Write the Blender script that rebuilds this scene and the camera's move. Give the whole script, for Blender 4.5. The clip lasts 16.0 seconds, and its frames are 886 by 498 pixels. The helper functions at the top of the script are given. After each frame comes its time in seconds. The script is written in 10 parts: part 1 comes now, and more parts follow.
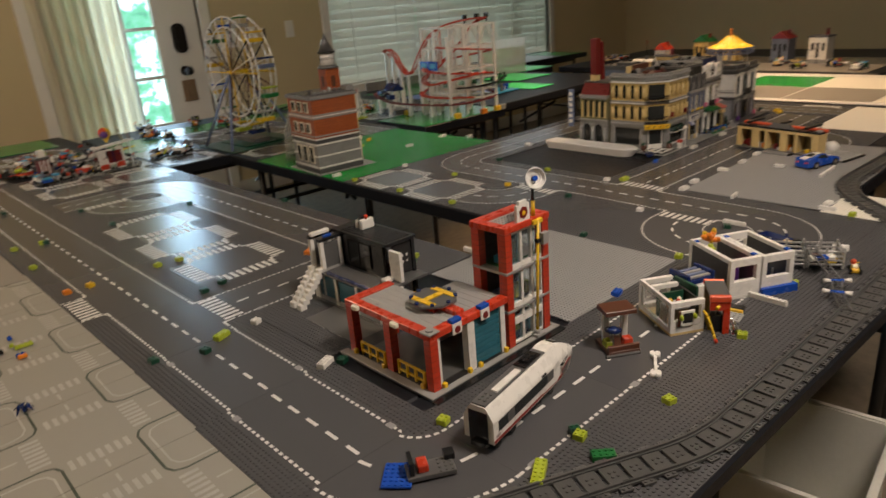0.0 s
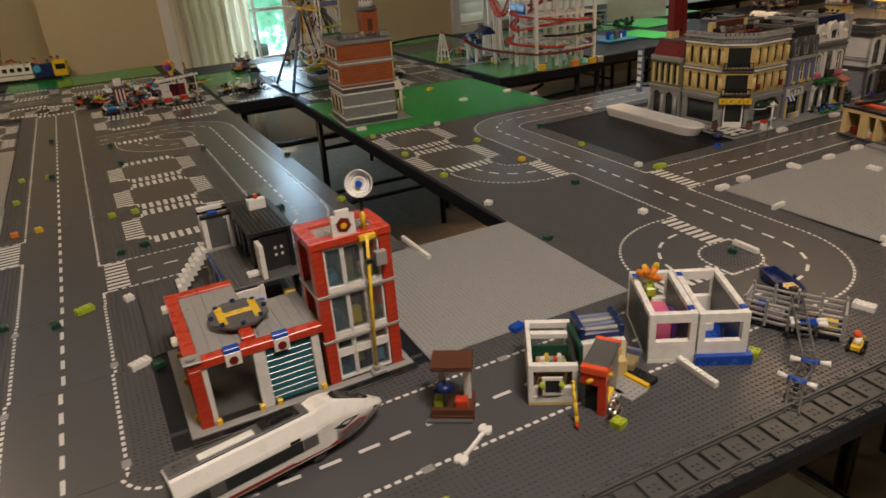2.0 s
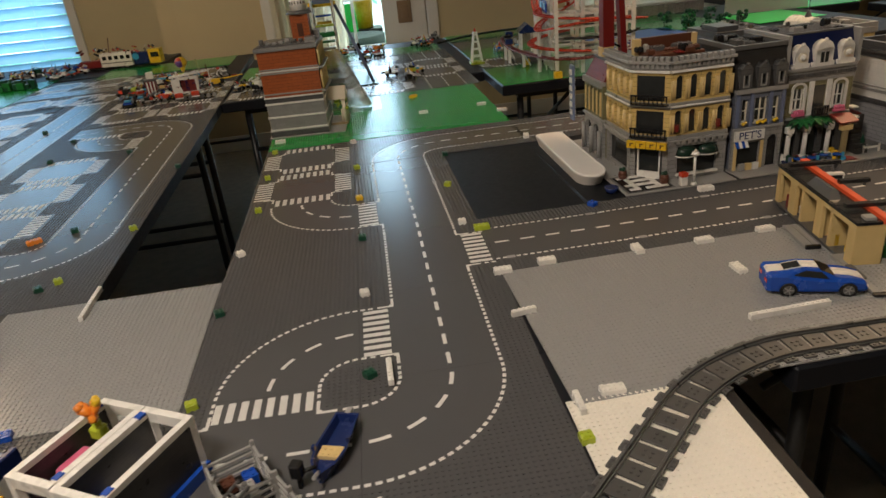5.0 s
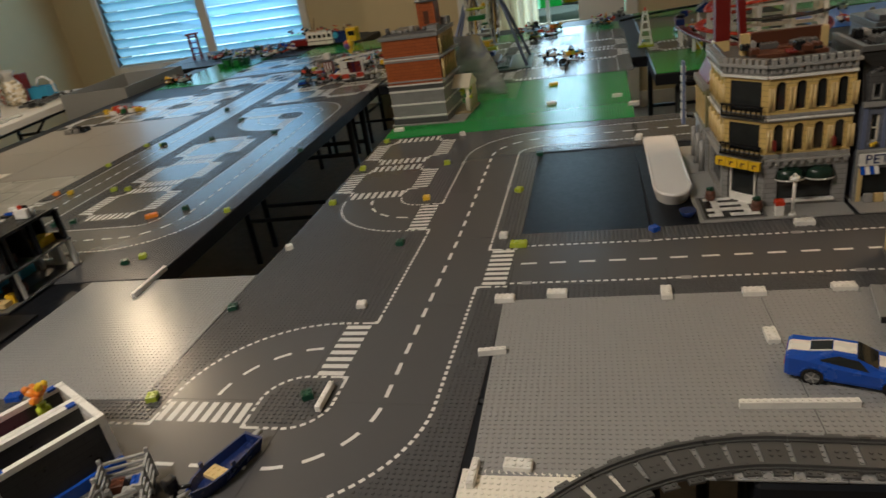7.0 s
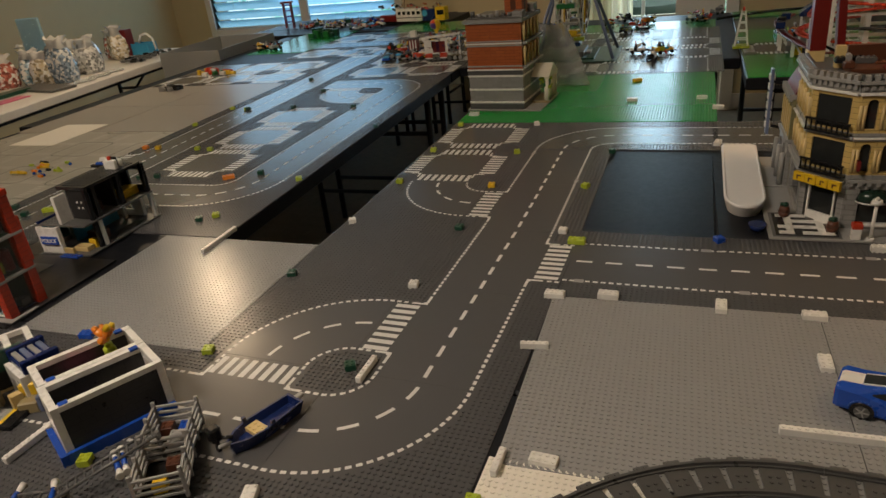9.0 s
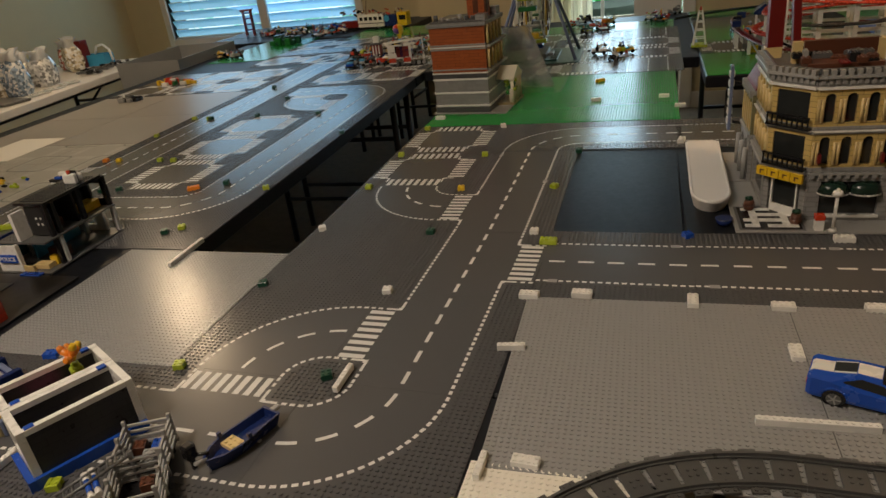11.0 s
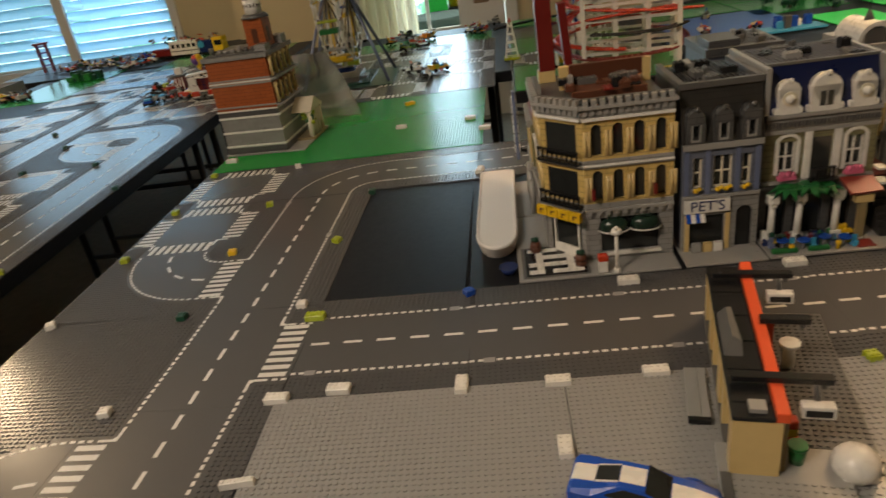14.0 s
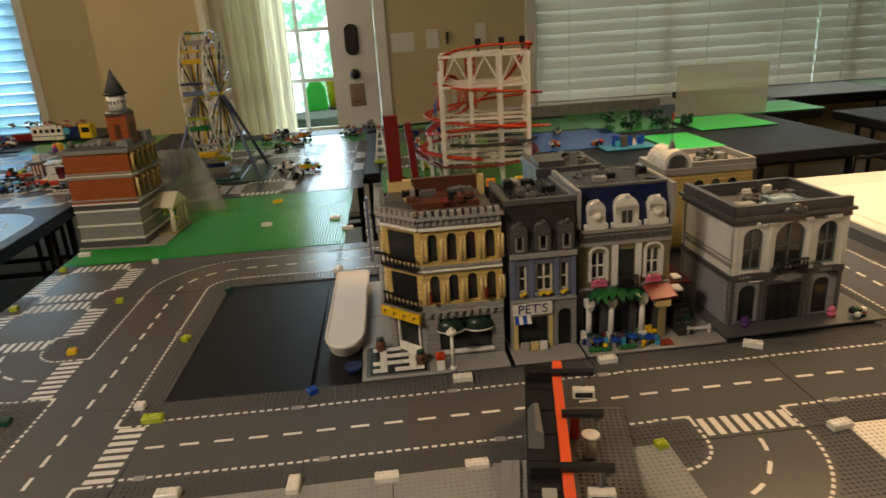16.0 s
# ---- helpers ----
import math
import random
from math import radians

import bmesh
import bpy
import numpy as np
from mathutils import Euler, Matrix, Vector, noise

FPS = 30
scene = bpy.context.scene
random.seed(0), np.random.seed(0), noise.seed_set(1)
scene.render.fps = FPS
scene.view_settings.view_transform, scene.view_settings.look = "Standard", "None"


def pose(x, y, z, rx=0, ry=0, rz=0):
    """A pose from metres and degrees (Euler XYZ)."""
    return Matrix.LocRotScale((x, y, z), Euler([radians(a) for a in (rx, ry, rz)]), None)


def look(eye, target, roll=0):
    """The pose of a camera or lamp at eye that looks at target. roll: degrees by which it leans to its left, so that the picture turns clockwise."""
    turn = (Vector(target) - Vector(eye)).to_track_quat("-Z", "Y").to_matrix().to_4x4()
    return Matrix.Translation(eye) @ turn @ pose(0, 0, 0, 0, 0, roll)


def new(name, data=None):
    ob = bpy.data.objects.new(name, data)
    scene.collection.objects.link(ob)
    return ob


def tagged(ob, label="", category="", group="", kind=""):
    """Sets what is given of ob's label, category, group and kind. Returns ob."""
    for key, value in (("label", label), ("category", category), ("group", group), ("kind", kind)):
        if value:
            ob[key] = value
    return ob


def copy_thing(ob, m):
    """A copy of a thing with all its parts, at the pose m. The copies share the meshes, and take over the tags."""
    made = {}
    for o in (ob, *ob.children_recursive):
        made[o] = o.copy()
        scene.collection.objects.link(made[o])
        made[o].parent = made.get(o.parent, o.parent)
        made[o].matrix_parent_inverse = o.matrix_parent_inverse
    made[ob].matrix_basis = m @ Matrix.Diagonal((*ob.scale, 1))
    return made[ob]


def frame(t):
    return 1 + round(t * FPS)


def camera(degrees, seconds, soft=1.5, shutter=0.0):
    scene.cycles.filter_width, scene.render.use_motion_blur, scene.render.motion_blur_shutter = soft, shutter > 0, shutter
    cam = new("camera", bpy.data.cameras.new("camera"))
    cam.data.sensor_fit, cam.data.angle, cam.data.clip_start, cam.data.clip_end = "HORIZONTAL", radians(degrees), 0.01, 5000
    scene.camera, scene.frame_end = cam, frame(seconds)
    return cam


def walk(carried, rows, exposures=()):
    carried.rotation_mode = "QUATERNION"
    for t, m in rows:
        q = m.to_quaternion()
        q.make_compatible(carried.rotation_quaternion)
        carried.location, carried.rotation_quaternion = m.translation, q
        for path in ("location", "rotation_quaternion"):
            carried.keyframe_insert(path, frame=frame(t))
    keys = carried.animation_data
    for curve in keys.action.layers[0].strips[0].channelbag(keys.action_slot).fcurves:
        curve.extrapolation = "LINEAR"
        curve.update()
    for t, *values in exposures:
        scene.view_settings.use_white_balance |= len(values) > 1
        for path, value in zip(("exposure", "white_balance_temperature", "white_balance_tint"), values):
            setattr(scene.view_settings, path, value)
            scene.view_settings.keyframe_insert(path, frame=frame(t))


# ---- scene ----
cam = camera(67.1, 16.0, shutter=0.35)
PATH = [
    (0, (-1.724, -1.028, 1.318), (-0.522, 0.411, 0.622), -4.7),
    (0.5, (-1.596, -1.098, 1.309), (-0.617, 0.466, 0.536), -4.5),
    (1, (-1.497, -1.117, 1.302), (-0.515, 0.429, 0.499), -2.8),
    (1.5, (-1.304, -1.086, 1.301), (-0.432, 0.514, 0.476), -2.6),
    (2, (-1.159, -1.099, 1.306), (-0.411, 0.558, 0.474), -4.1),
    (2.5, (-0.959, -1.15, 1.308), (-0.383, 0.585, 0.495), -4.9),
    (3, (-0.759, -1.191, 1.307), (-0.294, 0.573, 0.488), -4.9),
    (3.5, (-0.553, -1.138, 1.283), (-0.178, 0.64, 0.449), -5.8),
    (4, (-0.352, -1.121, 1.298), (0.063, 0.647, 0.46), -3.9),
    (4.2, (-0.292, -1.144, 1.296), (0.043, 0.643, 0.464), -4.5),
    (6.3, (0.074, -0.957, 1.274), (-0.004, 0.853, 0.426), -6.8),
    (6.5, (0.13, -0.97, 1.274), (-0.085, 0.83, 0.43), -8.0),
    (7, (0.23, -0.973, 1.286), (-0.286, 0.769, 0.45), -9.3),
    (7.5, (0.243, -0.977, 1.286), (-0.466, 0.691, 0.44), -9.3),
    (8, (0.246, -0.979, 1.29), (-0.604, 0.618, 0.438), -9.1),
    (8.5, (0.252, -0.977, 1.289), (-0.525, 0.652, 0.427), -7.0),
    (8.7, (0.256, -0.975, 1.294), (-0.484, 0.673, 0.435), -6.3),
    (11, (0.248, -0.972, 1.292), (-0.377, 0.725, 0.437), -6.9),
    (11.5, (0.251, -0.971, 1.29), (-0.348, 0.745, 0.456), -7.0),
    (12, (0.288, -0.969, 1.289), (-0.293, 0.759, 0.466), -7.9),
    (12.5, (0.342, -0.962, 1.283), (-0.217, 0.777, 0.468), -10.2),
    (13, (0.384, -0.933, 1.284), (-0.134, 0.818, 0.469), -11.1),
    (13.5, (0.393, -0.812, 1.272), (-0.021, 0.946, 0.413), -10.4),
    (14, (0.408, -0.727, 1.285), (0.124, 1.05, 0.411), -8.7),
    (14.5, (0.444, -0.747, 1.307), (0.433, 1.084, 0.502), -5.4),
    (15, (0.468, -0.766, 1.315), (0.602, 1.092, 0.587), -3.5),
    (15.5, (0.48, -0.78, 1.322), (0.665, 1.094, 0.648), -3.0),
    (16, (0.481, -0.781, 1.32), (0.561, 1.107, 0.663), -3.7),
]
walk(cam, [(t, look(eye, target, roll)) for t, eye, target, roll in PATH],
     [(0, 0.1, 6350, 13), (2, -0.02, 6400, 14), (4, 0.05, 6450, 13), (6.5, 0.0, 6000, 7), (8.5, -0.28, 6500, 10), (12.5, -0.28, 6700, 10), (14, 0.04, 6800, 10), (15, 0.14, 6950, 10), (16, 0.12, 7050, 10)])

# ---- world, lights, exposure ----
world = bpy.data.worlds.new("sky")
scene.world = world
world.use_nodes = True
_nt = world.node_tree
_sky = _nt.nodes.new("ShaderNodeTexSky")
_sky.sky_type, _sky.sun_disc = "NISHITA", False
_sky.sun_elevation, _sky.sun_rotation = radians(50), radians(200)
_nt.links.new(_sky.outputs[0], _nt.nodes["Background"].inputs[0])
_nt.nodes["Background"].inputs[1].default_value = 0.12


def lamp(name, kind, energy, colour, m, size=0.3, size_y=None, spread=None):
    data = bpy.data.lights.new(name, kind)
    data.energy, data.color = energy, colour
    if kind == "AREA":
        data.size = size
        if size_y:
            data.shape, data.size_y = "RECTANGLE", size_y
        if spread:
            data.spread = radians(spread)
    elif kind == "SPOT":
        data.shadow_soft_size, data.spot_size, data.spot_blend = size, radians(spread), 0.5
    elif kind == "SUN":
        data.angle = radians(size)
    else:
        data.shadow_soft_size = size
    ob = new(name, data)
    ob.matrix_world = m
    return ob


SKY = (0.52, 0.76, 1.0)
WARM = (1.0, 0.66, 0.36)
lamp("sun", "SUN", 2.0, (1.0, 0.93, 0.82), look((2, 9, 8), (0, 4, 0)), 0.5)
lamp("window_light", "AREA", 12, SKY, look((-3.48, 4.87, 1.48), (-3.0, 0.4, 0.9)), 1.8, 1.45)
lamp("door_light", "AREA", 12, SKY, look((-0.18, 3.91, 1.15), (-0.10, 0.0, 1.05)), 0.44, 1.7)
lamp("blind_light", "AREA", 4.0, (0.85, 0.92, 1.0), look((2.8, 3.91, 1.5), (2.4, 0.0, 0.9)), 2.6, 1.4)
# light of the left hanging lamp, which is itself out of view
lamp("floor_lamp_light", "POINT", 39, (1.0, 0.74, 0.47), pose(-2.35, 1.72, 1.98), 0.10)
lamp("ceiling_light_right", "AREA", 28, WARM, look((1.95, 1.0, 2.5), (1.93, 0.85, 0.7)), 0.8, 0.8, 114)
# fill from behind, added to brighten the near streets; no source in view
lamp("ceiling_light_rear", "AREA", 38, (1.0, 0.85, 0.70), look((-0.75, -1.25, 2.5), (-0.6, -0.2, 0.7)), 0.5, 0.5)

# ---- materials ----
def material(name, colour, rough=0.4, metal=0.0, var=0.1, scale=60.0, bump=0.0, bump_scale=400.0, spot=None, coat=0.0, trans=0.0, alpha=1.0, ior=1.5, rvar=0.22):
    mat = bpy.data.materials.new(name)
    mat.use_nodes = True
    nt = mat.node_tree
    b = nt.nodes["Principled BSDF"]
    b.inputs["Metallic"].default_value = metal
    b.inputs["Coat Weight"].default_value = coat
    b.inputs["Transmission Weight"].default_value = trans
    b.inputs["Alpha"].default_value = alpha
    b.inputs["IOR"].default_value = ior
    co = nt.nodes.new("ShaderNodeTexCoord")
    big = nt.nodes.new("ShaderNodeTexNoise")
    big.inputs["Scale"].default_value, big.inputs["Detail"].default_value = scale * 0.12, 3
    fine = nt.nodes.new("ShaderNodeTexNoise")
    fine.inputs["Scale"].default_value, fine.inputs["Detail"].default_value = scale, 4
    nt.links.new(co.outputs["Object"], big.inputs["Vector"])
    nt.links.new(co.outputs["Object"], fine.inputs["Vector"])
    info = nt.nodes.new("ShaderNodeObjectInfo")
    add = nt.nodes.new("ShaderNodeMath")
    add.operation = "ADD"
    nt.links.new(big.outputs["Fac"], add.inputs[0])
    nt.links.new(fine.outputs["Fac"], add.inputs[1])
    add2 = nt.nodes.new("ShaderNodeMath")
    add2.operation = "MULTIPLY_ADD"
    add2.inputs[1].default_value = 0.5
    nt.links.new(info.outputs["Random"], add2.inputs[0])
    nt.links.new(add.outputs[0], add2.inputs[2])
    rng = nt.nodes.new("ShaderNodeMapRange")
    rng.inputs["From Min"].default_value, rng.inputs["From Max"].default_value = 0.7, 1.8
    rng.inputs["To Min"].default_value, rng.inputs["To Max"].default_value = 0, 1
    nt.links.new(add2.outputs[0], rng.inputs["Value"])
    mix = nt.nodes.new("ShaderNodeMix")
    mix.data_type = "RGBA"
    lo = [c * (1 - var) for c in colour]
    hi = [min(1, c * (1 + var) + 0.004 * var) for c in (spot or colour)]
    mix.inputs["A"].default_value, mix.inputs["B"].default_value = (*lo, 1), (*hi, 1)
    nt.links.new(rng.outputs[0], mix.inputs["Factor"])
    nt.links.new(mix.outputs["Result"], b.inputs["Base Color"])
    r = nt.nodes.new("ShaderNodeMapRange")
    r.inputs["To Min"].default_value, r.inputs["To Max"].default_value = max(0.03, rough * (1 - rvar)), min(1, rough * (1 + rvar))
    nt.links.new(fine.outputs["Fac"], r.inputs["Value"])
    nt.links.new(r.outputs[0], b.inputs["Roughness"])
    if bump:
        bn = nt.nodes.new("ShaderNodeTexNoise")
        bn.inputs["Scale"].default_value = bump_scale
        nt.links.new(co.outputs["Object"], bn.inputs["Vector"])
        bm_ = nt.nodes.new("ShaderNodeBump")
        bm_.inputs["Strength"].default_value, bm_.inputs["Distance"].default_value = bump, 0.001
        nt.links.new(bn.outputs["Fac"], bm_.inputs["Height"])
        nt.links.new(bm_.outputs[0], b.inputs["Normal"])
    return mat


def brickwall(name, colour, rough=0.3, row=0.0096, length=0.032, dark=0.4, spread=0.86):
    """Plastic bricks laid in courses: fine joints in relief and slight shifts of tone from brick to brick."""
    mat = material(name, colour, rough, var=0.12)
    nt = mat.node_tree
    b = nt.nodes["Principled BSDF"]
    co = nt.nodes.new("ShaderNodeTexCoord")
    sep = nt.nodes.new("ShaderNodeSeparateXYZ")
    nt.links.new(co.outputs["Object"], sep.inputs[0])
    sm = nt.nodes.new("ShaderNodeMath")
    nt.links.new(sep.outputs["X"], sm.inputs[0])
    nt.links.new(sep.outputs["Y"], sm.inputs[1])
    cb = nt.nodes.new("ShaderNodeCombineXYZ")
    nt.links.new(sm.outputs[0], cb.inputs["X"])
    nt.links.new(sep.outputs["Z"], cb.inputs["Y"])
    br = nt.nodes.new("ShaderNodeTexBrick")
    br.inputs["Scale"].default_value = 1.0
    br.inputs["Brick Width"].default_value, br.inputs["Row Height"].default_value = length, row
    br.inputs["Mortar Size"].default_value, br.inputs["Mortar Smooth"].default_value = 0.0005, 0.3
    br.inputs["Color1"].default_value, br.inputs["Color2"].default_value = (1, 1, 1, 1), (spread, spread, spread, 1)
    br.inputs["Mortar"].default_value = (dark, dark, dark, 1)
    nt.links.new(cb.outputs[0], br.inputs["Vector"])
    mul = nt.nodes.new("ShaderNodeMix")
    mul.data_type, mul.blend_type = "RGBA", "MULTIPLY"
    mul.inputs["Factor"].default_value = 1.0
    old = b.inputs["Base Color"].links[0].from_socket
    nt.links.new(old, mul.inputs["A"])
    nt.links.new(br.outputs["Color"], mul.inputs["B"])
    nt.links.new(mul.outputs["Result"], b.inputs["Base Color"])
    bm_ = nt.nodes.new("ShaderNodeBump")
    bm_.inputs["Strength"].default_value, bm_.inputs["Distance"].default_value = 0.5, 0.0004
    bm_.invert = True
    nt.links.new(br.outputs["Fac"], bm_.inputs["Height"])
    nt.links.new(bm_.outputs[0], b.inputs["Normal"])
    return mat


P = {  # toy plastics
    "white": material("white_plastic", (0.74, 0.72, 0.67), 0.28, var=0.06),
    "cream": material("cream_plastic", (0.72, 0.66, 0.52), 0.3, var=0.06),
    "red": material("red_plastic", (0.50, 0.045, 0.016), 0.28, var=0.1),
    "dark_red": material("dark_red_plastic", (0.16, 0.012, 0.01), 0.32, var=0.1),
    "orange": material("orange_plastic", (0.72, 0.22, 0.02), 0.28),
    "neon": material("bright_orange_plastic", (0.75, 0.10, 0.03), 0.3),
    "yellow": material("yellow_plastic", (0.72, 0.46, 0.02), 0.28),
    "lime": material("lime_plastic", (0.36, 0.44, 0.03), 0.28),
    "green": material("green_plastic", (0.015, 0.14, 0.035), 0.3),
    "dark_green": material("dark_green_plastic", (0.008, 0.055, 0.03), 0.3),
    "neon_green": material("vivid_green_plastic", (0.03, 0.86, 0.13), 0.35, var=0.05),
    "blue": material("blue_plastic", (0.012, 0.07, 0.40), 0.26),
    "dark_blue": material("dark_blue_plastic", (0.010, 0.022, 0.10), 0.26),
    "navy": material("navy_plastic", (0.007, 0.013, 0.06), 0.3),
    "azure": material("azure_plastic", (0.05, 0.32, 0.55), 0.3),
    "sand_blue": material("sand_blue_plastic", (0.13, 0.16, 0.26), 0.35),
    "pink": material("pink_plastic", (0.62, 0.13, 0.24), 0.3),
    "purple": material("purple_plastic", (0.10, 0.03, 0.20), 0.3),
    "brown": material("brown_plastic", (0.10, 0.035, 0.018), 0.32),
    "tan": material("tan_plastic", (0.62, 0.46, 0.20), 0.3, var=0.08),
    "dark_tan": material("dark_tan_plastic", (0.28, 0.22, 0.11), 0.32),
    "black": material("black_plastic", (0.012, 0.012, 0.013), 0.25),
    "deep_black": material("worn_black_plastic", (0.022, 0.021, 0.021), 0.35),
    "grey": material("light_grey_plastic", (0.30, 0.295, 0.28), 0.3, var=0.07),
    "dark_grey": material("dark_grey_plastic", (0.095, 0.094, 0.092), 0.32, var=0.08),
    "plate_dark": material("dark_grey_baseplate", (0.080, 0.080, 0.083), 0.22, var=0.02, scale=40, rvar=0.05),
    "plate_light": material("light_grey_baseplate", (0.29, 0.288, 0.285), 0.24, var=0.02, scale=40, rvar=0.05),
    "plate_warm": material("warm_grey_baseplate", (0.26, 0.24, 0.21), 0.33, var=0.02, scale=40, rvar=0.05),
    "plate_old": material("aged_grey_baseplate", (0.31, 0.295, 0.25), 0.35, var=0.02, scale=40, rvar=0.05),
    "plate_white": material("white_baseplate", (0.80, 0.76, 0.67), 0.3, var=0.02, scale=40, rvar=0.05),
    "plate_green": material("green_baseplate", (0.012, 0.28, 0.045), 0.2, var=0.02, scale=40, rvar=0.05),
    "plate_blue": material("blue_baseplate", (0.015, 0.10, 0.48), 0.3, var=0.02, scale=40, rvar=0.05),
    "paint": material("white_road_print", (0.62, 0.61, 0.58), 0.35, var=0.12, scale=300),
    "faded": material("faded_road_print", (0.43, 0.42, 0.38), 0.4, var=0.15, scale=300),
    "drain": material("grey_road_print", (0.24, 0.235, 0.23), 0.35, var=0.1, scale=300),
    "outline": material("dark_green_print", (0.045, 0.06, 0.04), 0.35, var=0.1),
    "chrome": material("chromed_plastic", (0.6, 0.6, 0.6), 0.1, metal=1.0),
    "glass": material("clear_blue_plastic", (0.55, 0.75, 0.85), 0.06, trans=0.85, ior=1.2),
    "smoke": material("smoky_plastic_pane", (0.02, 0.022, 0.022), 0.08, var=0.2),
    "teal_pane": material("teal_shutter_plastic", (0.03, 0.13, 0.17), 0.2),
    "tower_pane": material("thin_clear_window_plastic", (0.90, 0.95, 0.96), 0.04, trans=0.95, ior=1.05, var=0.0),
    "pale_pane": material("thin_blue_window_plastic", (0.62, 0.80, 0.86), 0.05, trans=0.92, ior=1.06, var=0.0),
    "clear": material("clear_plastic_sheet", (0.86, 0.88, 0.86), 0.16, trans=0.82, ior=1.12, bump=1.0, bump_scale=40),
    "brick_tan": brickwall("tan_brick_courses", (0.64, 0.46, 0.16)),
    "brick_grey": brickwall("grey_brick_courses", (0.27, 0.265, 0.255)),
    "brick_dark": brickwall("dark_grey_brick_courses", (0.085, 0.085, 0.085)),
    "brick_orange": brickwall("dark_orange_brick_courses", (0.38, 0.095, 0.025)),
    "brick_blue": brickwall("sand_blue_brick_courses", (0.13, 0.145, 0.19)),
    "bank_white": brickwall("clean_white_brick", (0.82, 0.80, 0.75), dark=0.9, spread=0.97),
    "bank_frame": material("grey_green_plastic", (0.10, 0.13, 0.12), 0.35, var=0.1),
    "track_grey": material("glossy_dark_grey_plastic", (0.075, 0.074, 0.072), 0.3, var=0.08),
    "deep_green": material("black_green_plastic", (0.012, 0.03, 0.02), 0.25, var=0.1),
    "rust_red": material("dull_red_plastic", (0.22, 0.03, 0.02), 0.5, var=0.15),
    "stone_grey": brickwall("pale_grey_stone_courses", (0.26, 0.255, 0.245), dark=0.85),
    "bank_stone": brickwall("blue_grey_stone_courses", (0.31, 0.31, 0.325)),
    "brick_white": brickwall("white_brick_courses", (0.74, 0.71, 0.64), dark=0.7),
    "brick_red": brickwall("red_brick_courses", (0.50, 0.045, 0.016)),
    "brick_black": brickwall("black_brick_courses", (0.034, 0.032, 0.030)),
    "brick_darkred": brickwall("dark_red_brick_courses", (0.17, 0.012, 0.010)),
    "olive": brickwall("olive_brick_courses", (0.20, 0.185, 0.09)),
}
M_TABLE = material("black_laminate", (0.009, 0.010, 0.013), 0.45, var=0.2, scale=90, bump=0.08, bump_scale=900, ior=1.3)
M_TABLEWHITE = material("white_moulded_table", (0.68, 0.66, 0.62), 0.4, var=0.05, bump=0.15, bump_scale=500)
M_PATIO = material("grey_painted_iron", (0.13, 0.19, 0.19), 0.9, var=0.2)
M_STEEL = material("black_painted_steel", (0.012, 0.012, 0.012), 0.4, var=0.15)
M_WALL = material("tan_wall_paint", (0.57, 0.475, 0.29), 0.85, var=0.05, scale=9, bump=0.25, bump_scale=170)
M_TRIM = material("white_gloss_trim", (0.72, 0.70, 0.65), 0.4, var=0.04)
M_CEIL = material("white_ceiling_paint", (0.62, 0.59, 0.53), 0.9, var=0.04, bump=0.2, bump_scale=120)
M_FLOOR = material("brown_carpet", (0.20, 0.16, 0.11), 0.95, var=0.35, scale=180, bump=0.9, bump_scale=420)
M_CURTAIN = material("cream_curtain_cloth", (0.80, 0.74, 0.62), 0.9, var=0.06, scale=200, bump=0.3, bump_scale=900)


def translucent(mat, colour, share):
    """Lets light through a thin sheet."""
    nt = mat.node_tree
    tr = nt.nodes.new("ShaderNodeBsdfTranslucent")
    tr.inputs[0].default_value = (*colour, 1)
    mx = nt.nodes.new("ShaderNodeMixShader")
    mx.inputs[0].default_value = share
    nt.links.new(nt.nodes["Principled BSDF"].outputs[0], mx.inputs[1])
    nt.links.new(tr.outputs[0], mx.inputs[2])
    nt.links.new(mx.outputs[0], nt.nodes["Material Output"].inputs[0])


translucent(M_CURTAIN, (0.88, 0.82, 0.68), 0.5)
M_SLAT = material("white_blind_slat", (0.82, 0.79, 0.74), 0.55, var=0.04)
translucent(M_SLAT, (0.84, 0.80, 0.76), 0.3)
# white slats with blue skylight mixed into both colours
M_BLIND_LIT = material("sky_tinted_blind_slat", (0.66, 0.72, 0.78), 0.5, var=0.04, trans=0.0)
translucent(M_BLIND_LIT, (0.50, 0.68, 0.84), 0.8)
M_PANE = material("window_glass", (0.95, 0.97, 0.97), 0.02, trans=1.0, var=0.0, ior=1.02)
M_KEYPAD = material("oiled_bronze_lock", (0.02, 0.017, 0.015), 0.35, metal=0.6)
M_BRASS = material("worn_brass_plate", (0.30, 0.20, 0.12), 0.45, metal=0.5)
M_BIN = material("milky_storage_plastic", (0.70, 0.68, 0.60), 0.4, trans=0.1, ior=1.1, var=0.05)
M_BAG = material("thin_clear_bag", (0.80, 0.82, 0.82), 0.22, trans=0.75, ior=1.06, var=0.05, bump=1.0, bump_scale=45)
M_BAGTOP = material("crumpled_white_film", (0.78, 0.78, 0.76), 0.25, trans=0.35, ior=1.1, var=0.1, bump=1.0, bump_scale=60)
M_CLEARBIN = material("cloudy_clear_bin", (0.36, 0.37, 0.37), 0.35, trans=0.4, ior=1.1, var=0.05)
M_SCREEN = material("cloudy_plastic_screen", (0.74, 0.73, 0.68), 0.3, trans=0.7, ior=1.03, var=0.1, scale=20)
M_FOAM = material("matt_white_moulded_plastic", (0.74, 0.71, 0.68), 0.5, var=0.015, rvar=0.04)
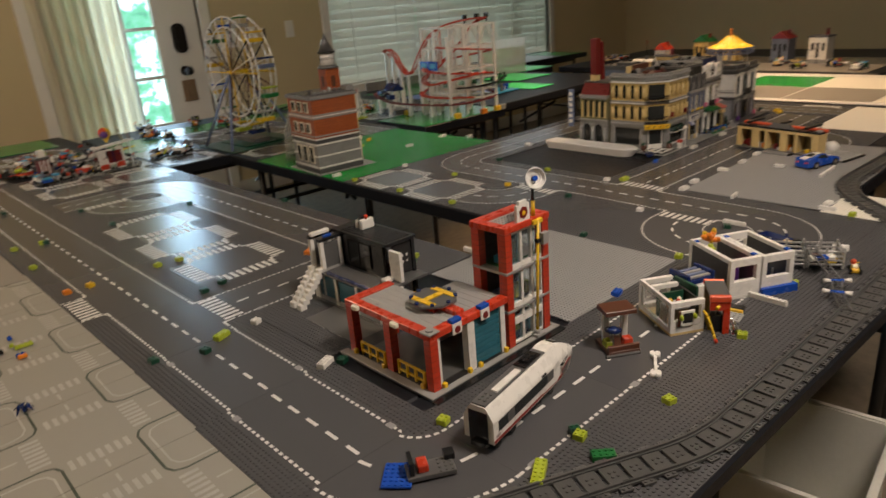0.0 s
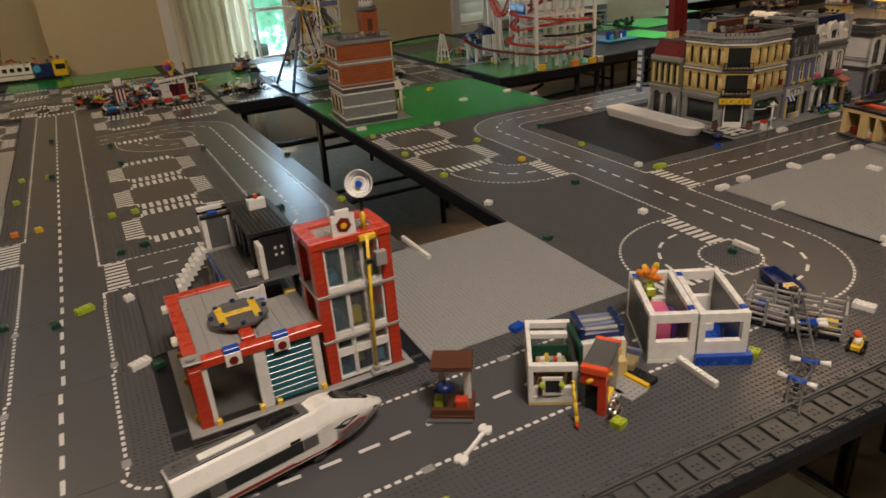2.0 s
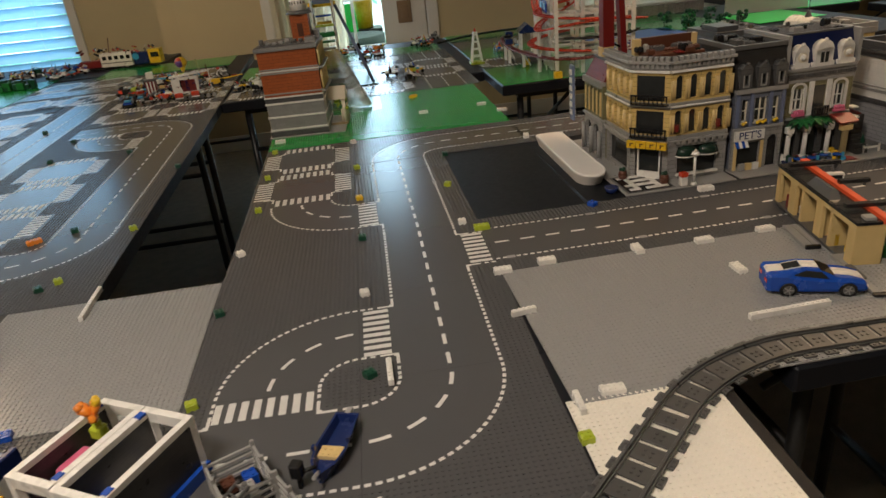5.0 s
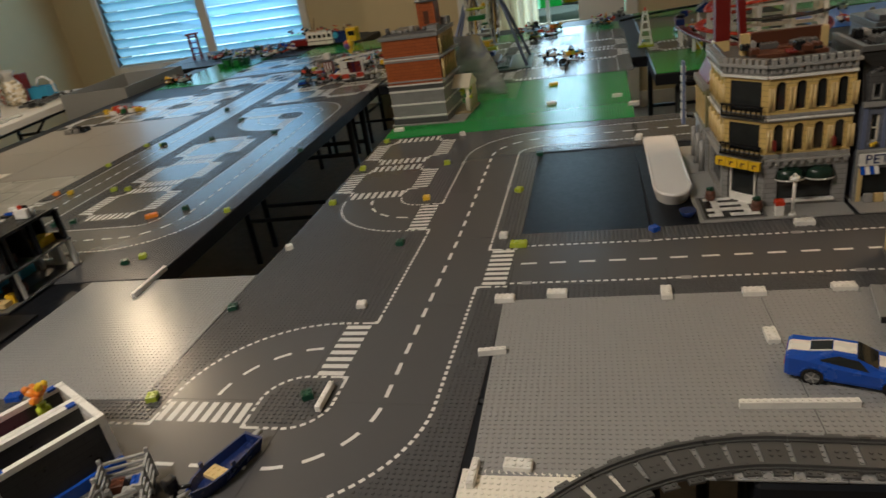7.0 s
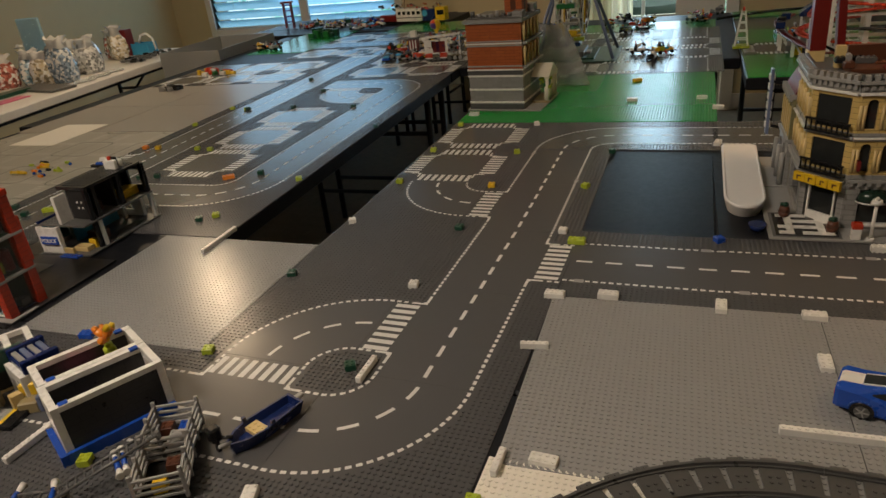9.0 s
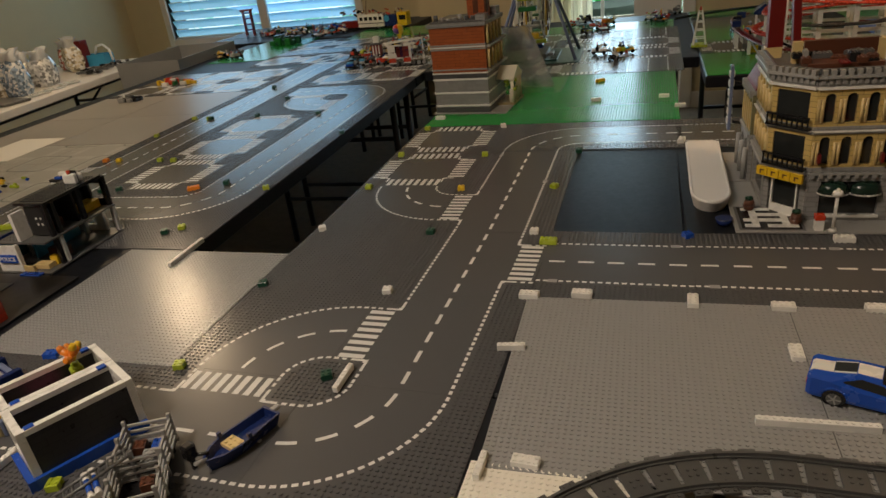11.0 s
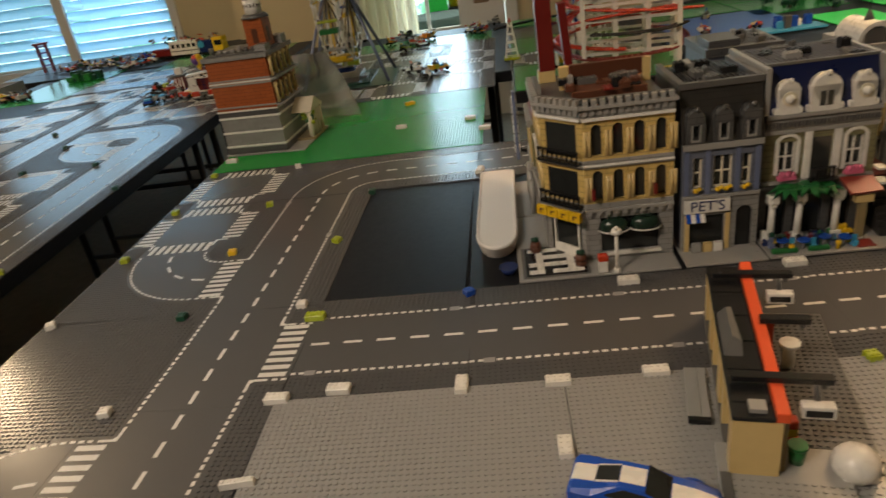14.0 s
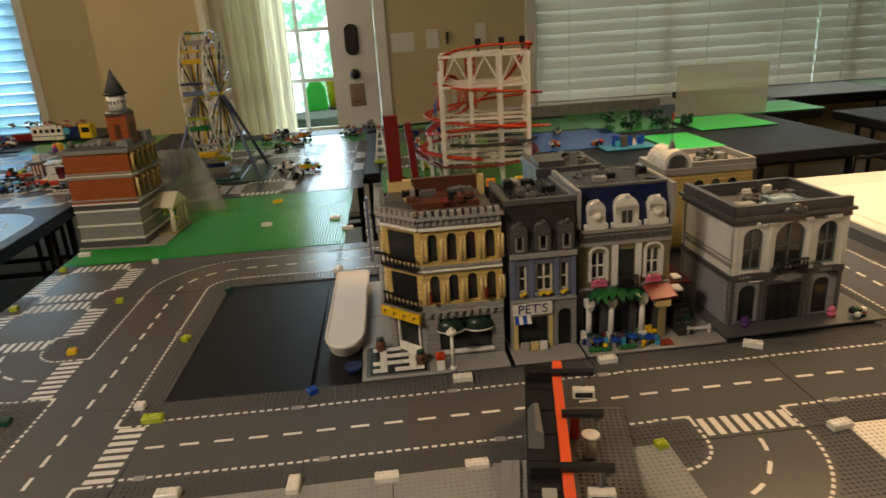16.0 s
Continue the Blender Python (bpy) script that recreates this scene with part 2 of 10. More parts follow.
M_BLUEBAG = material("pale_blue_film", (0.40, 0.62, 0.75), 0.25, trans=0.5, ior=1.05, var=0.1, bump=1.0, bump_scale=60)
M_LAMPSHADE = material("white_lamp_metal", (0.7, 0.68, 0.62), 0.4)

# ---- building helpers; places in stud units of 8 mm on the table top ----
U, TOP = 0.008, 0.74


def spot(a, b, h=0.0, rot=0.0):
    return pose(0.043 + U * a, -0.048 + U * b, TOP + U * h, 0, 0, rot)


def turned(a, b, pivot, deg):
    """A plan place swung about a pivot: tables that stand slightly askew."""
    c, s = math.cos(radians(deg)), math.sin(radians(deg))
    x, y = a - pivot[0], b - pivot[1]
    return pivot[0] + c * x - s * y, pivot[1] + s * x + c * y


class Shape:
    """Vertices and faces in stud units."""

    def __init__(self):
        self.v, self.f, self.s = [], [], []

    def _put(self, verts, faces, smooth=False):
        n = len(self.v)
        self.v += [tuple(p) for p in verts]
        self.f += [tuple(i + n for i in f) for f in faces]
        self.s += [smooth] * len(faces)
        return self

    def box(self, x0, y0, z0, x1, y1, z1, c=0.0):
        x0, x1 = min(x0, x1), max(x0, x1)
        y0, y1 = min(y0, y1), max(y0, y1)
        z0, z1 = min(z0, z1), max(z0, z1)
        c = min(c, 0.3 * min(x1 - x0, y1 - y0, z1 - z0))
        if c <= 0:
            v = [(x, y, z) for x in (x0, x1) for y in (y0, y1) for z in (z0, z1)]
            return self._put(v, [(0, 1, 3, 2), (4, 6, 7, 5), (0, 4, 5, 1), (2, 3, 7, 6), (0, 2, 6, 4), (1, 5, 7, 3)])
        v, idx = [], {}
        for i, x in enumerate((x0, x1)):
            for j, y in enumerate((y0, y1)):
                for k, z in enumerate((z0, z1)):
                    dx, dy, dz = c * (1 - 2 * i), c * (1 - 2 * j), c * (1 - 2 * k)
                    idx[i, j, k] = len(v)
                    v += [(x, y + dy, z + dz), (x + dx, y, z + dz), (x + dx, y + dy, z)]
        I = lambda i, j, k, a: idx[i, j, k] + a
        f = [(I(0, 0, 0, 0), I(0, 0, 1, 0), I(0, 1, 1, 0), I(0, 1, 0, 0)), (I(1, 0, 0, 0), I(1, 1, 0, 0), I(1, 1, 1, 0), I(1, 0, 1, 0)),
             (I(0, 0, 0, 1), I(1, 0, 0, 1), I(1, 0, 1, 1), I(0, 0, 1, 1)), (I(0, 1, 0, 1), I(0, 1, 1, 1), I(1, 1, 1, 1), I(1, 1, 0, 1)),
             (I(0, 0, 0, 2), I(0, 1, 0, 2), I(1, 1, 0, 2), I(1, 0, 0, 2)), (I(0, 0, 1, 2), I(1, 0, 1, 2), I(1, 1, 1, 2), I(0, 1, 1, 2))]
        for i in (0, 1):
            for j in (0, 1):
                q = (I(i, j, 0, 0), I(i, j, 0, 1), I(i, j, 1, 1), I(i, j, 1, 0))
                f.append(q if (i + j) % 2 else q[::-1])
                q = (I(i, 0, j, 0), I(i, 0, j, 2), I(i, 1, j, 2), I(i, 1, j, 0))
                f.append(q if (i + j) % 2 == 0 else q[::-1])
                q = (I(0, i, j, 1), I(0, i, j, 2), I(1, i, j, 2), I(1, i, j, 1))
                f.append(q if (i + j) % 2 else q[::-1])
                for k in (0, 1):
                    q = (I(i, j, k, 0), I(i, j, k, 1), I(i, j, k, 2))
                    f.append(q if (i + j + k) % 2 == 0 else q[::-1])
        return self._put(v, f)

    def cyl(self, x, y, z0, z1, r0, r1=None, n=14, caps=True):
        r1 = r0 if r1 is None else r1
        v = []
        for z, r in ((z0, r0), (z1, r1)):
            v += [(x + r * math.cos(2 * math.pi * i / n), y + r * math.sin(2 * math.pi * i / n), z) for i in range(n)]
        self._put(v, [(i, (i + 1) % n, n + (i + 1) % n, n + i) for i in range(n)], True)
        if caps:
            m = len(self.v) - 2 * n
            self.f += [tuple(m + i for i in reversed(range(n))), tuple(m + n + i for i in range(n))]
            self.s += [False, False]
        return self

    def tube(self, p, q, r, n=8, r1=None):
        p, q = Vector(p), Vector(q)
        r1 = r if r1 is None else r1
        d = (q - p).normalized()
        a = d.orthogonal().normalized()
        b = d.cross(a)
        v = []
        for o, rr in ((p, r), (q, r1)):
            v += [tuple(o + rr * (math.cos(2 * math.pi * i / n) * a + math.sin(2 * math.pi * i / n) * b)) for i in range(n)]
        self._put(v, [(i, (i + 1) % n, n + (i + 1) % n, n + i) for i in range(n)], True)
        m = len(self.v) - 2 * n
        self.f += [tuple(m + i for i in reversed(range(n))), tuple(m + n + i for i in range(n))]
        self.s += [False, False]
        return self

    def path(self, pts, r, n=6):
        for p, q in zip(pts, pts[1:]):
            self.tube(p, q, r, n)
        return self

    def beam(self, p, q, w, h):
        """A square bar from p to q."""
        p, q = Vector(p), Vector(q)
        d = (q - p).normalized()
        up = Vector((0, 0, 1)) if abs(d.z) < 0.9 else Vector((0, 1, 0))
        a = d.cross(up).normalized() * (w / 2)
        b = a.normalized().cross(d) * (h / 2)
        v = [tuple(o + i * a + j * b) for o in (p, q) for i, j in ((-1, -1), (1, -1), (1, 1), (-1, 1))]
        return self._put(v, [(3, 2, 1, 0), (4, 5, 6, 7), (0, 1, 5, 4), (1, 2, 6, 5), (2, 3, 7, 6), (3, 0, 4, 7)])

    def prism(self, poly, z0, z1):
        n = len(poly)
        v = [(x, y, z0) for x, y in poly] + [(x, y, z1) for x, y in poly]
        return self._put(v, [tuple(reversed(range(n))), tuple(range(n, 2 * n))] + [(i, (i + 1) % n, n + (i + 1) % n, n + i) for i in range(n)])

    def profile(self, poly, y0, y1):
        """A prism drawn in x and z, pushed along y."""
        n = len(poly)
        v = [(x, y0, z) for x, z in poly] + [(x, y1, z) for x, z in poly]
        return self._put(v, [tuple(range(n)), tuple(reversed(range(n, 2 * n)))] + [(i, n + i, n + (i + 1) % n, (i + 1) % n) for i in range(n)])

    def ball(self, x, y, z, r, n=10, squash=1.0):
        rings = n // 2
        v = [(x, y, z - r * squash)]
        for j in range(1, rings):
            t = math.pi * j / rings
            v += [(x + r * math.sin(t) * math.cos(2 * math.pi * i / n), y + r * math.sin(t) * math.sin(2 * math.pi * i / n), z - r * squash * math.cos(t)) for i in range(n)]
        v.append((x, y, z + r * squash))
        f = [(0, 1 + (i + 1) % n, 1 + i) for i in range(n)]
        for j in range(rings - 2):
            o = 1 + j * n
            f += [(o + i, o + (i + 1) % n, o + n + (i + 1) % n, o + n + i) for i in range(n)]
        o = 1 + (rings - 2) * n
        f += [(o + i, o + (i + 1) % n, len(v) - 1) for i in range(n)]
        return self._put(v, f, True)

    def sheet(self, poly, z=0.02):
        return self._put([(x, y, z) for x, y in poly], [tuple(range(len(poly)))])

    def studs(self, spots, z=0.0, r=0.3, h=0.21, n=8):
        ring = [(r * math.cos(2 * math.pi * (i + 0.5) / n), r * math.sin(2 * math.pi * (i + 0.5) / n)) for i in range(n)]
        for x, y in spots:
            m = len(self.v)
            self.v += [(x + p, y + q, z) for p, q in ring] + [(x + p, y + q, z + h) for p, q in ring]
            self.f += [(m + i, m + (i + 1) % n, m + n + (i + 1) % n, m + n + i) for i in range(n)] + [tuple(m + n + i for i in range(n))]
            self.s += [True] * n + [False]
        return self

    def grid_studs(self, x0, y0, x1, y1, z=0.0, keep=None, n=8):
        spots = [(x0 + 0.5 + i, y0 + 0.5 + j) for i in range(int(round(x1 - x0))) for j in range(int(round(y1 - y0)))]
        return self.studs([p for p in spots if keep is None or keep(*p)], z, n=n)

    def add(self, other, m):
        k = len(self.v)
        self.v += [tuple(m @ Vector(p)) for p in other.v]
        self.f += [tuple(i + k for i in f) for f in other.f]
        self.s += other.s
        return self

    def mesh(self, name, mat, scale=U):
        me = bpy.data.meshes.new(name)
        me.from_pydata([(x * scale, y * scale, z * scale) for x, y, z in self.v], [], self.f)
        me.polygons.foreach_set("use_smooth", self.s)
        me.materials.append(mat)
        me.update()
        return me


def shift(x, y, z=0.0, rot=0.0):
    return Matrix.Translation((x, y, z)) @ Matrix.Rotation(radians(rot), 4, "Z")


def part(name, shape, mat, parent=None, label="", kind="", scale=U):
    ob = new(name, shape.mesh(name, mat, scale) if isinstance(shape, Shape) else shape)
    if parent:
        ob.parent = parent
    return tagged(ob, label, "", "", kind)


def thing(name, m, label, category, group="", kind=""):
    ob = new(name)
    ob.empty_display_size = 0.02
    ob.matrix_world = m
    return tagged(ob, label, category, group, kind)


def solo(name, shape, mat, m, label, category, group="", kind="", scale=U):
    ob = part(name, shape, mat, None, label, kind, scale)
    ob.matrix_world = m
    return tagged(ob, "", category, group)


def words(text, size, mat, parent, m, depth=0.1, name="lettering", align="CENTER"):
    cu = bpy.data.curves.new(name, "FONT")
    cu.body, cu.size, cu.extrude, cu.align_x, cu.align_y = text, size * U, depth * U, align, "CENTER"
    tmp = new(name, cu)
    me = bpy.data.meshes.new_from_object(tmp.evaluated_get(bpy.context.evaluated_depsgraph_get()))
    bpy.data.objects.remove(tmp)
    me.materials.clear()
    me.materials.append(mat)
    ob = new(name, me)
    ob.parent = parent
    ob.matrix_basis = m
    return ob


def panel(s, x0, x1, z0, z1, holes, y0=0.0, y1=1.0, arch=False):
    """A wall from x0 to x1 pierced by holes (xa, xb, za, zb), all in one row; arched holes get a round head."""
    x = x0
    for xa, xb, za, zb in holes:
        s.box(x, y0, z0, xa, y1, z1)
        if za > z0:
            s.box(xa, y0, z0, xb, y1, za)
        if zb < z1:
            s.box(xa, y0, zb, xb, y1, z1)
        if arch:
            r, cx = (xb - xa) / 2, (xa + xb) / 2
            for sgn in (-1, 1):
                pts = [(cx + sgn * r, zb - r)] + [(cx + sgn * r * math.cos(math.radians(t)), zb - r + r * math.sin(math.radians(t))) for t in (22, 45, 68)] + [(cx, zb), (cx + sgn * r, zb)]
                s.profile(pts if sgn < 0 else pts[::-1], y0, y1)
        x = xb
    s.box(x, y0, z0, x1, y1, z1)
    return s


def brick_shape(nx, ny, height=1.2, studs=True, c=0.07):
    s = Shape().box(-nx / 2, -ny / 2, 0, nx / 2, ny / 2, height, c)
    if studs:
        s.grid_studs(-nx / 2, -ny / 2, nx / 2, ny / 2, height, n=10)
    return s

# ---- the room ----
def slab(name, x0, y0, z0, x1, y1, z1, mat, label, category="wall", kind="structure"):
    return tagged(part(name, Shape().box(x0, y0, z0, x1, y1, z1), mat, None, label, kind, 1.0), "", category)


WY, RY, CEIL = 3.93, 4.90, 2.6
LX, RX, FY = -5.0, 5.6, -3.4
slab("floor", LX - 0.2, FY - 0.2, -0.12, RX + 0.2, RY + 0.2, 0.0, M_FLOOR, "brown carpeted floor of the room", "floor")
slab("ceiling", LX - 0.2, FY - 0.2, CEIL, RX + 0.2, RY + 0.2, CEIL + 0.12, M_CEIL, "plain white painted ceiling", "ceiling")
slab("wall_west", LX - 0.15, FY, 0, LX, RY + 0.15, CEIL, M_WALL, "tan painted side wall")
slab("wall_east", RX, FY, 0, RX + 0.15, RY + 0.15, CEIL, M_WALL, "tan painted side wall lit by a warm lamp")
slab("wall_south", LX, FY - 0.15, 0, RX, FY, CEIL, M_WALL, "tan painted wall behind the tables")


def pierced(name, x0, x1, y0, y1, holes, label):
    s = panel(Shape(), x0, x1, 0, CEIL, holes, y0, y1)
    return tagged(part(name, s, M_WALL, None, label, "structure", 1.0), "", "wall")


# window wall in the recess, door wall, blind wall
pierced("wall_recess", LX, -1.52, RY, RY + 0.15, [(-4.50, -2.47, 0.60, 2.36)], "tan painted wall round a wide window")
slab("wall_return", -1.52, WY, 0, -1.40, RY + 0.15, CEIL, M_WALL, "short return of the tan wall")
pierced("wall_north", -1.40, RX, WY, WY + 0.15, [(-0.742, 0.318, 0.0, 2.08), (1.40, 4.16, 0.70, 2.20)], "tan painted wall with a glazed door and a wide window")


def window(name, x0, x1, z0, z1, y, mullions, slat_mat, pitch, tilt, lit, label):
    w = thing(name, Matrix.Translation(((x0 + x1) / 2, y, z0)), label, "window", kind="structure")
    hw, h = (x1 - x0) / 2, z1 - z0
    fr = Shape()
    for a, b, c, d in ((-hw - 0.07, -hw, -0.07, h + 0.07), (hw, hw + 0.07, -0.07, h + 0.07), (-hw, hw, -0.07, 0), (-hw, hw, h, h + 0.07)):
        fr.box(a, -0.022, c, b, 0.07, d, 0.006)
    part("window_frame", fr, M_TRIM, w, "white painted window frame", scale=1.0)
    part("window_sill", Shape().box(-hw - 0.09, -0.07, -0.10, hw + 0.09, -0.024, -0.066, 0.006), M_TRIM, w, scale=1.0)
    for mx in mullions:
        part("mullion", Shape().box(mx - 0.022, 0.062, 0, mx + 0.022, 0.11, h), M_TRIM, w, scale=1.0)
    edges = [-hw] + list(mullions) + [hw]
    for a, b in zip(edges, edges[1:]):
        pane = part("pane", Shape().box(a + 0.022, 0.10, 0.0, b - 0.022, 0.104, h), M_PANE, w, scale=1.0)
        pane.visible_shadow = False
    cuts = [-hw] + lit + [hw]
    n = int(h / pitch)
    for a, b in zip(cuts, cuts[1:]):
        s = Shape()
        c, sn = math.cos(radians(tilt)) * pitch * 0.54, math.sin(radians(tilt)) * pitch * 0.54
        L = b - a - 0.004
        s._put([(-L / 2, -c, -sn), (L / 2, -c, -sn), (L / 2, -c * 0.1, 0.003), (-L / 2, -c * 0.1, 0.003), (L / 2, c, sn), (-L / 2, c, sn),
                (-L / 2, -c, -sn - 0.003), (L / 2, -c, -sn - 0.003), (L / 2, 0, 0), (-L / 2, 0, 0), (L / 2, c, sn - 0.003), (-L / 2, c, sn - 0.003)],
               [(0, 1, 2, 3), (3, 2, 4, 5), (7, 6, 9, 8), (8, 9, 11, 10), (0, 6, 7, 1), (4, 10, 11, 5)], False)
        me = s.mesh("slat", slat_mat, 1.0)
        for i in range(n):
            ob = part("slat", me, None, w)
            ob.location = ((a + b) / 2, 0.035, 0.045 + i * pitch)
        part("head_rail", Shape().box(a + 0.006, 0.0, h - 0.05, b - 0.006, 0.06, h - 0.005, 0.004), M_TRIM, w, scale=1.0)
        part("bottom_rail", Shape().box(a + 0.006, 0.008, 0.0, b - 0.006, 0.052, 0.014, 0.004), M_TRIM, w, scale=1.0)
        for cx in (a + 0.25 * L, a + 0.75 * L):
            part("cord", Shape().tube((cx, 0.006, 0.01), (cx, 0.006, h - 0.02), 0.0015, 5), M_TRIM, w, scale=1.0)
    return w


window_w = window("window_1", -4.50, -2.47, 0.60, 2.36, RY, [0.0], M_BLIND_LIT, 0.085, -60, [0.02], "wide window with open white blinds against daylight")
part("centre_post", Shape().box(0.02, -0.03, -0.02, 0.11, -0.002, 1.78, 0.004), M_TRIM, window_w, "cream post between the two blinds", scale=1.0)
window("window_2", 1.40, 4.16, 0.70, 2.20, WY, [-0.44, 0.9], M_SLAT, 0.076, 76, [-0.44, 0.62], "wide window behind closed white blinds")

# daylight outside: a backdrop of lawn and trees that glows by its own emission
for nm, x0, x1, yy in (("backdrop", -7.5, 7.0, 9.0),):
    bd = bpy.data.materials.new("glowing_garden")
    bd.use_nodes = True
    nt = bd.node_tree
    bb = nt.nodes["Principled BSDF"]
    bco = nt.nodes.new("ShaderNodeTexCoord")
    bns = nt.nodes.new("ShaderNodeTexNoise")
    bns.inputs["Scale"].default_value, bns.inputs["Detail"].default_value, bns.inputs["Roughness"].default_value = 2.2, 8, 0.72
    nt.links.new(bco.outputs["Object"], bns.inputs["Vector"])
    brp = nt.nodes.new("ShaderNodeValToRGB")
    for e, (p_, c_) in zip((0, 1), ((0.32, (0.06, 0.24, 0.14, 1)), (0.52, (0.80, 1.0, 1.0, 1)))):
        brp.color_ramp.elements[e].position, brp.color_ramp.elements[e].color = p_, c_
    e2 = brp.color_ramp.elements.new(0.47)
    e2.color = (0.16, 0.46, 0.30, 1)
    nt.links.new(bns.outputs["Fac"], brp.inputs[0])
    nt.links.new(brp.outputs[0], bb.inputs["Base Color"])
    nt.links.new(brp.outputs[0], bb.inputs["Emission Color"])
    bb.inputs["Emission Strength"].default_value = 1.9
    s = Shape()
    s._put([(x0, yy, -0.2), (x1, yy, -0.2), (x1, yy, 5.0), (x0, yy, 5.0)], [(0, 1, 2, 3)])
    tagged(part(nm, s, bd, None, "hazy garden trees outside the glass, glowing in place of daylight", "structure", 1.0), "", "backdrop")
slab("ground", -9, RY + 0.3, -0.3, 9, 12, -0.2, material("mossy_paving", (0.10, 0.14, 0.09), 0.9, var=0.15), "mossy green patio outside the door", "ground")

# glazed door: jambs, leaf with six panes and a lock stile
door = thing("door_1", Matrix.Translation((-0.262, WY, 0)), "white glazed door beside a cream curtain", "door", kind="structure")
s = Shape()
for a, b, c, d in ((-0.56, -0.48, 0, 2.16), (0.58, 0.66, 0, 2.16), (-0.48, 0.58, 2.08, 2.16)):
    s.box(a, -0.022, c, b, 0.12, d, 0.006)
part("door_frame", s, M_TRIM, door, scale=1.0)
GX0, GX1 = -0.36, 0.27
s = Shape()
s.box(-0.475, 0.03, 0.01, GX0, 0.075, 2.075)
s.box(GX1, 0.03, 0.01, 0.575, 0.075, 2.075)
s.box(GX0, 0.03, 0.01, GX1, 0.075, 0.30)
s.box(GX0, 0.03, 1.94, GX1, 0.075, 2.075)
leaf = part("door_leaf", s, M_TRIM, door, scale=1.0)
for gx in (GX0 + (GX1 - GX0) / 3, GX0 + 2 * (GX1 - GX0) / 3):
    part("glazing_bar", Shape().box(gx - 0.011, 0.028, 0.30, gx + 0.011, 0.07, 1.94), M_TRIM, leaf, scale=1.0)
for gz in (0.63, 0.96, 1.29, 1.62):
    part("glazing_bar", Shape().box(GX0, 0.026, gz - 0.011, GX1, 0.068, gz + 0.011), M_TRIM, leaf, scale=1.0)
pn = part("pane", Shape().box(GX0, 0.05, 0.30, GX1, 0.054, 1.94), M_PANE, door, scale=1.0)
pn.visible_shadow = False
s = Shape()
for r_, y0_, y1_ in ((0.046, 0.004, 0.03), (0.034, -0.006, 0.004)):
    s.profile([(0.42 + r_ * math.cos(radians(15 * k)), (1.265 if k < 12 else 1.155) + r_ * math.sin(radians(15 * k))) for k in range(24)], y0_, y1_)
part("keypad_lock", s, M_KEYPAD, door, "dark bronze keypad lock", scale=1.0)
knob = Shape().tube((0.42, 0.03, 0.985), (0.42, -0.02, 0.985), 0.016, 12)
knob.ball(0.42, -0.045, 0.985, 0.032, 14)
knob.tube((0.42, 0.03, 0.985), (0.42, 0.02, 0.985), 0.034, 16)
part("door_knob", knob, M_KEYPAD, door, scale=1.0)
s = Shape().box(0.375, 0.018, 0.77, 0.475, 0.03, 0.92, 0.005)
s.box(0.40, 0.008, 0.80, 0.45, 0.018, 0.89, 0.005)
part("chime_plate", s, M_BRASS, door, "small worn brass door plate", scale=1.0)
for hz_ in (0.25, 1.05, 1.85):
    part("hinge", Shape().tube((-0.478, 0.024, hz_ - 0.05), (-0.478, 0.024, hz_ + 0.05), 0.008, 8), M_KEYPAD, door, scale=1.0)

# curtain with folds on a rod
s = Shape()
n, x0, x1 = 90, -0.76, -0.25
vs = []
for k, z in enumerate((0.06, 0.6, 1.2, 1.7, 2.2)):
    for i in range(n + 1):
        t = i / n
        squeeze = 0.93 + 0.03 * k
        fold = 0.030 * math.sin(t * 46 + 0.35 * k) + 0.016 * math.sin(t * 97 + 1.1 * k)
        vs.append(((x0 + x1) / 2 + (t - 0.5) * (x1 - x0) * squeeze, fold, z))
fs = [(k * (n + 1) + i, k * (n + 1) + i + 1, (k + 1) * (n + 1) + i + 1, (k + 1) * (n + 1) + i) for k in range(4) for i in range(n)]
s._put(vs, fs, True)
cur = thing("curtain", Matrix.Translation((0, WY - 0.09, 0)), "cream cloth curtain gathered in folds beside the door", "curtain")
c_ob = part("cloth", s, M_CURTAIN, cur, scale=1.0)
sol = c_ob.modifiers.new("thickness", "SOLIDIFY")
sol.thickness = 0.003
part("curtain_rod", Shape().tube((-0.98, 0, 2.23), (0.5, 0, 2.23), 0.012, 10), M_KEYPAD, cur, scale=1.0)
for cx in (-1.0, 0.52):
    part("finial", Shape().ball(cx, 0, 2.23, 0.028, 10), M_KEYPAD, cur, scale=1.0)

# switch plates on the wall
for i, (px, pz, pw) in enumerate(((0.50, 1.17, 0.155), (0.70, 1.18, 0.085), (1.03, 1.20, 0.075))):
    sw = thing("wall_switch", Matrix.Translation((px, WY, pz)), "white plastic switch plate on the tan wall", "switch", "wall switches")
    part("plate", Shape().box(-pw / 2, -0.007, -0.062, pw / 2, 0.0, 0.062, 0.003), M_TRIM, sw, scale=1.0)
    for k in range(2 if pw > 0.1 else 1):
        ox = (k - 0.5) * 0.06 if pw > 0.1 else 0
        part("rocker", Shape().box(ox - 0.018, -0.011, -0.033, ox + 0.018, -0.007, 0.033, 0.002), M_TRIM, sw, scale=1.0)
kh = thing("key_hook", Matrix.Translation((0.80, WY, 1.19)), "small white hook holding a key on the wall", "hook")
part("hook", Shape().tube((0, 0, 0.03), (0, -0.02, 0.03), 0.008, 8), M_TRIM, kh, scale=1.0)
part("key", Shape().box(-0.008, -0.022, -0.045, 0.008, -0.019, 0.03), M_STEEL, kh, scale=1.0)
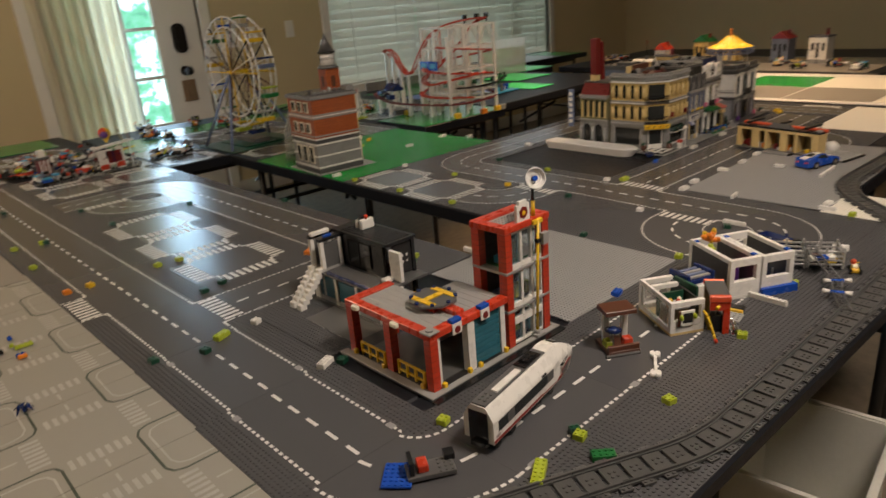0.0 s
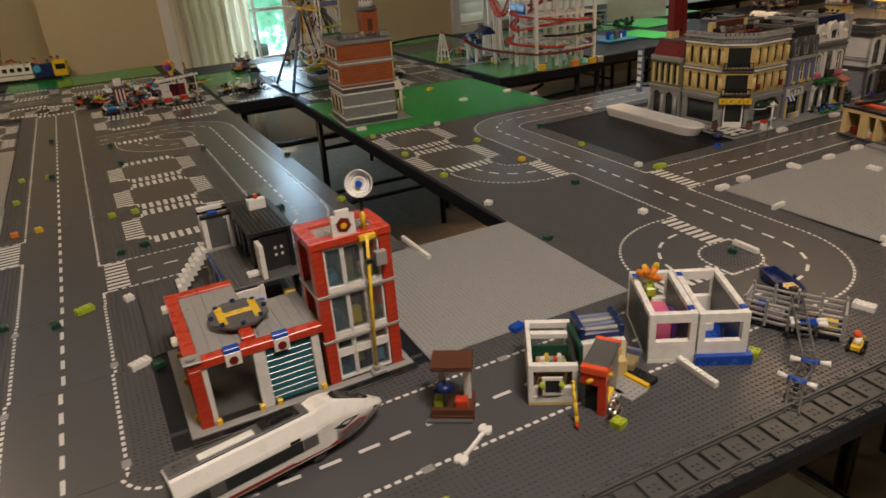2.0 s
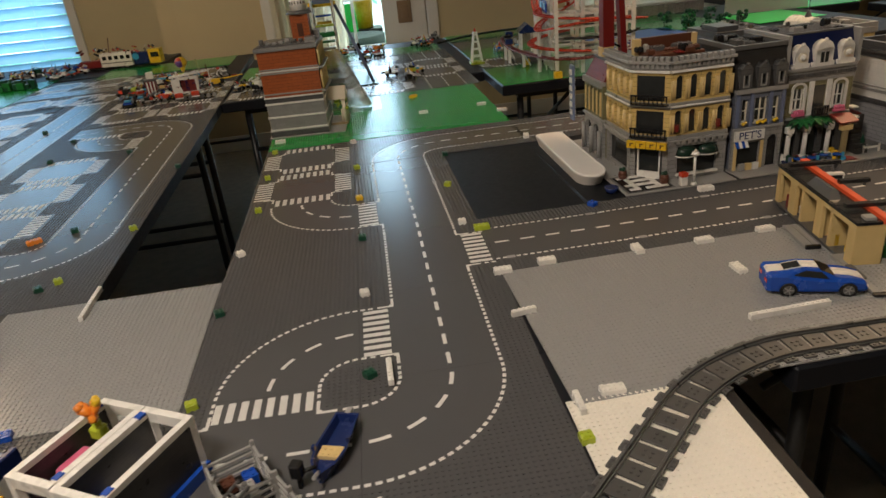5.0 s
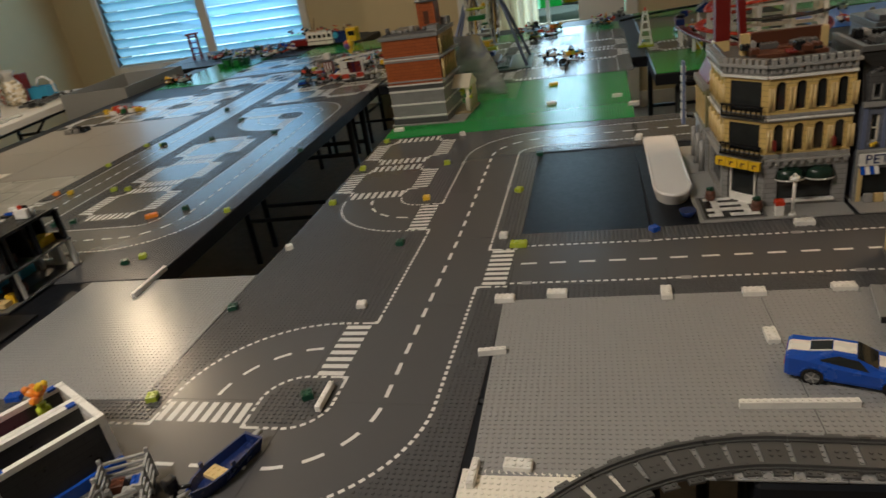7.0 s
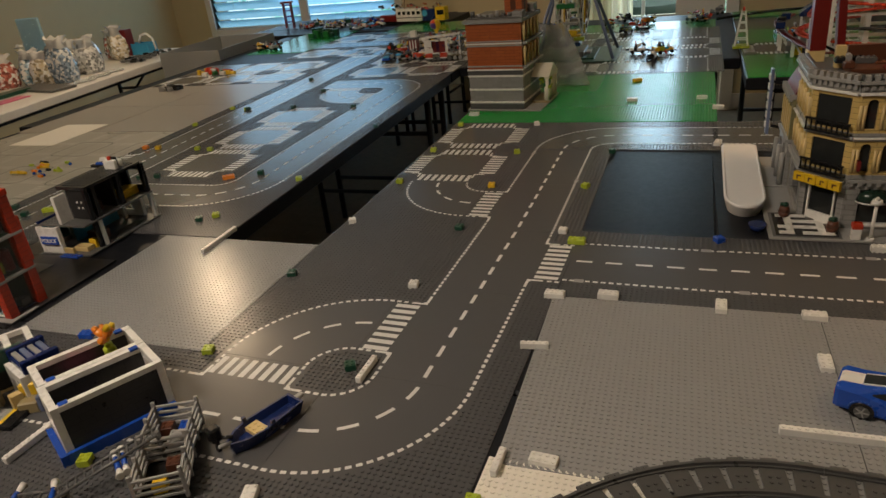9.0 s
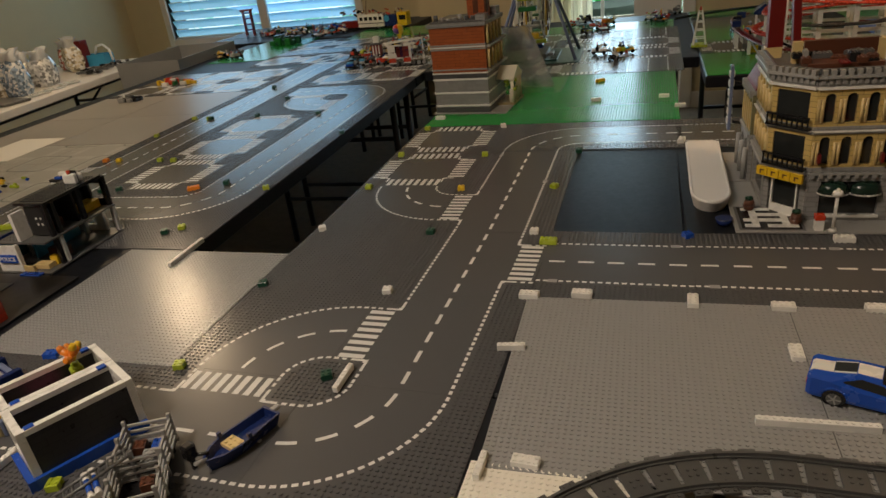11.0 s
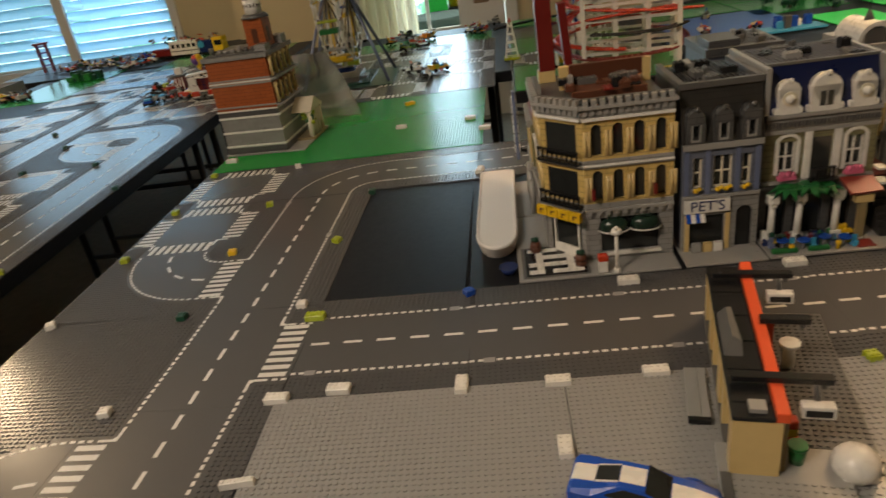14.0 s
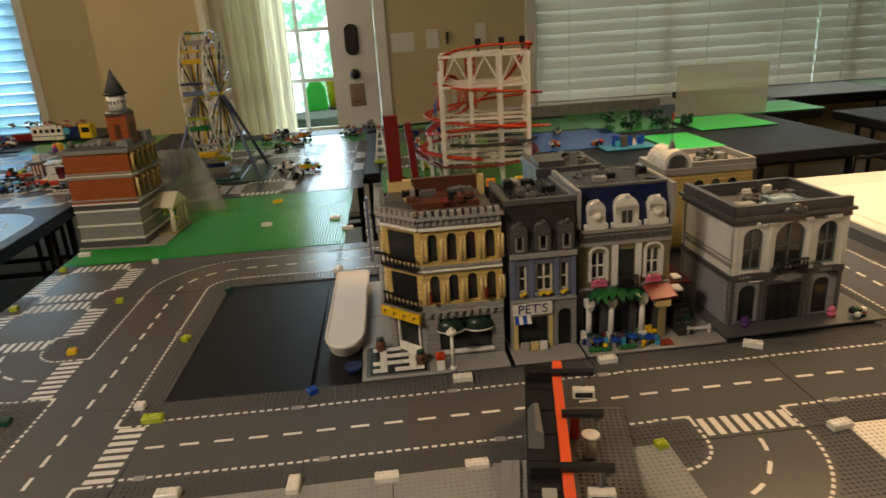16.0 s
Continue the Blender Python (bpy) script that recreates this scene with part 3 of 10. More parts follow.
for nm, x0, x1, yy in (("baseboard_1", LX, -1.52, RY), ("baseboard_2", -1.40, -0.83, WY), ("baseboard_3", 0.39, RX, WY)):
    slab(nm, x0, yy - 0.014, 0, x1, yy, 0.11, M_TRIM, "white skirting board along the wall", "baseboard")


# ---- unseen lamps above the lights; the rear one is added with the fill ----
for nm, x, y, z in (("ceiling_lamp", -2.35, 1.72, 2.6), ("ceiling_lamp", 1.95, 1.0, 2.6), ("ceiling_lamp", -0.78, -1.3, 2.6)):
    cl = thing(nm, Matrix.Translation((x, y, z)), "white ceiling lamp placed out of view above a warm light", "lamp", "ceiling lamps")
    part("rose", Shape().cyl(0, 0, -0.04, 0, 0.06, 0.07, 20), M_LAMPSHADE, cl, scale=1.0)
    if y > 0:
        part("cord", Shape().cyl(0, 0, -0.26, -0.04, 0.004, n=8), M_STEEL, cl, scale=1.0)


# ---- tables ----
def table(name, x0, y0, x1, y1, deg=0.0, pivot=(0, 0), top=0.738, mat=None, label="black folding table with steel legs", legs=None, thick=0.042):
    """A folding table by its corners in studs: top, edge rim, leg frames with cross bars."""
    cx, cy = turned((x0 + x1) / 2, (y0 + y1) / 2, pivot, deg)
    m = spot(cx, cy, 0, deg)
    m.translation.z = 0
    t = thing(name, m, label, "table", "tables under the toy city")
    w, d = (x1 - x0) * U / 2, (y1 - y0) * U / 2
    mat = mat or M_TABLE
    part("tabletop", Shape().box(-w, -d, top - thick, w, d, top, 0.004), mat, t, scale=1.0)
    part("apron", Shape().box(-w + 0.08, -d + 0.08, top - thick - 0.03, w - 0.08, d - 0.08, top - thick - 0.001), M_STEEL, t, scale=1.0)
    nx = max(2, int(w * 2 / 1.3) + 1) if w > d else 2
    ny = max(2, int(d * 2 / 1.3) + 1) if d >= w else 2
    xs = [-w + 0.09 + (2 * w - 0.18) * i / (nx - 1) for i in range(nx)]
    ys = [-d + 0.09 + (2 * d - 0.18) * j / (ny - 1) for j in range(ny)]
    zt = top - thick - 0.03
    for x in xs:
        for y in ys:
            part("leg", Shape().tube((x, y, 0.0), (x, y, zt), 0.014, 10), M_STEEL, t, scale=1.0)
    if d >= w:
        for y in ys:
            part("cross_bar", Shape().tube((xs[0], y, 0.22), (xs[-1], y, 0.22), 0.010, 8), M_STEEL, t, scale=1.0)
            part("brace", Shape().tube((0, y, zt - 0.01), (0, y + (0.3 if y < 0 else -0.3), 0.5), 0.008, 8), M_STEEL, t, scale=1.0)
            part("upper_bar", Shape().tube((xs[0], y, 0.50), (xs[-1], y, 0.50), 0.010, 8), M_STEEL, t, scale=1.0)
    else:
        for x in xs:
            part("cross_bar", Shape().tube((x, ys[0], 0.22), (x, ys[-1], 0.22), 0.010, 8), M_STEEL, t, scale=1.0)
            part("upper_bar", Shape().tube((x, ys[0], 0.50), (x, ys[-1], 0.50), 0.010, 8), M_STEEL, t, scale=1.0)
            part("brace", Shape().tube((x, 0, zt - 0.01), (x + (0.3 if x < 0 else -0.3), 0, 0.5), 0.008, 8), M_STEEL, t, scale=1.0)
    return t


LP, LD = (-22, 65), 2.5      # pivot and turn of the table along the wall side
MP, MD = (-16, 32), 1.2      # middle table
RP, RD = (32, 16), 2.2       # table under the house row
table("folding_table", -194, -83.5, 2, -31, thick=0.03)
table("folding_table", -160, -31, -60, 14.3)
table("folding_table", -59.5, -30.5, 33.6, 15.4)
table("folding_table", -64.5, 15.8, 30.4, 240.6, MD, MP)
table("folding_table", -193, 17.5, -96.5, 228, LD, LP)
table("folding_table", -292, -96, -194.5, 130)
table("folding_table", -300, 132, -193.3, 405, LD, LP)
table("folding_table", -374, 404, -211, 440.5)
table("folding_table", -374, 441, -184, 505)
table("folding_table", -193, 229, -96.5, 440, LD, LP)
table("folding_table", -99.6, 241, 44, 400, MD, MP)
table("folding_table", 31.2, 16, 200, 131, RD, RP)
table("folding_table", 36.4, -46.5, 102, 15.6, RD, RP)
table("folding_table", 102.4, -110, 200, 15.6, RD, RP)
table("folding_table", 2.3, -80, 27.0, -31.2)
table("folding_table", 44.3, 197, 118, 401, MD, MP)
table("folding_table", 119.5, 214, 294, 396, 4, (119, 214))
table("folding_table", 283, 400, 470, 478)
table("folding_table", 285, 336, 329, 399.5)
table("folding_table", 330, 40, 500, 330, 0, (0, 0))
table("folding_table", 205, -110, 325, 165, RD, RP, mat=M_TABLEWHITE, label="white moulded folding table")
table("folding_table", -442, 121, -345, 372, 9, (-345, 121), mat=M_TABLEWHITE, label="white moulded folding table full of bags")

# ---- baseplates ----
def dash_line(s, p, q, length, gap, width, start=0.3):
    p, q = Vector(p), Vector(q)
    L = (q - p).length
    d = (q - p) / L
    nrm = Vector((-d.y, d.x)) * width / 2
    t = start
    while t + length * 0.6 < L:
        e = min(t + length, L)
        a, b = p + d * t, p + d * e
        s.sheet([a - nrm, b - nrm, b + nrm, a + nrm])
        t += length + gap


def dash_arc(s, c, r, t0, t1, length, gap, width, start=0.3):
    t, end = start, radians(t1 - t0) * r
    while t + length * 0.6 < end:
        e = min(t + length, end)
        k = 4
        ang = [radians(t0) + (t + (e - t) * i / k) / r for i in range(k + 1)]
        inn = [(c[0] + (r - width / 2) * math.cos(x), c[1] + (r - width / 2) * math.sin(x)) for x in ang]
        out = [(c[0] + (r + width / 2) * math.cos(x), c[1] + (r + width / 2) * math.sin(x)) for x in ang]
        for i in range(k):
            s.sheet([inn[i], out[i], out[i + 1], inn[i + 1]])
        t += length + gap


EDGE = (1.0, 0.62, 0.62)
MIDL = (3.5, 2.9, 0.75)


def zebra(s, side):
    """Bars of a crossing on the side 0 right, 1 up, 2 left, 3 down."""
    for i in range(8):
        y = -8.1 + i * 2.2
        q = [(10.0, y), (15.2, y), (15.2, y + 1.25), (10.0, y + 1.25)]
        c, sn = ((1, 0), (0, 1), (-1, 0), (0, -1))[side]
        s.sheet([(c * x - sn * yy, sn * x + c * yy) for x, yy in q])


def corner_mark(s, sx, sy):
    """The bent solid line at a street corner."""
    for x0, y0, x1, y1 in ((9.6, 8.7, 12.2, 9.3), (8.7, 9.6, 9.3, 12.2), (8.75, 8.75, 9.7, 9.7)):
        q = [(sx * x0, sy * y0), (sx * x1, sy * y0), (sx * x1, sy * y1), (sx * x0, sy * y1)]
        s.sheet(q if sx * sy > 0 else q[::-1])


def plate_marks(kind):
    s, drains = Shape(), Shape()
    if kind == "straight":
        for x in (-9, 9):
            dash_line(s, (x, -16), (x, 16), *EDGE)
        dash_line(s, (0, -16), (0, 16), *MIDL, start=1.4)
        for x, y in ((-9, 12.5), (9, -12.5)):
            drains.sheet([(x - 0.7, y - 1), (x + 0.7, y - 1), (x + 0.7, y + 1), (x - 0.7, y + 1)], 0.03)
    elif kind == "curve":
        dash_arc(s, (16, -16), 25, 90, 180, *EDGE)
        dash_arc(s, (16, -16), 7, 90, 180, *EDGE)
        dash_arc(s, (16, -16), 16, 90, 180, *MIDL, start=1.2)
    elif kind == "tee":
        dash_line(s, (-9, -16), (-9, 16), *EDGE)
        dash_line(s, (0, -16), (0, 16), *MIDL, start=1.4)
        for sy in (-1, 1):
            dash_line(s, (9, sy * 16), (9, sy * 12.4), *EDGE)
            dash_line(s, (16, sy * 9), (12.4, sy * 9), *EDGE)
            corner_mark(s, 1, sy)
        zebra(s, 0)
    elif kind == "cross":
        for side in range(4):
            zebra(s, side)
        for sx in (-1, 1):
            for sy in (-1, 1):
                corner_mark(s, sx, sy)
    return s, drains


def studded(kind):
    if kind == "straight":
        return lambda x, y: abs(x) > 10
    if kind == "curve":
        return lambda x, y: not 6 < math.hypot(x - 16, y + 16) < 26
    if kind == "tee":
        return lambda x, y: x < -10 or (x > 10 and abs(y) > 10)
    if kind == "cross":
        return lambda x, y: abs(x) > 10 and abs(y) > 10
    return lambda x, y: True


PLATES = {}


def plate(kind, a, b, rot=0, turn=None, size=(32, 32), mat="plate_dark", studs=True, lift=0.0, label=""):
    """A baseplate whose lower left corner is at a, b; rot in degrees about its middle."""
    key = (kind, size, mat, studs)
    cx, cy = a + size[0] / 2, b + size[1] / 2
    deg = 0
    if turn:
        cx, cy = turned(cx, cy, *turn)
        deg = turn[1]
    m = spot(cx, cy, lift, rot + deg)
    if key in PLATES:
        return copy_thing(PLATES[key], m)
    names = {"straight": "dark grey road baseplate with a straight printed street", "curve": "dark grey road baseplate with a printed bend",
             "tee": "dark grey road baseplate with a printed side street and crossing", "cross": "dark grey road baseplate with four printed crossings"}
    t = thing("road_plate" if kind in names else "baseplate", m, label or names.get(kind, "studded " + mat.replace("plate_", "").replace("_", " ") + " square baseplate"), "baseplate", "toy city baseplates")
    w, d = size[0] / 2 - 0.03, size[1] / 2 - 0.03
    part("sheet", Shape().box(-w, -d, -0.22, w, d, 0.0), P[mat], t)
    if studs:
        st = Shape().grid_studs(-size[0] / 2, -size[1] / 2, size[0] / 2, size[1] / 2, 0.0, studded(kind))
        part("studs", st, P[mat], t, "rows of small round studs", "stuff")
    if kind in names:
        mk, dr = plate_marks(kind)
        part("street_print", mk, P["paint"], t, "white printed street lines", "stuff")
        if dr.v:
            part("drain_print", dr, P["drain"], t, "grey printed drain covers", "stuff")
    PLATES[key] = t
    return t


MT, LT, RT = (MP, MD), (LP, LD), (RP, RD)
# streets of the middle table
plate("tee", -32, 0, 0)
plate("tee", -32, -32, 180)
plate("curve", -32, -64, 180)
plate("curve", -64, -32, 0)
plate("tee", -64, -64, 90)
plate("plain", -64, 0)
plate("straight", 0, 1.3, 90, ((0, 16), 1.0))
plate("tee", -32, 32, 180, MT)
plate("straight", -32, 64, 0, MT)
plate("curve", -32, 96.6, 0, MT)
plate("straight", 0, 97, 90, MT)
plate("curve", -64, 32, 90, MT)
plate("cross", -64, 64, 0, MT)
plate("cross", -64, 96.4, 0, MT)
# street along the near edge, left street
NT = ((-64, -48), 2.5)
for k, a in enumerate((-95.6, -126.8, -157.8)):
    plate("straight", a, -64, 90, NT, lift=-0.03 * k)
plate("curve", -189.0, -64, 90, NT, lift=-0.1)
plate("straight", -192.7, -32.0, 0, LT, lift=-0.04)
plate("straight", -192.2, 0.0, 0, LT, lift=-0.04)
plate("tee", -192, 32, 0, LT)
plate("tee", -192, 64, 180, LT)
for b in (96, 128, 160, 192, 224, 256):
    plate("straight", -192, b, 0, LT)
# strip with the train rails
for a in range(-192, 0, 32):
    plate("plain", a, -83, 0, None, (32, 19))
# left table
plate("straight", -160, 32, 90, LT)
plate("curve", -128, 32, 180, LT)
for b in (64, 96, 128):
    plate("straight", -128, b, 0, LT)
    plate("cross", -160, b, 0, LT)
plate("tee", -128, 160, 180, LT)
plate("curve", -160, 160, 90, LT)
plate("tee", -160, 192, 270, LT)
plate("curve", -128, 192, 270, LT)
for a, b in ((-160, 224), (-160, 256), (-128, 224), (-128, 256), (-128, 288), (-192, 288)):
    plate("cross", a, b, 0, LT)
plate("plain", -128, 19, 0, LT, (32, 13))
plate("plain", -160, 2, 0, LT, (32, 30), label="dark grey studded baseplate under the police station")
# light grey plates
plate("plain", -110.6, -34, 0, ((-110, -34), 1.5), (48, 48), "plate_light", lift=0.24)
plate("plain", -0.8, -46, 0, RT, (48, 48), "plate_light", lift=0.25)
plate("plain", 47.3, -46, 0, RT, (48, 48), "plate_light", lift=0.25)
plate("plain", 0.4, -80, 0, None, (24, 34), "plate_white", lift=0.12)
# green plates round the town hall
plate("plain", -64, 130, 0, MT, (48, 48), "plate_green")
plate("plain", -16, 130, 0, MT, (48, 48), "plate_green")
plate("plain", -64, 178.3, 0, MT, (48, 32), "plate_green", False)
plate("plain", -16, 178.3, 0, MT, (48, 32), "plate_green")
# far street plates
for a in range(-60, 36, 32):
    for b in range(212, 330, 32):
        plate("cross" if (a // 32 + b // 32) % 3 else "straight", a, b, 0, MT)
plate("plain", -62, 340, 0, MT, (96, 32), "plate_green", False)
plate("cross", -98, 242, 0, MT)
plate("plain", -98, 275, 0, MT, (32, 32), "plate_dark", False)
plate("plain", -98, 308, 0, MT, (32, 48), "plate_green", False)
# street in front of and behind the house row
for k, a in enumerate((31.9, 63.5)):
    plate("straight", a, 2.0, 90, RT, lift=-0.02 * k)
plate("tee", 95.2, 2.2, 270, RT)
plate("straight", 127.4, 2.4, 90, RT)
plate("tee", 159.6, 2.6, 0, RT)
for b in (34.8, 66.8, 98.8):
    plate("straight", 159.6, b, 0, RT)
plate("curve", 95.2, -30, 180, RT)
plate("plain", 75, -31, 0, RT, (20, 32))
for a in (32.4, 64.6, 96.8, 129):
    plate("straight", a, 98, 90, RT)
for b in (-46, -94):
    plate("plain", 127.6, b + 2, 0, RT, (64, 46), "plate_white", b == -46)
# wide pale plates of the older kind
for i in range(3):
    for j in range(7):
        a, b = -220.7 - 32.2 * i, -104.4 + 32.1 * j
        t = plate("old", a, b, 0, ((-189, -8), 1.3), (32, 32), "plate_old", False, lift=-0.12)
        if not i and not j:
            s, o = Shape(), Shape()
            for side in range(4):
                c, sn = ((1, 0), (0, 1), (-1, 0), (0, -1))[side]
                for k in range(7):
                    y = -5.3 + 1.6 * k
                    s.sheet([(c * x - sn * yy, sn * x + c * yy) for x, yy in ((7.2, y), (10.6, y), (10.6, y + 0.85), (7.2, y + 0.85))])
                s.sheet([(c * x - sn * yy, sn * x + c * yy) for x, yy in ((11.8, -0.25), (14.6, -0.25), (14.6, 0.25), (11.8, 0.25))])
            for sx in (-1, 1):
                for sy in (-1, 1):
                    for mm, r0, w in ((o, 6.6, 0.5), (s, 8.2, 0.4)):
                        pts = [(16, r0), (r0 + 2.6, r0), (r0 + 0.8, r0 + 0.8), (r0, r0 + 2.6), (r0, 16)]
                        for p, q in zip(pts, pts[1:]):
                            p, q = Vector((p[0] * sx, p[1] * sy)), Vector((q[0] * sx, q[1] * sy))
                            dash_line(mm, p, q, (q - p).length + 0.2, 1, w, 0)
            part("street_print", s, P["faded"], t, "white printed street lines", "stuff")
            part("kerb_print", o, P["outline"], t, "dark green printed kerb lines", "stuff")
plate("plain", -271, 90, 0, ((-271, 90), 2), (26, 34), "plate_white", False, lift=0.05)
for i in range(2):
    for j in range(2):
        plate("plain", -240.4 - 48.2 * i, 121.5 + 48.2 * j, 0, LT, (48, 48), "plate_warm", False)
for i in range(3):
    plate("cross", -224.4 - 32.2 * i, 218.4, 0, LT)
    plate("cross", -224.4 - 32.2 * i, 250.6, 0, LT) if i < 2 else plate("plain", -224.4 - 32.2 * i, 250.6, 0, LT, (32, 32), "plate_dark", False)
for b in (322, 370.2):
    plate("plain", -286, b, 0, LT, (48, 48), "plate_green", False)
for a in (-237, -205):
    for b in (296, 328, 360):
        plate("cross" if b != 328 else "tee", a, b, 90, LT)
for a in (-173, -141):
    for b in (320, 352):
        plate("cross", a, b, 0, LT)
plate("plain", -205, 392, 0, LT, (96, 48), "plate_green", False)
# plates of the far tables
plate("plain", 45, 198, 0, MT, (48, 48), "plate_green", False)
plate("plain", 93, 198, 0, MT, (24, 48), "plate_green", False)
for a in (45, 77):
    plate("cross", a, 247, 0, MT)
    plate("plain", a, 279, 0, MT, (32, 44), "plate_green", False)
    plate("plain", a, 324, 0, MT, (32, 44), "plate_dark", False)
    plate("plain", a, 368, 0, MT, (32, 32), "plate_green", False)
BT = ((119, 214), 4)
plate("plain", 126, 262, 0, BT, (60, 58), "plate_blue", False)
plate("plain", 129, 325, 0, BT, (48, 48), "plate_green", False)
plate("plain", 178, 301, 0, BT, (48, 48), "plate_green", False)
plate("plain", 178, 350, 0, BT, (48, 40), "plate_green", False)
plate("plain", 330, 402, 0, None, (96, 64), "plate_warm", False)
plate("plain", 427, 402, 0, None, (40, 64), "plate_green", False)
plate("plain", 287, 402, 0, None, (40, 32), "plate_green", False)
for j in range(5):
    plate("plain", 334 + 48 * (j % 2), 50 + 48 * j, 0, None, (48, 48), ("plate_warm", "plate_dark", "plate_old")[j % 3], False)
    plate("plain", 382 - 48 * (j % 2), 50 + 48 * j, 0, None, (48, 48), ("plate_dark", "plate_warm")[j % 2], False)
for j in range(5):
    plate("plain", 210, -100 + 50 * j, 0, RT, (48, 48), ("plate_warm", "plate_white", "plate_warm", "plate_warm", "plate_white")[j], False)
    plate("plain", 259, -100 + 50 * j, 0, RT, (48, 48), ("plate_warm", "plate_warm", "plate_white", "plate_green", "plate_white")[j], False)


# ---- train rails ----
def tie_shape():
    return Shape().box(-1.62, -2.1, 0.0, 1.62, 2.1, 0.4, 0.05).box(-1.1, -4, 0.0, 1.1, -2.1, 0.4, 0.05).box(-1.1, 2.1, 0.0, 1.1, 4, 0.4, 0.05).studs([(-0.5, -3.5), (0.5, -3.5), (-0.5, 3.5), (0.5, 3.5), (-0.5, -0.5), (0.5, 0.5), (-0.5, 0.5), (0.5, -0.5)], 0.4)


TIE = tie_shape().mesh("tie", P["track_grey"])


def track(m, length=16):
    if "track" in PLATES:
        return copy_thing(PLATES["track"], m)
    t = thing("train_track", m, "dark grey straight toy train track with ties", "track", "toy train tracks")
    for i in range(4):
        part("tie", TIE, None, t).location = (U * (2 + 4 * i), 0, 0)
    for y in (-2.6, 2.6):
        part("rail", Shape().box(0.03, y - 0.5, 0.2, length - 0.03, y + 0.5, 0.62).box(0.03, y - 0.22, 0.62, length - 0.03, y + 0.22, 1.1, 0.04), P["track_grey"], t)
    PLATES["track"] = t
    return t


def short_track(m):
    t = thing("train_track", m, "short dark grey flexible toy train track", "track", "toy train tracks")
    part("tie", TIE, None, t).location = (U * 2.4, 0, 0)
    for y in (-2.6, 2.6):
        part("rail", Shape().box(0.03, y - 0.5, 0.2, 4.77, y + 0.5, 0.62).box(0.03, y - 0.22, 0.62, 4.77, y + 0.22, 1.1, 0.04), P["track_grey"], t)


def curve_track(m):
    """A sixteenth of a circle: 22.5 degrees at a radius of 40 studs, bending to the left from the origin along x."""
    if "bend" in PLATES:
        return copy_thing(PLATES["bend"], m)
    t = thing("train_track", m, "dark grey curved toy train track with ties", "track", "toy train tracks")
    R = 40
    for i in range(4):
        ang = (i + 0.5) * 22.5 / 4
        part("tie", TIE, None, t).matrix_basis = pose(U * R * math.sin(radians(ang)), U * (R - R * math.cos(radians(ang))), 0, 0, 0, ang)
    for dy in (-2.6, 2.6):
        k, ring = 8, [(-0.5, 0.2), (0.5, 0.2), (0.5, 0.62), (0.22, 0.62), (0.22, 1.1), (-0.22, 1.1), (-0.22, 0.62), (-0.5, 0.62)]
        n = len(ring)
        rail = Shape()
        V = [((R - dy + w) * math.sin(radians(22.5 * i / k)), R - (R - dy + w) * math.cos(radians(22.5 * i / k)), z) for i in range(k + 1) for w, z in ring]
        F = [(i * n + j, i * n + (j + 1) % n, (i + 1) * n + (j + 1) % n, (i + 1) * n + j) for i in range(k) for j in range(n)]
        rail._put(V, F + [tuple(reversed(range(n))), tuple(k * n + j for j in range(n))])
        part("rail", rail, P["track_grey"], t)
    PLATES["bend"] = t
    return t


def lay_track(x, y, ang, plan, lift):
    """Lays straight (S), short (H), left (L) and right (R) pieces one after another."""
    for c in plan:
        turn = {"S": 0, "H": 0, "L": 22.5, "R": -22.5}[c]
        if c == "S":
            dx, dy = 16, 0
            track(spot(x, y, lift, ang))
        elif c == "H":
            dx, dy = 4.8, 0
            short_track(spot(x, y, lift, ang))
        else:
            dx, dy = 40 * math.sin(radians(22.5)), math.copysign(40 - 40 * math.cos(radians(22.5)), turn)
        p = Matrix.Rotation(radians(ang), 4, "Z") @ Vector((dx, dy, 0))
        if c == "L":
            curve_track(spot(x, y, lift, ang))
        if c == "R":
            curve_track(spot(x + p.x, y + p.y, lift, ang + turn + 180))
        x, y, ang = x + p.x, y + p.y, ang + turn


lay_track(-27.4, -79.2, 180, "SSSSSSRSSRR", 0.24)
lay_track(-27.4, -79.2, 0, "LLSHRRSSSS", 0.36)

# ---- the near street: fire station, police station, train, houses ----
fs = thing("fire_station", spot(-151.6, -33.4, 0, 2.0), "red and white toy fire station with glass tower and helipad", "toy building")
s = Shape().box(-2, -1.6, 0, 38, 30, 0.4, 0.05)
part("base", s, P["deep_black"], fs, "black base plate")
part("forecourt", Shape().box(-1.9, -1.5, 0.4, 0, 29, 0.6, 0.05), P["grey"], fs, "light grey kerb tiles")
part("forecourt", Shape().box(0, -1.5, 0.4, 36.8, 0, 0.6, 0.05), P["grey"], fs)
part("forecourt", Shape().box(36.8, -1.5, 0.4, 37.9, 6, 0.6, 0.05), P["grey"], fs)
part("ramp", Shape().box(-2.2, -3.2, 0, 38, -1.7, 0.3, 0.05), P["black"], fs, "black kerb strip")
GH = 11.6
for x, y in ((0, 0), (0, 12.5), (0, 25.5), (10.4, 25.5)):
    part("column", Shape().box(x, y, 0.4, x + 2, y + 2, GH, 0.06), P["brick_red"], fs)
part("column", Shape().box(10.3, 0.2, 0.4, 12.3, 2, GH, 0.06), P["white"], fs, "white door post")
part("column", Shape().box(2.05, 0.4, 0.4, 2.9, 1.4, GH, 0.06), P["white"], fs, "white door post")
part("column", Shape().box(20.2, 0.3, 0.4, 21.6, 1.6, GH, 0.06), P["white"], fs, "white door post")
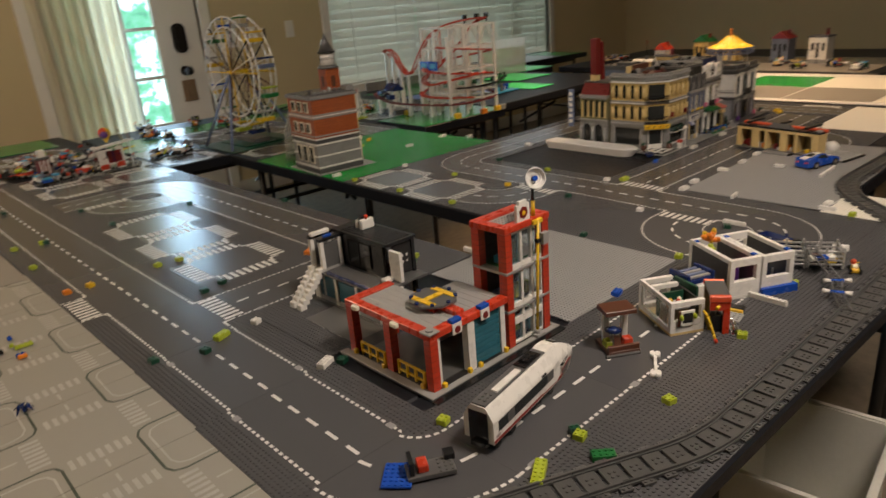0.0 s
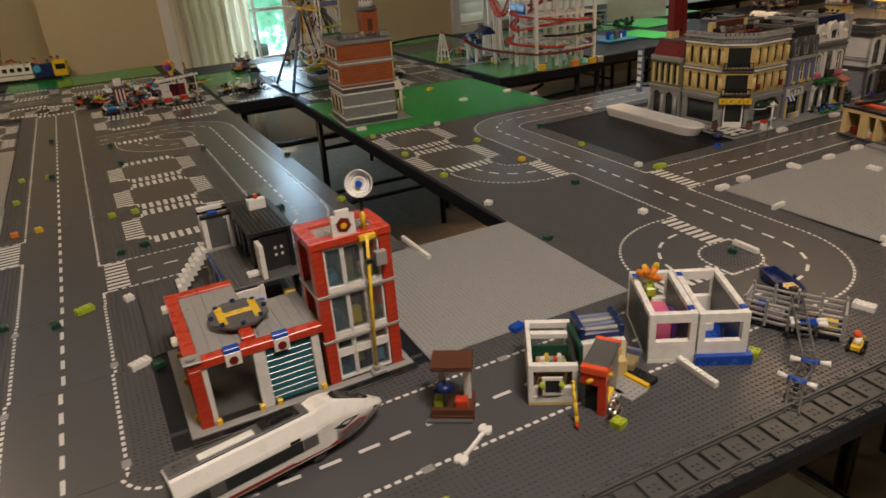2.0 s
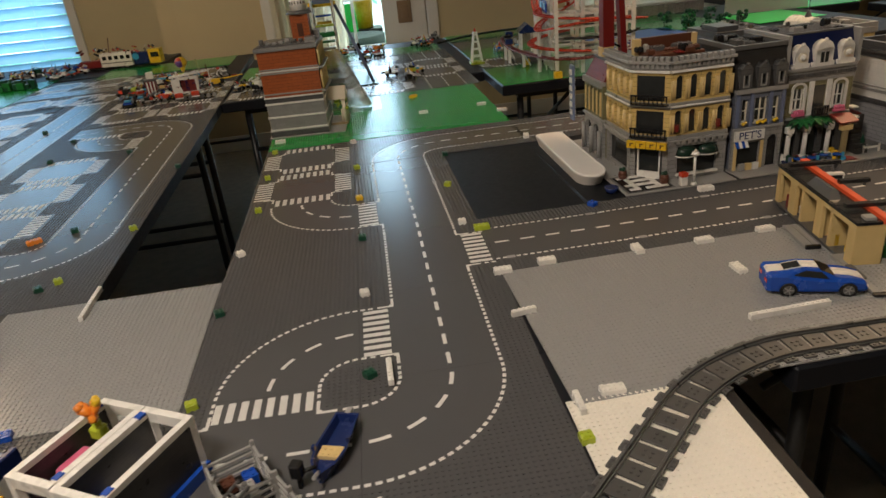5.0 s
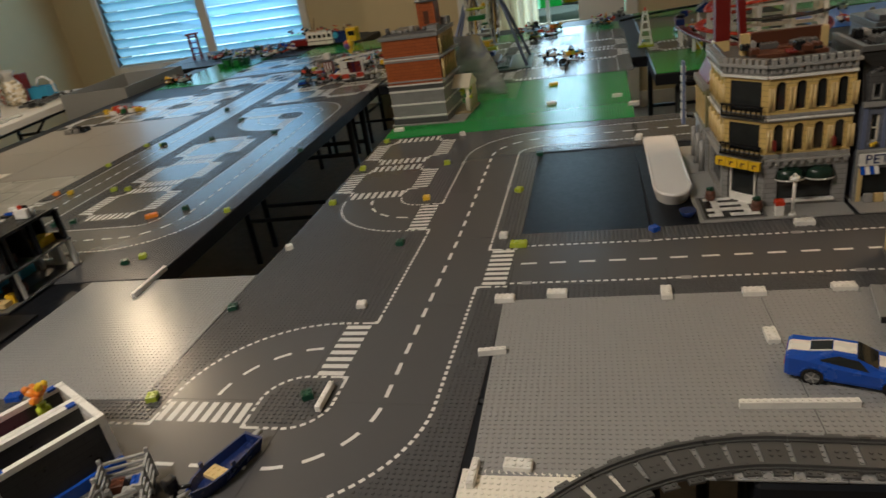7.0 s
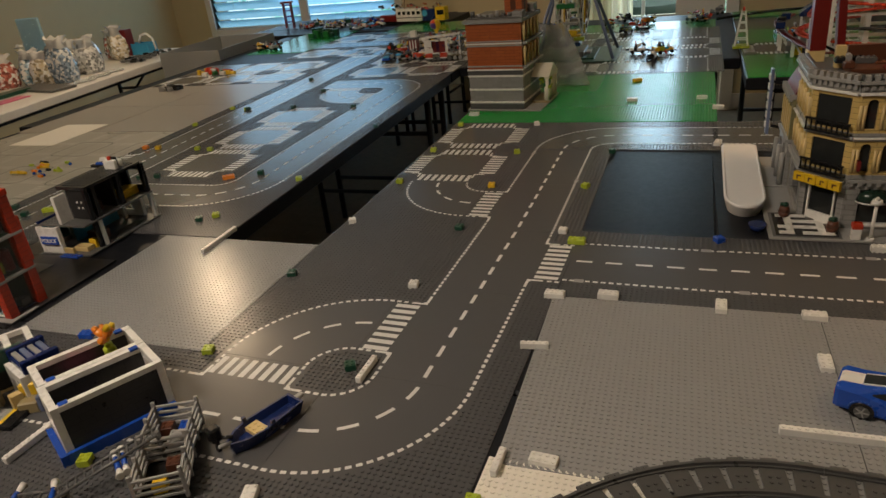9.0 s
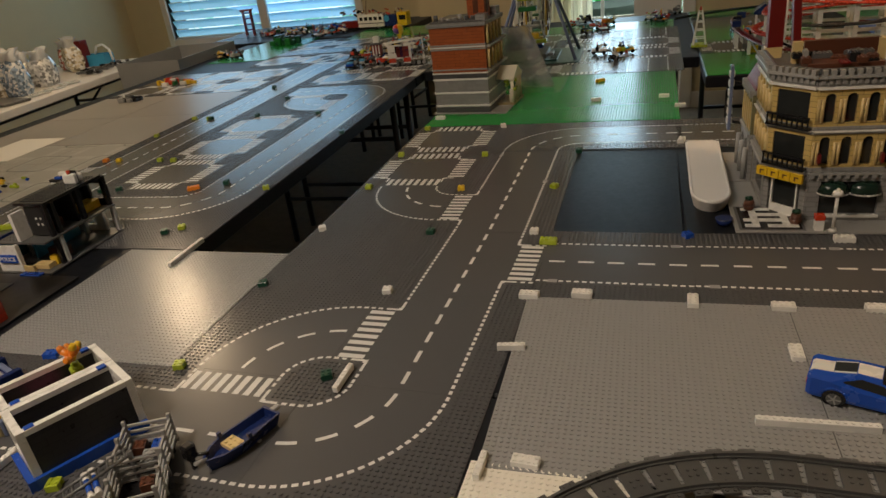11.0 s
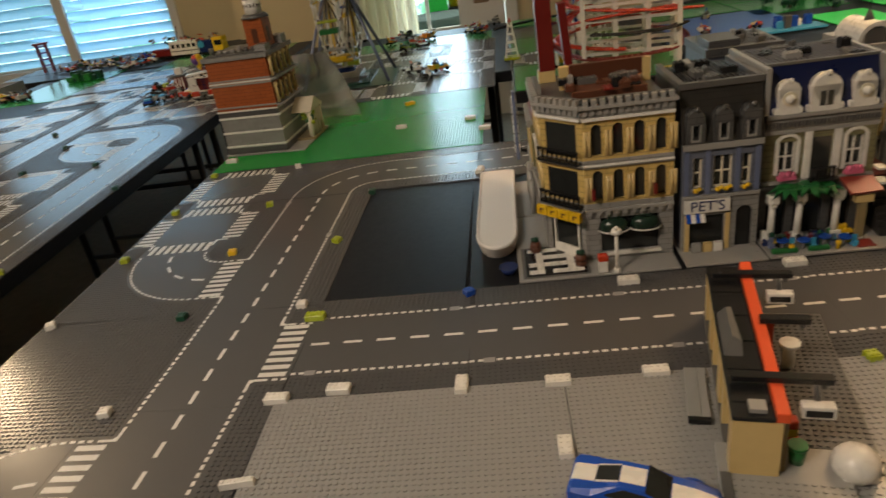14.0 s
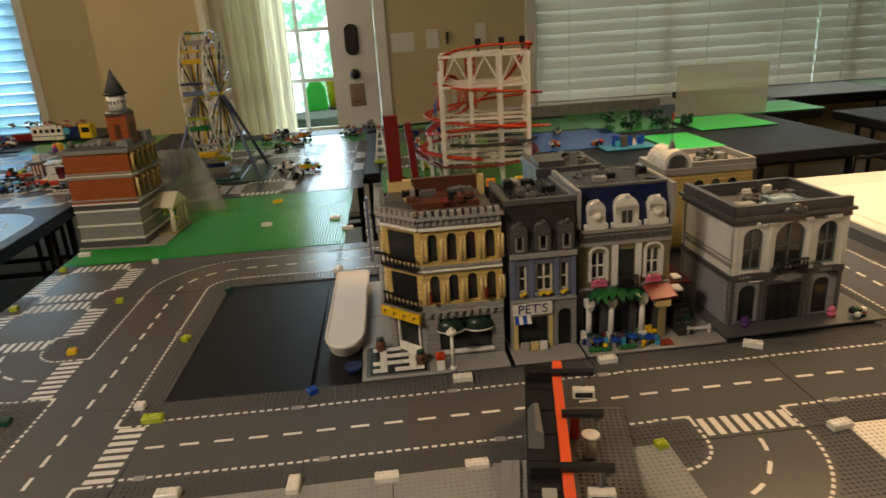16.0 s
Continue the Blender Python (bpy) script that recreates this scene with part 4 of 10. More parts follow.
for x0, y0, x1, y1 in ((0, 0, 22.4, 2.2), (0, 2.2, 2.2, 27.6), (2.2, 25.4, 12.4, 27.6)):
    part("roof_beam", Shape().box(x0, y0, GH, x1, y1, GH + 1.5, 0.12), P["red"], fs, "red roof border")
part("roof", Shape().prism([(2.2, 2.2), (22.4, 2.2), (22.4, 15.6), (12.4, 15.6), (12.4, 25.4), (2.2, 25.4)], GH + 0.3, GH + 0.9), P["dark_grey"], fs, "light grey tiled flat roof")
for k in range(10):
    part("roof_tile", Shape().box(2.25 + 2.02 * k, 2.25, GH + 0.9, 4.23 + 2.02 * k, 25.35 if k < 5 else 15.55, GH + 1.15, 0.06), P["grey"], fs)
part("corner_cap", Shape().box(-0.5, -0.5, GH + 1.5, 2.4, 2.4, GH + 1.9, 0.1).cyl(0.9, 0.9, GH + 1.9, GH + 2.3, 0.8), P["grey"], fs)
# helipad
oct_ = [(5.3 * math.cos(radians(22.5 + 45 * i)), 5.3 * math.sin(radians(22.5 + 45 * i))) for i in range(8)]
pad = part("helipad", Shape().prism([(x + 10.6, y + 10.2) for x, y in oct_], GH + 2.4, GH + 2.9), P["dark_grey"], fs, "dark octagonal helipad")
part("pad_support", Shape().box(7.8, 7.2, GH + 1.0, 13.4, 13.2, GH + 2.4, 0.1).box(9.4, 2.2, GH + 1.0, 11.6, 7.2, GH + 2.2, 0.1), P["red"], fs)
s = Shape()
for x0, y0, x1, y1 in ((7.0, 6.8, 8.3, 13.6), (12.9, 6.8, 14.2, 13.6), (8.3, 9.5, 12.9, 10.9)):
    s.box(x0, y0, GH + 2.9, x1, y1, GH + 3.15, 0.04)
part("landing_mark", s, P["yellow"], pad, "yellow H landing mark")
for i in range(8):
    a_ = radians(45 * i)
    part("pad_light", Shape().cyl(10.6 + 4.6 * math.cos(a_), 10.2 + 4.6 * math.sin(a_), GH + 2.9, GH + 3.3, 0.45, n=10), P["dark_blue"], pad)
# garage doors
for k in range(9):
    part("shutter_slat", Shape().box(12.3, 0.7, 0.6 + k * 1.2, 20.2, 1.2, 0.6 + k * 1.2 + 1.05, 0.08), P["teal_pane"], fs, "teal roller shutter slat" if not k else "")
part("rear_wall", Shape().box(12.5, 14.4, 0.4, 21.9, 15.6, GH), P["white"], fs)
part("floor_tile", Shape().box(2, 2, 0.4, 22, 25, 0.55), P["dark_grey"], fs)
for y0 in (2.6, 15.2):
    s = Shape()
    for z in (1.2, 3.2):
        s.box(0.6, y0 + 0.6, z, 1.0, y0 + 9, z + 0.45)
    for k in range(4):
        s.box(0.55, y0 + 0.7 + k * 2.65, 0.4, 1.05, y0 + 1.2 + k * 2.65, 3.6)
    part("railing", s, P["yellow"], fs, "yellow railing")
for x, y in ((2.4, -0.5), (9.6, -0.5), (12.6, -0.6), (20.6, -0.6), (-0.6, 2.6), (-0.6, 15), (-0.5, 25)):
    part("kerb_light", Shape().box(x, y, 0.4, x + 0.9, y + 0.9, 1.6, 0.1), P["yellow"], fs)
for x in (7.2, 15.2):
    pl = part("round_badge", Shape().box(x - 1.3, -0.25, GH - 0.9, x + 1.3, 0.0, GH + 1.5, 0.08), P["white"], fs, "white badge with a dark emblem")
    part("emblem", Shape().tube((x, -0.26, GH + 0.1), (x, -0.36, GH + 0.1), 0.75, 12), P["dark_red"], pl)
    part("blue_cap", Shape().box(x - 1.3, -0.25, GH + 1.5, x + 1.3, 1.2, GH + 2.3, 0.08), P["blue"], pl)
for x, y in ((-0.5, 9), (-0.5, 22)):
    part("wall_lamp", Shape().box(x - 0.5, y, GH + 0.4, x + 0.5, y + 2, GH + 1.4, 0.15), P["cream"], fs)
# tower
TX, TY, TH = 22.4, 0.0, 28.0
for x, y in ((TX, TY), (TX + 12, TY), (TX, TY + 7.6), (TX + 12, TY + 7.6)):
    part("tower_column", Shape().box(x, y, 0.4, x + 2, y + 2.2, TH - 1.4, 0.06), P["brick_red"], fs)
for z in (8.8, 17.6):
    s = Shape().box(TX - 0.2, TY - 0.15, z, TX + 14.2, TY + 10.0, z + 0.55, 0.05)
    part("tower_floor", s, P["grey"], fs)
for x0, y0, x1, y1 in ((TX - 0.2, TY - 0.2, TX + 14.2, TY + 2.1), (TX - 0.2, TY + 7.7, TX + 14.2, TY + 10.0), (TX - 0.2, TY + 2.1, TX + 2, TY + 7.7), (TX + 12, TY + 2.1, TX + 14.2, TY + 7.7)):
    part("tower_beam", Shape().box(x0, y0, TH - 1.4, x1, y1, TH, 0.1), P["red"], fs, "red tower rim")
s = Shape().box(TX + 2, TY + 2.1, TH - 1.4, TX + 12, TY + 7.7, TH - 0.7).grid_studs(TX + 2, TY + 2, TX + 12, TY + 7, TH - 0.7)
part("tower_roof", s, P["grey"], fs)
for k, z0 in enumerate((0.6, 9.35, 18.15)):
    z1 = z0 + 8.15
    for x0, x1, kind_ in ((TX + 2.1, TX + 5.3, "pale_pane"), (TX + 5.4, TX + 8.7, "tower_pane"), (TX + 8.8, TX + 11.9, "tower_pane")):
        fr = Shape().box(x0, 0.4, z0, x0 + 0.28, 1.2, z1).box(x1 - 0.28, 0.4, z0, x1, 1.2, z1)
        fr.box(x0 + 0.28, 0.4, z1 - 0.4, x1 - 0.28, 1.2, z1)
        if k:
            fr.box(x0 + 0.28, 0.35, z0, x1 - 0.28, 1.25, z0 + 0.9)
        else:
            fr.box(x0 + 0.28, 0.4, z0, x1 - 0.28, 1.2, z0 + 0.5).box(x0 + 0.28, 0.3, z0 + 4.7, x1 - 0.28, 1.3, z0 + 6.2)
        w = part("tower_window", fr, P["white"], fs, "white window frame")
        part("pane", Shape().box(x0 + 0.22, 0.75, z0 + 0.4, x1 - 0.22, 0.83, z1 - 0.3), P[kind_], w)
    part("side_window", Shape().box(TX + 13.0, 2.4, z0, TX + 13.1, 7.5, z0 + 8), P["tower_pane"], fs, "clear side pane")
    # dark panel added for the shade in the rooms; the back is really open
    part("back_wall", Shape().box(TX + 2.0, 8.4, z0, TX + 12.0, 9.2, z1), P["brick_dark"], fs, "dark panel in place of the shade indoors")
    part("room_floor", Shape().box(TX + 2.05, 1.4, z0 - 0.1, TX + 12.9, 8.3, z0 + 0.15), P[("dark_blue", "dark_grey", "green")[k]], fs)
for x, y, z, w, d, h_, c in ((2.6, 5.5, 0.75, 2.6, 3, 3.4, "dark_blue"), (6.0, 5.0, 0.75, 2, 2, 2.4, "lime"), (6.4, 5.8, 3.15, 1.2, 1, 1.4, "lime"), (9.2, 3.0, 0.75, 2.2, 1.4, 2.6, "azure"), (9.4, 6.2, 0.75, 2.4, 3, 1.6, "dark_grey"),
                             (2.8, 6.0, 9.5, 2.4, 3, 2.0, "sand_blue"), (5.9, 3.8, 9.5, 2.4, 2, 3.0, "yellow"), (6.2, 6.4, 9.5, 2.0, 2, 4.4, "brown"), (9.4, 4.0, 9.5, 1.8, 2, 2.6, "lime"), (9.6, 7.0, 9.5, 2.0, 2, 5.0, "dark_red"),
                             (3.0, 5.0, 18.3, 2.0, 3, 1.6, "azure"), (6.0, 5.4, 18.3, 2.2, 2.4, 4.2, "dark_tan"), (9.2, 4.2, 18.3, 2.2, 2, 2.2, "white"), (9.6, 7.4, 18.3, 2, 2, 4.0, "dark_grey")):
    part("furniture_block", Shape().box(TX + x, y * 0.8, z, TX + x + w, (y + d) * 0.8, z + h_, 0.1).studs([(TX + x + 0.5 + i_, y * 0.8 + 0.5) for i_ in range(int(w))], z + h_), P[c], fs)
part("slide_pole", Shape().tube((TX + 8.4, -0.8, 0.6), (TX + 9.6, -0.8, 27.4), 0.32, 8), P["yellow"], fs, "yellow sliding pole")
part("pole_clamp", Shape().box(TX + 8.8, -1.3, 22.4, TX + 10.0, -0.3, 23.4, 0.1), P["black"], fs)
part("pole_foot", Shape().box(TX + 7.2, -1.9, 0.6, TX + 10.0, -0.2, 1.3, 0.1).cyl(TX + 8.4, -0.8, 1.3, 2.2, 0.7), P["grey"], fs)
part("pole_box", Shape().box(TX + 10.6, -1.4, 21.6, TX + 12.6, -0.2, 24.2, 0.1), P["grey"], fs)
part("mast_foot", Shape().box(TX + 8.2, -0.9, TH - 1.4, TX + 11.2, 0.0, TH - 0.4, 0.1).cyl(TX + 9.8, 0.6, TH, TH + 3.4, 0.42), P["yellow"], fs)
part("mast", Shape().cyl(TX + 9.8, 0.6, TH + 3.4, TH + 6.4, 0.34), P["black"], fs)
dish = Shape()
for k in range(5):
    r0, r1 = 2.3 * math.sin(k * 0.3), 2.3 * math.sin((k + 1) * 0.3)
    z0, z1 = 1.4 * (1 - math.cos(k * 0.3)), 1.4 * (1 - math.cos((k + 1) * 0.3))
    dish.cyl(0, 0, z0, z1, max(r0, 0.01), r1, 18, caps=False)
dish.tube((0, 0, 0.05), (0, 0, 1.0), 0.2, 8)
ds = part("dish", dish, P["white"], fs, "white radar dish")
ds.matrix_basis = Matrix.Translation((U * (TX + 9.8), U * 0.3, U * (TH + 8.2))) @ Euler((radians(72), 0, radians(-25))).to_matrix().to_4x4()
sol = ds.modifiers.new("thickness", "SOLIDIFY")
sol.thickness = 0.0012
part("dish_centre", Shape().cyl(0, 0, 0.3, 1.2, 0.55, n=12), P["blue"], ds)
sg = part("roof_sign", Shape().prism([(TX + 4.2, 0.2), (TX + 8.2, 0.2), (TX + 8.2, 0.9), (TX + 4.2, 0.9)], TH, TH + 3.6), P["white"], fs, "white roof sign with a red flame emblem")
part("sign_step", Shape().box(TX + 5.0, 0.2, TH + 3.6, TX + 7.4, 0.9, TH + 4.4), P["white"], sg)
part("flame_mark", Shape().tube((TX + 6.2, 0.18, TH + 1.9), (TX + 6.2, 0.08, TH + 1.9), 1.35, 6), P["dark_red"], sg)
part("flame_core", Shape().tube((TX + 6.2, 0.06, TH + 1.8), (TX + 6.2, 0.0, TH + 1.8), 0.6, 5), P["yellow"], sg)

ps = thing("police_station", spot(-141, -2.4, 0.2, 2.5), "black and white toy police station with outside stairs", "toy building")
part("base", Shape().box(0, 0, 0, 17, 28.6, 0.4, 0.05).grid_studs(12, 10, 17, 24, 0.4), P["dark_grey"], ps)
part("paving", Shape().box(-9, -1.5, 0, -0.1, 20, 0.12), P["dark_grey"], ps, "dark grey paved apron")
for x, y in ((0.4, 0.4), (6.6, 0.4), (15.4, 6.6), (15.4, 26.8), (0.4, 9.5), (0.4, 18.4), (0.4, 26.8), (11, 26.8)):
    part("post", Shape().box(x, y, 0.4, x + 1.2, y + 1.2, 7.8, 0.05), P["white"], ps)
for y0, y1 in ((1.6, 9.5), (10.7, 18.4), (19.6, 26.8)):
    part("ground_window", Shape().box(0.8, y0, 1.6, 1.0, y1, 7.2), P["teal_pane"], ps, "dark teal glass")
    part("window_ledge", Shape().box(0.5, y0, 0.4, 1.5, y1, 1.6, 0.05), P["grey"], ps)
part("back_wall", panel(Shape(), 1.6, 11, 0.4, 7.6, [(3, 9, 2.2, 6.4)], 26.9, 27.7), P["white"], ps)
part("inner_wall", Shape().box(4.6, 8, 0.4, 5.2, 24, 7.4), P["azure"], ps, "pale teal inner wall")
part("desk", Shape().box(8, 9, 0.4, 13, 12.4, 3.0, 0.1), P["brown"], ps)
part("bench", Shape().box(10, 2.0, 0.4, 14.6, 4.6, 1.8, 0.1), P["tan"], ps)
part("cabinet", Shape().box(12.6, 4.8, 0.4, 15.0, 6.4, 2.8, 0.1), P["yellow"], ps)
part("blue_mat", Shape().box(8, -1.6, 0, 14.4, 0.3, 0.5, 0.05).studs([(9 + i, -0.7) for i in range(5)], 0.5), P["blue"], ps)
for x0, x1, c in ((1.6, 6.6, "white"), (7.8, 11, "tan")):
    part("front_wall", Shape().box(x0, 0.6, 0.4, x1, 1.4, 3.0 if c == "white" else 1.8, 0.04), P[c], ps)
sg = part("sign_board", Shape().box(1.4, 0.0, 3.0, 7.2, 0.55, 5.2, 0.06), P["blue"], ps, "blue board lettered POLICE")
words("POLICE", 1.6, P["white"], sg, Matrix.Translation((U * 4.3, -U * 0.06, U * 4.1)) @ Euler((radians(90), 0, 0)).to_matrix().to_4x4(), 0.05)
part("sign_back", Shape().box(1.4, 0.6, 3.0, 7.2, 1.3, 7.6, 0.05), P["white"], ps)
sg = part("sign_board", Shape().box(-0.3, 2.2, 4.6, 0.35, 8.6, 7.0, 0.06), P["blue"], ps)
words("POLICE", 1.7, P["white"], sg, Matrix.Translation((-U * 0.36, U * 5.4, U * 5.8)) @ Euler((radians(90), 0, radians(-90))).to_matrix().to_4x4(), 0.05)
part("floor", Shape().box(0.2, 1.4, 7.8, 16.8, 28.2, 8.3, 0.05).grid_studs(1, 2, 7, 28, 8.3), P["dark_grey"], ps, "dark grey upper floor")
part("ledge", Shape().box(0.2, 1.4, 8.3, 0.9, 22, 9.0, 0.05), P["dark_blue"], ps, "dark blue parapet")
# upper block: closed towards the street, open at its back
part("upper_wall", Shape().box(7.8, 7.5, 8.3, 8.6, 27.8, 17.0), P["black"], ps, "black upper storey wall")
part("wall_window", Shape().box(7.55, 12.5, 9.8, 7.8, 21.5, 15.8).box(7.45, 12.3, 12.6, 7.55, 21.7, 12.9), P["smoke"], ps, "dark barred window")
for y in (12.4, 16.9, 21.3):
    part("window_bar", Shape().box(7.4, y, 9.6, 7.56, y + 0.4, 16.0), P["black"], ps)
part("upper_end_wall", panel(Shape(), 8.6, 16.4, 8.3, 17.0, [(10.2, 14.6, 10.4, 15.0)], 27.0, 27.8), P["brick_black"], ps)
part("partition", Shape().box(8.6, 15.6, 8.3, 15.2, 16.3, 16.6), P["brick_black"], ps)
part("bunk", Shape().box(9, 20.5, 8.3, 13.4, 26.4, 10.6, 0.1), P["yellow"], ps)
part("locker", Shape().box(9, 17, 8.3, 11.6, 19.4, 12.4, 0.1), P["dark_tan"], ps)
part("desk", Shape().box(9, 9.2, 8.3, 12.4, 13.4, 10.8, 0.1), P["brown"], ps)
part("control_screen", Shape().box(9, 10, 10.8, 9.8, 13, 13.2, 0.1), P["sand_blue"], ps)
for y in (7.6, 16.6, 26.6):
    part("corner_post", Shape().box(15.2, y, 8.3, 16.4, y + 1.2, 17.0, 0.05), P["black"], ps)
part("white_panel", Shape().box(8.2, 1.6, 8.4, 9.2, 5.6, 16.0, 0.06), P["white"], ps, "tall white wall panel")
part("panel_shelf", Shape().box(5.6, 4.4, 8.4, 8.1, 6.4, 9.2, 0.06).studs([(6.2, 5), (7.2, 5)], 9.2), P["white"], ps)
sg = part("grey_panel", Shape().box(9.4, 5.6, 8.6, 15.4, 6.3, 16.6, 0.06), P["deep_black"], ps)
for k in range(4):
    part("notice", Shape().box(12.2 + (k % 2) * 1.4, 5.5, 11.4 + 1.6 * (k // 2), 12.7 + (k % 2) * 1.4, 5.6, 12.0 + 1.6 * (k // 2)), P["white"], sg)
part("panel_post", Shape().box(15.4, 5.2, 0.4, 16.4, 6.4, 17.0, 0.05), P["black"], ps)
arc = [(16.9 - 3.4 + 3.4 * math.cos(radians(a)), 28.2 - 3.4 + 3.4 * math.sin(radians(a))) for a in range(0, 91, 15)]
part("roof", Shape().prism([(7.2, 5.0), (16.9, 5.0)] + arc + [(7.2, 28.2)], 17.0, 17.8).grid_studs(8, 6, 16, 25, 17.8), P["black"], ps, "black studded roof with a rounded corner")
part("roof_siren", Shape().box(11, 19, 17.8, 15, 20.4, 20.4, 0.2).box(11.2, 21.2, 17.8, 14.8, 22.4, 20.0, 0.2), P["white"], ps)
part("siren_block", Shape().box(11.4, 20.4, 17.8, 14.4, 21.2, 21.0, 0.2), P["black"], ps)
part("roof_beacon", Shape().cyl(13, 19.7, 20.4, 21.4, 0.5), P["red"], ps)
# stair landing with its gate
for x, y in ((0.8, 24.2), (0.8, 28.6), (6.4, 24.2), (6.4, 28.6)):
    part("gate_post", Shape().box(x, y, 0.0, x + 1.1, y + 1.1, 16.4, 0.05), P["white"], ps)
part("landing", Shape().box(0.8, 24.2, 8.3, 7.5, 29.7, 9.0, 0.05), P["grey"], ps)
for y in (24.4, 28.9):
    part("gate_grille", Shape().box(1.9, y, 9.0, 6.4, y + 0.4, 15.6), P["dark_grey"], ps)
part("gate_beam", Shape().box(0.6, 24.0, 16.4, 7.7, 25.4, 17.2, 0.1).box(0.6, 28.4, 16.4, 7.7, 29.9, 17.2, 0.1), P["black"], ps)
part("roof_lamp", Shape().box(2.4, 24.3, 17.2, 4.8, 25.3, 17.9, 0.15), P["blue"], ps)
part("roof_lamp", Shape().box(0.8, 27.6, 17.2, 6.4, 29.0, 18.2, 0.15), P["white"], ps)
for k in range(8):
    for y in (24.4, 27.6):
        part("stair_step", Shape().box(-7.4 + k * 0.98, y, 0.0 + k * 1.1, -5.5 + k * 0.98, y + 2.0, 1.5 + k * 1.1, 0.06).studs([(-6.8 + k * 0.98, y + 0.6), (-6.8 + k * 0.98, y + 1.4)], 1.5 + k * 1.1), P["white"], ps, "white outside stair step" if not k else "")
for tx, ty, w in ((-4.6, 14.5, "01"), (-4.6, 7.5, "02")):
    pm = part("bay_print", Shape().sheet([(tx - 4.5, ty + 2.2), (tx - 4.0, ty + 2.2), (tx - 4.0, ty - 3), (tx - 4.5, ty - 3)], 0.05), P["paint"], ps)
    words(w, 2.2, P["paint"], pm, Matrix.Translation((U * tx, U * ty, U * 0.03)) @ Euler((0, 0, radians(-90))).to_matrix().to_4x4(), 0.02)

# high-speed train car
tr = thing("toy_train", spot(-157.4, -52.0, 0.2, 12.0), "white streamlined toy train engine with a dark red stripe", "toy train")
sec = [(0, 8.6, 0, 1.9), (21, 8.6, 0, 1.9), (22.4, 9.0, 0, 1.9), (24, 8.9, 0.1, 1.9), (26, 8.4, 0.3, 1.9), (28, 7.4, 0.7, 2.1), (30, 6.2, 1.3, 2.5), (31.8, 5.1, 2.0, 2.9), (33, 4.3, 2.7, 3.1), (33.7, 3.8, 3.3, 3.3)]
body = Shape()
rings = []
for x, h, tap, zb in sec:
    w = 3.0 - tap * 0.75
    k = (h - zb) / 6.7
    ring = [(x, -w, zb), (x, -w, zb + 4.1 * k), (x, -w * 0.94, zb + 4.6 * k), (x, -w * 0.58, zb + 6.4 * k), (x, -w * 0.48, h), (x, w * 0.48, h), (x, w * 0.58, zb + 6.4 * k), (x, w * 0.94, zb + 4.6 * k), (x, w, zb + 4.1 * k), (x, w, zb)]
    rings.append(ring)
n = len(rings[0])
verts = [p for r in rings for p in r]
faces = [tuple(range(n))] + [(i * n + j, (i + 1) * n + j, (i + 1) * n + (j + 1) % n, i * n + (j + 1) % n) for i in range(len(rings) - 1) for j in range(n)] + [tuple(reversed(range((len(rings) - 1) * n, len(rings) * n)))]
body._put(verts, [f[::-1] for f in faces], False)
body.s[1 + 3 * n:-1] = [True] * (len(faces) - 2 - 3 * n)
part("car_body", body, P["white"], tr)


def side_patch(pts, sgn, out=0.07):
    """A thin panel lying on the side of the body; corners by length and height, its depth by the body's taper there."""
    def y_at(x, z):
        for (xa, ha, ta, za), (xb, hb, tb, zb_) in zip(sec, sec[1:]):
            if xa <= x <= xb:
                f = (x - xa) / (xb - xa)
                w = 3.0 - (ta + f * (tb - ta)) * 0.75
                h, zz = ha + f * (hb - ha), za + f * (zb_ - za)
                t = (z - zz) / (h - zz)
                return w * (1.0 if t < 0.612 else 1.0 - 0.06 * (t - 0.612) / 0.075 if t < 0.687 else 0.94 - 0.36 * (t - 0.687) / 0.268)
        return 3.0
    n_ = len(pts)
    s_ = Shape()
    v = [(x, sgn * (y_at(x, z) - 0.1), z) for x, z in pts] + [(x, sgn * (y_at(x, z) + out), z) for x, z in pts]
    f = [tuple(range(n_)), tuple(reversed(range(n_, 2 * n_)))] + [(i, n_ + i, n_ + (i + 1) % n_, (i + 1) % n_) for i in range(n_)]
    return s_._put(v, f if sgn > 0 else [q[::-1] for q in f])


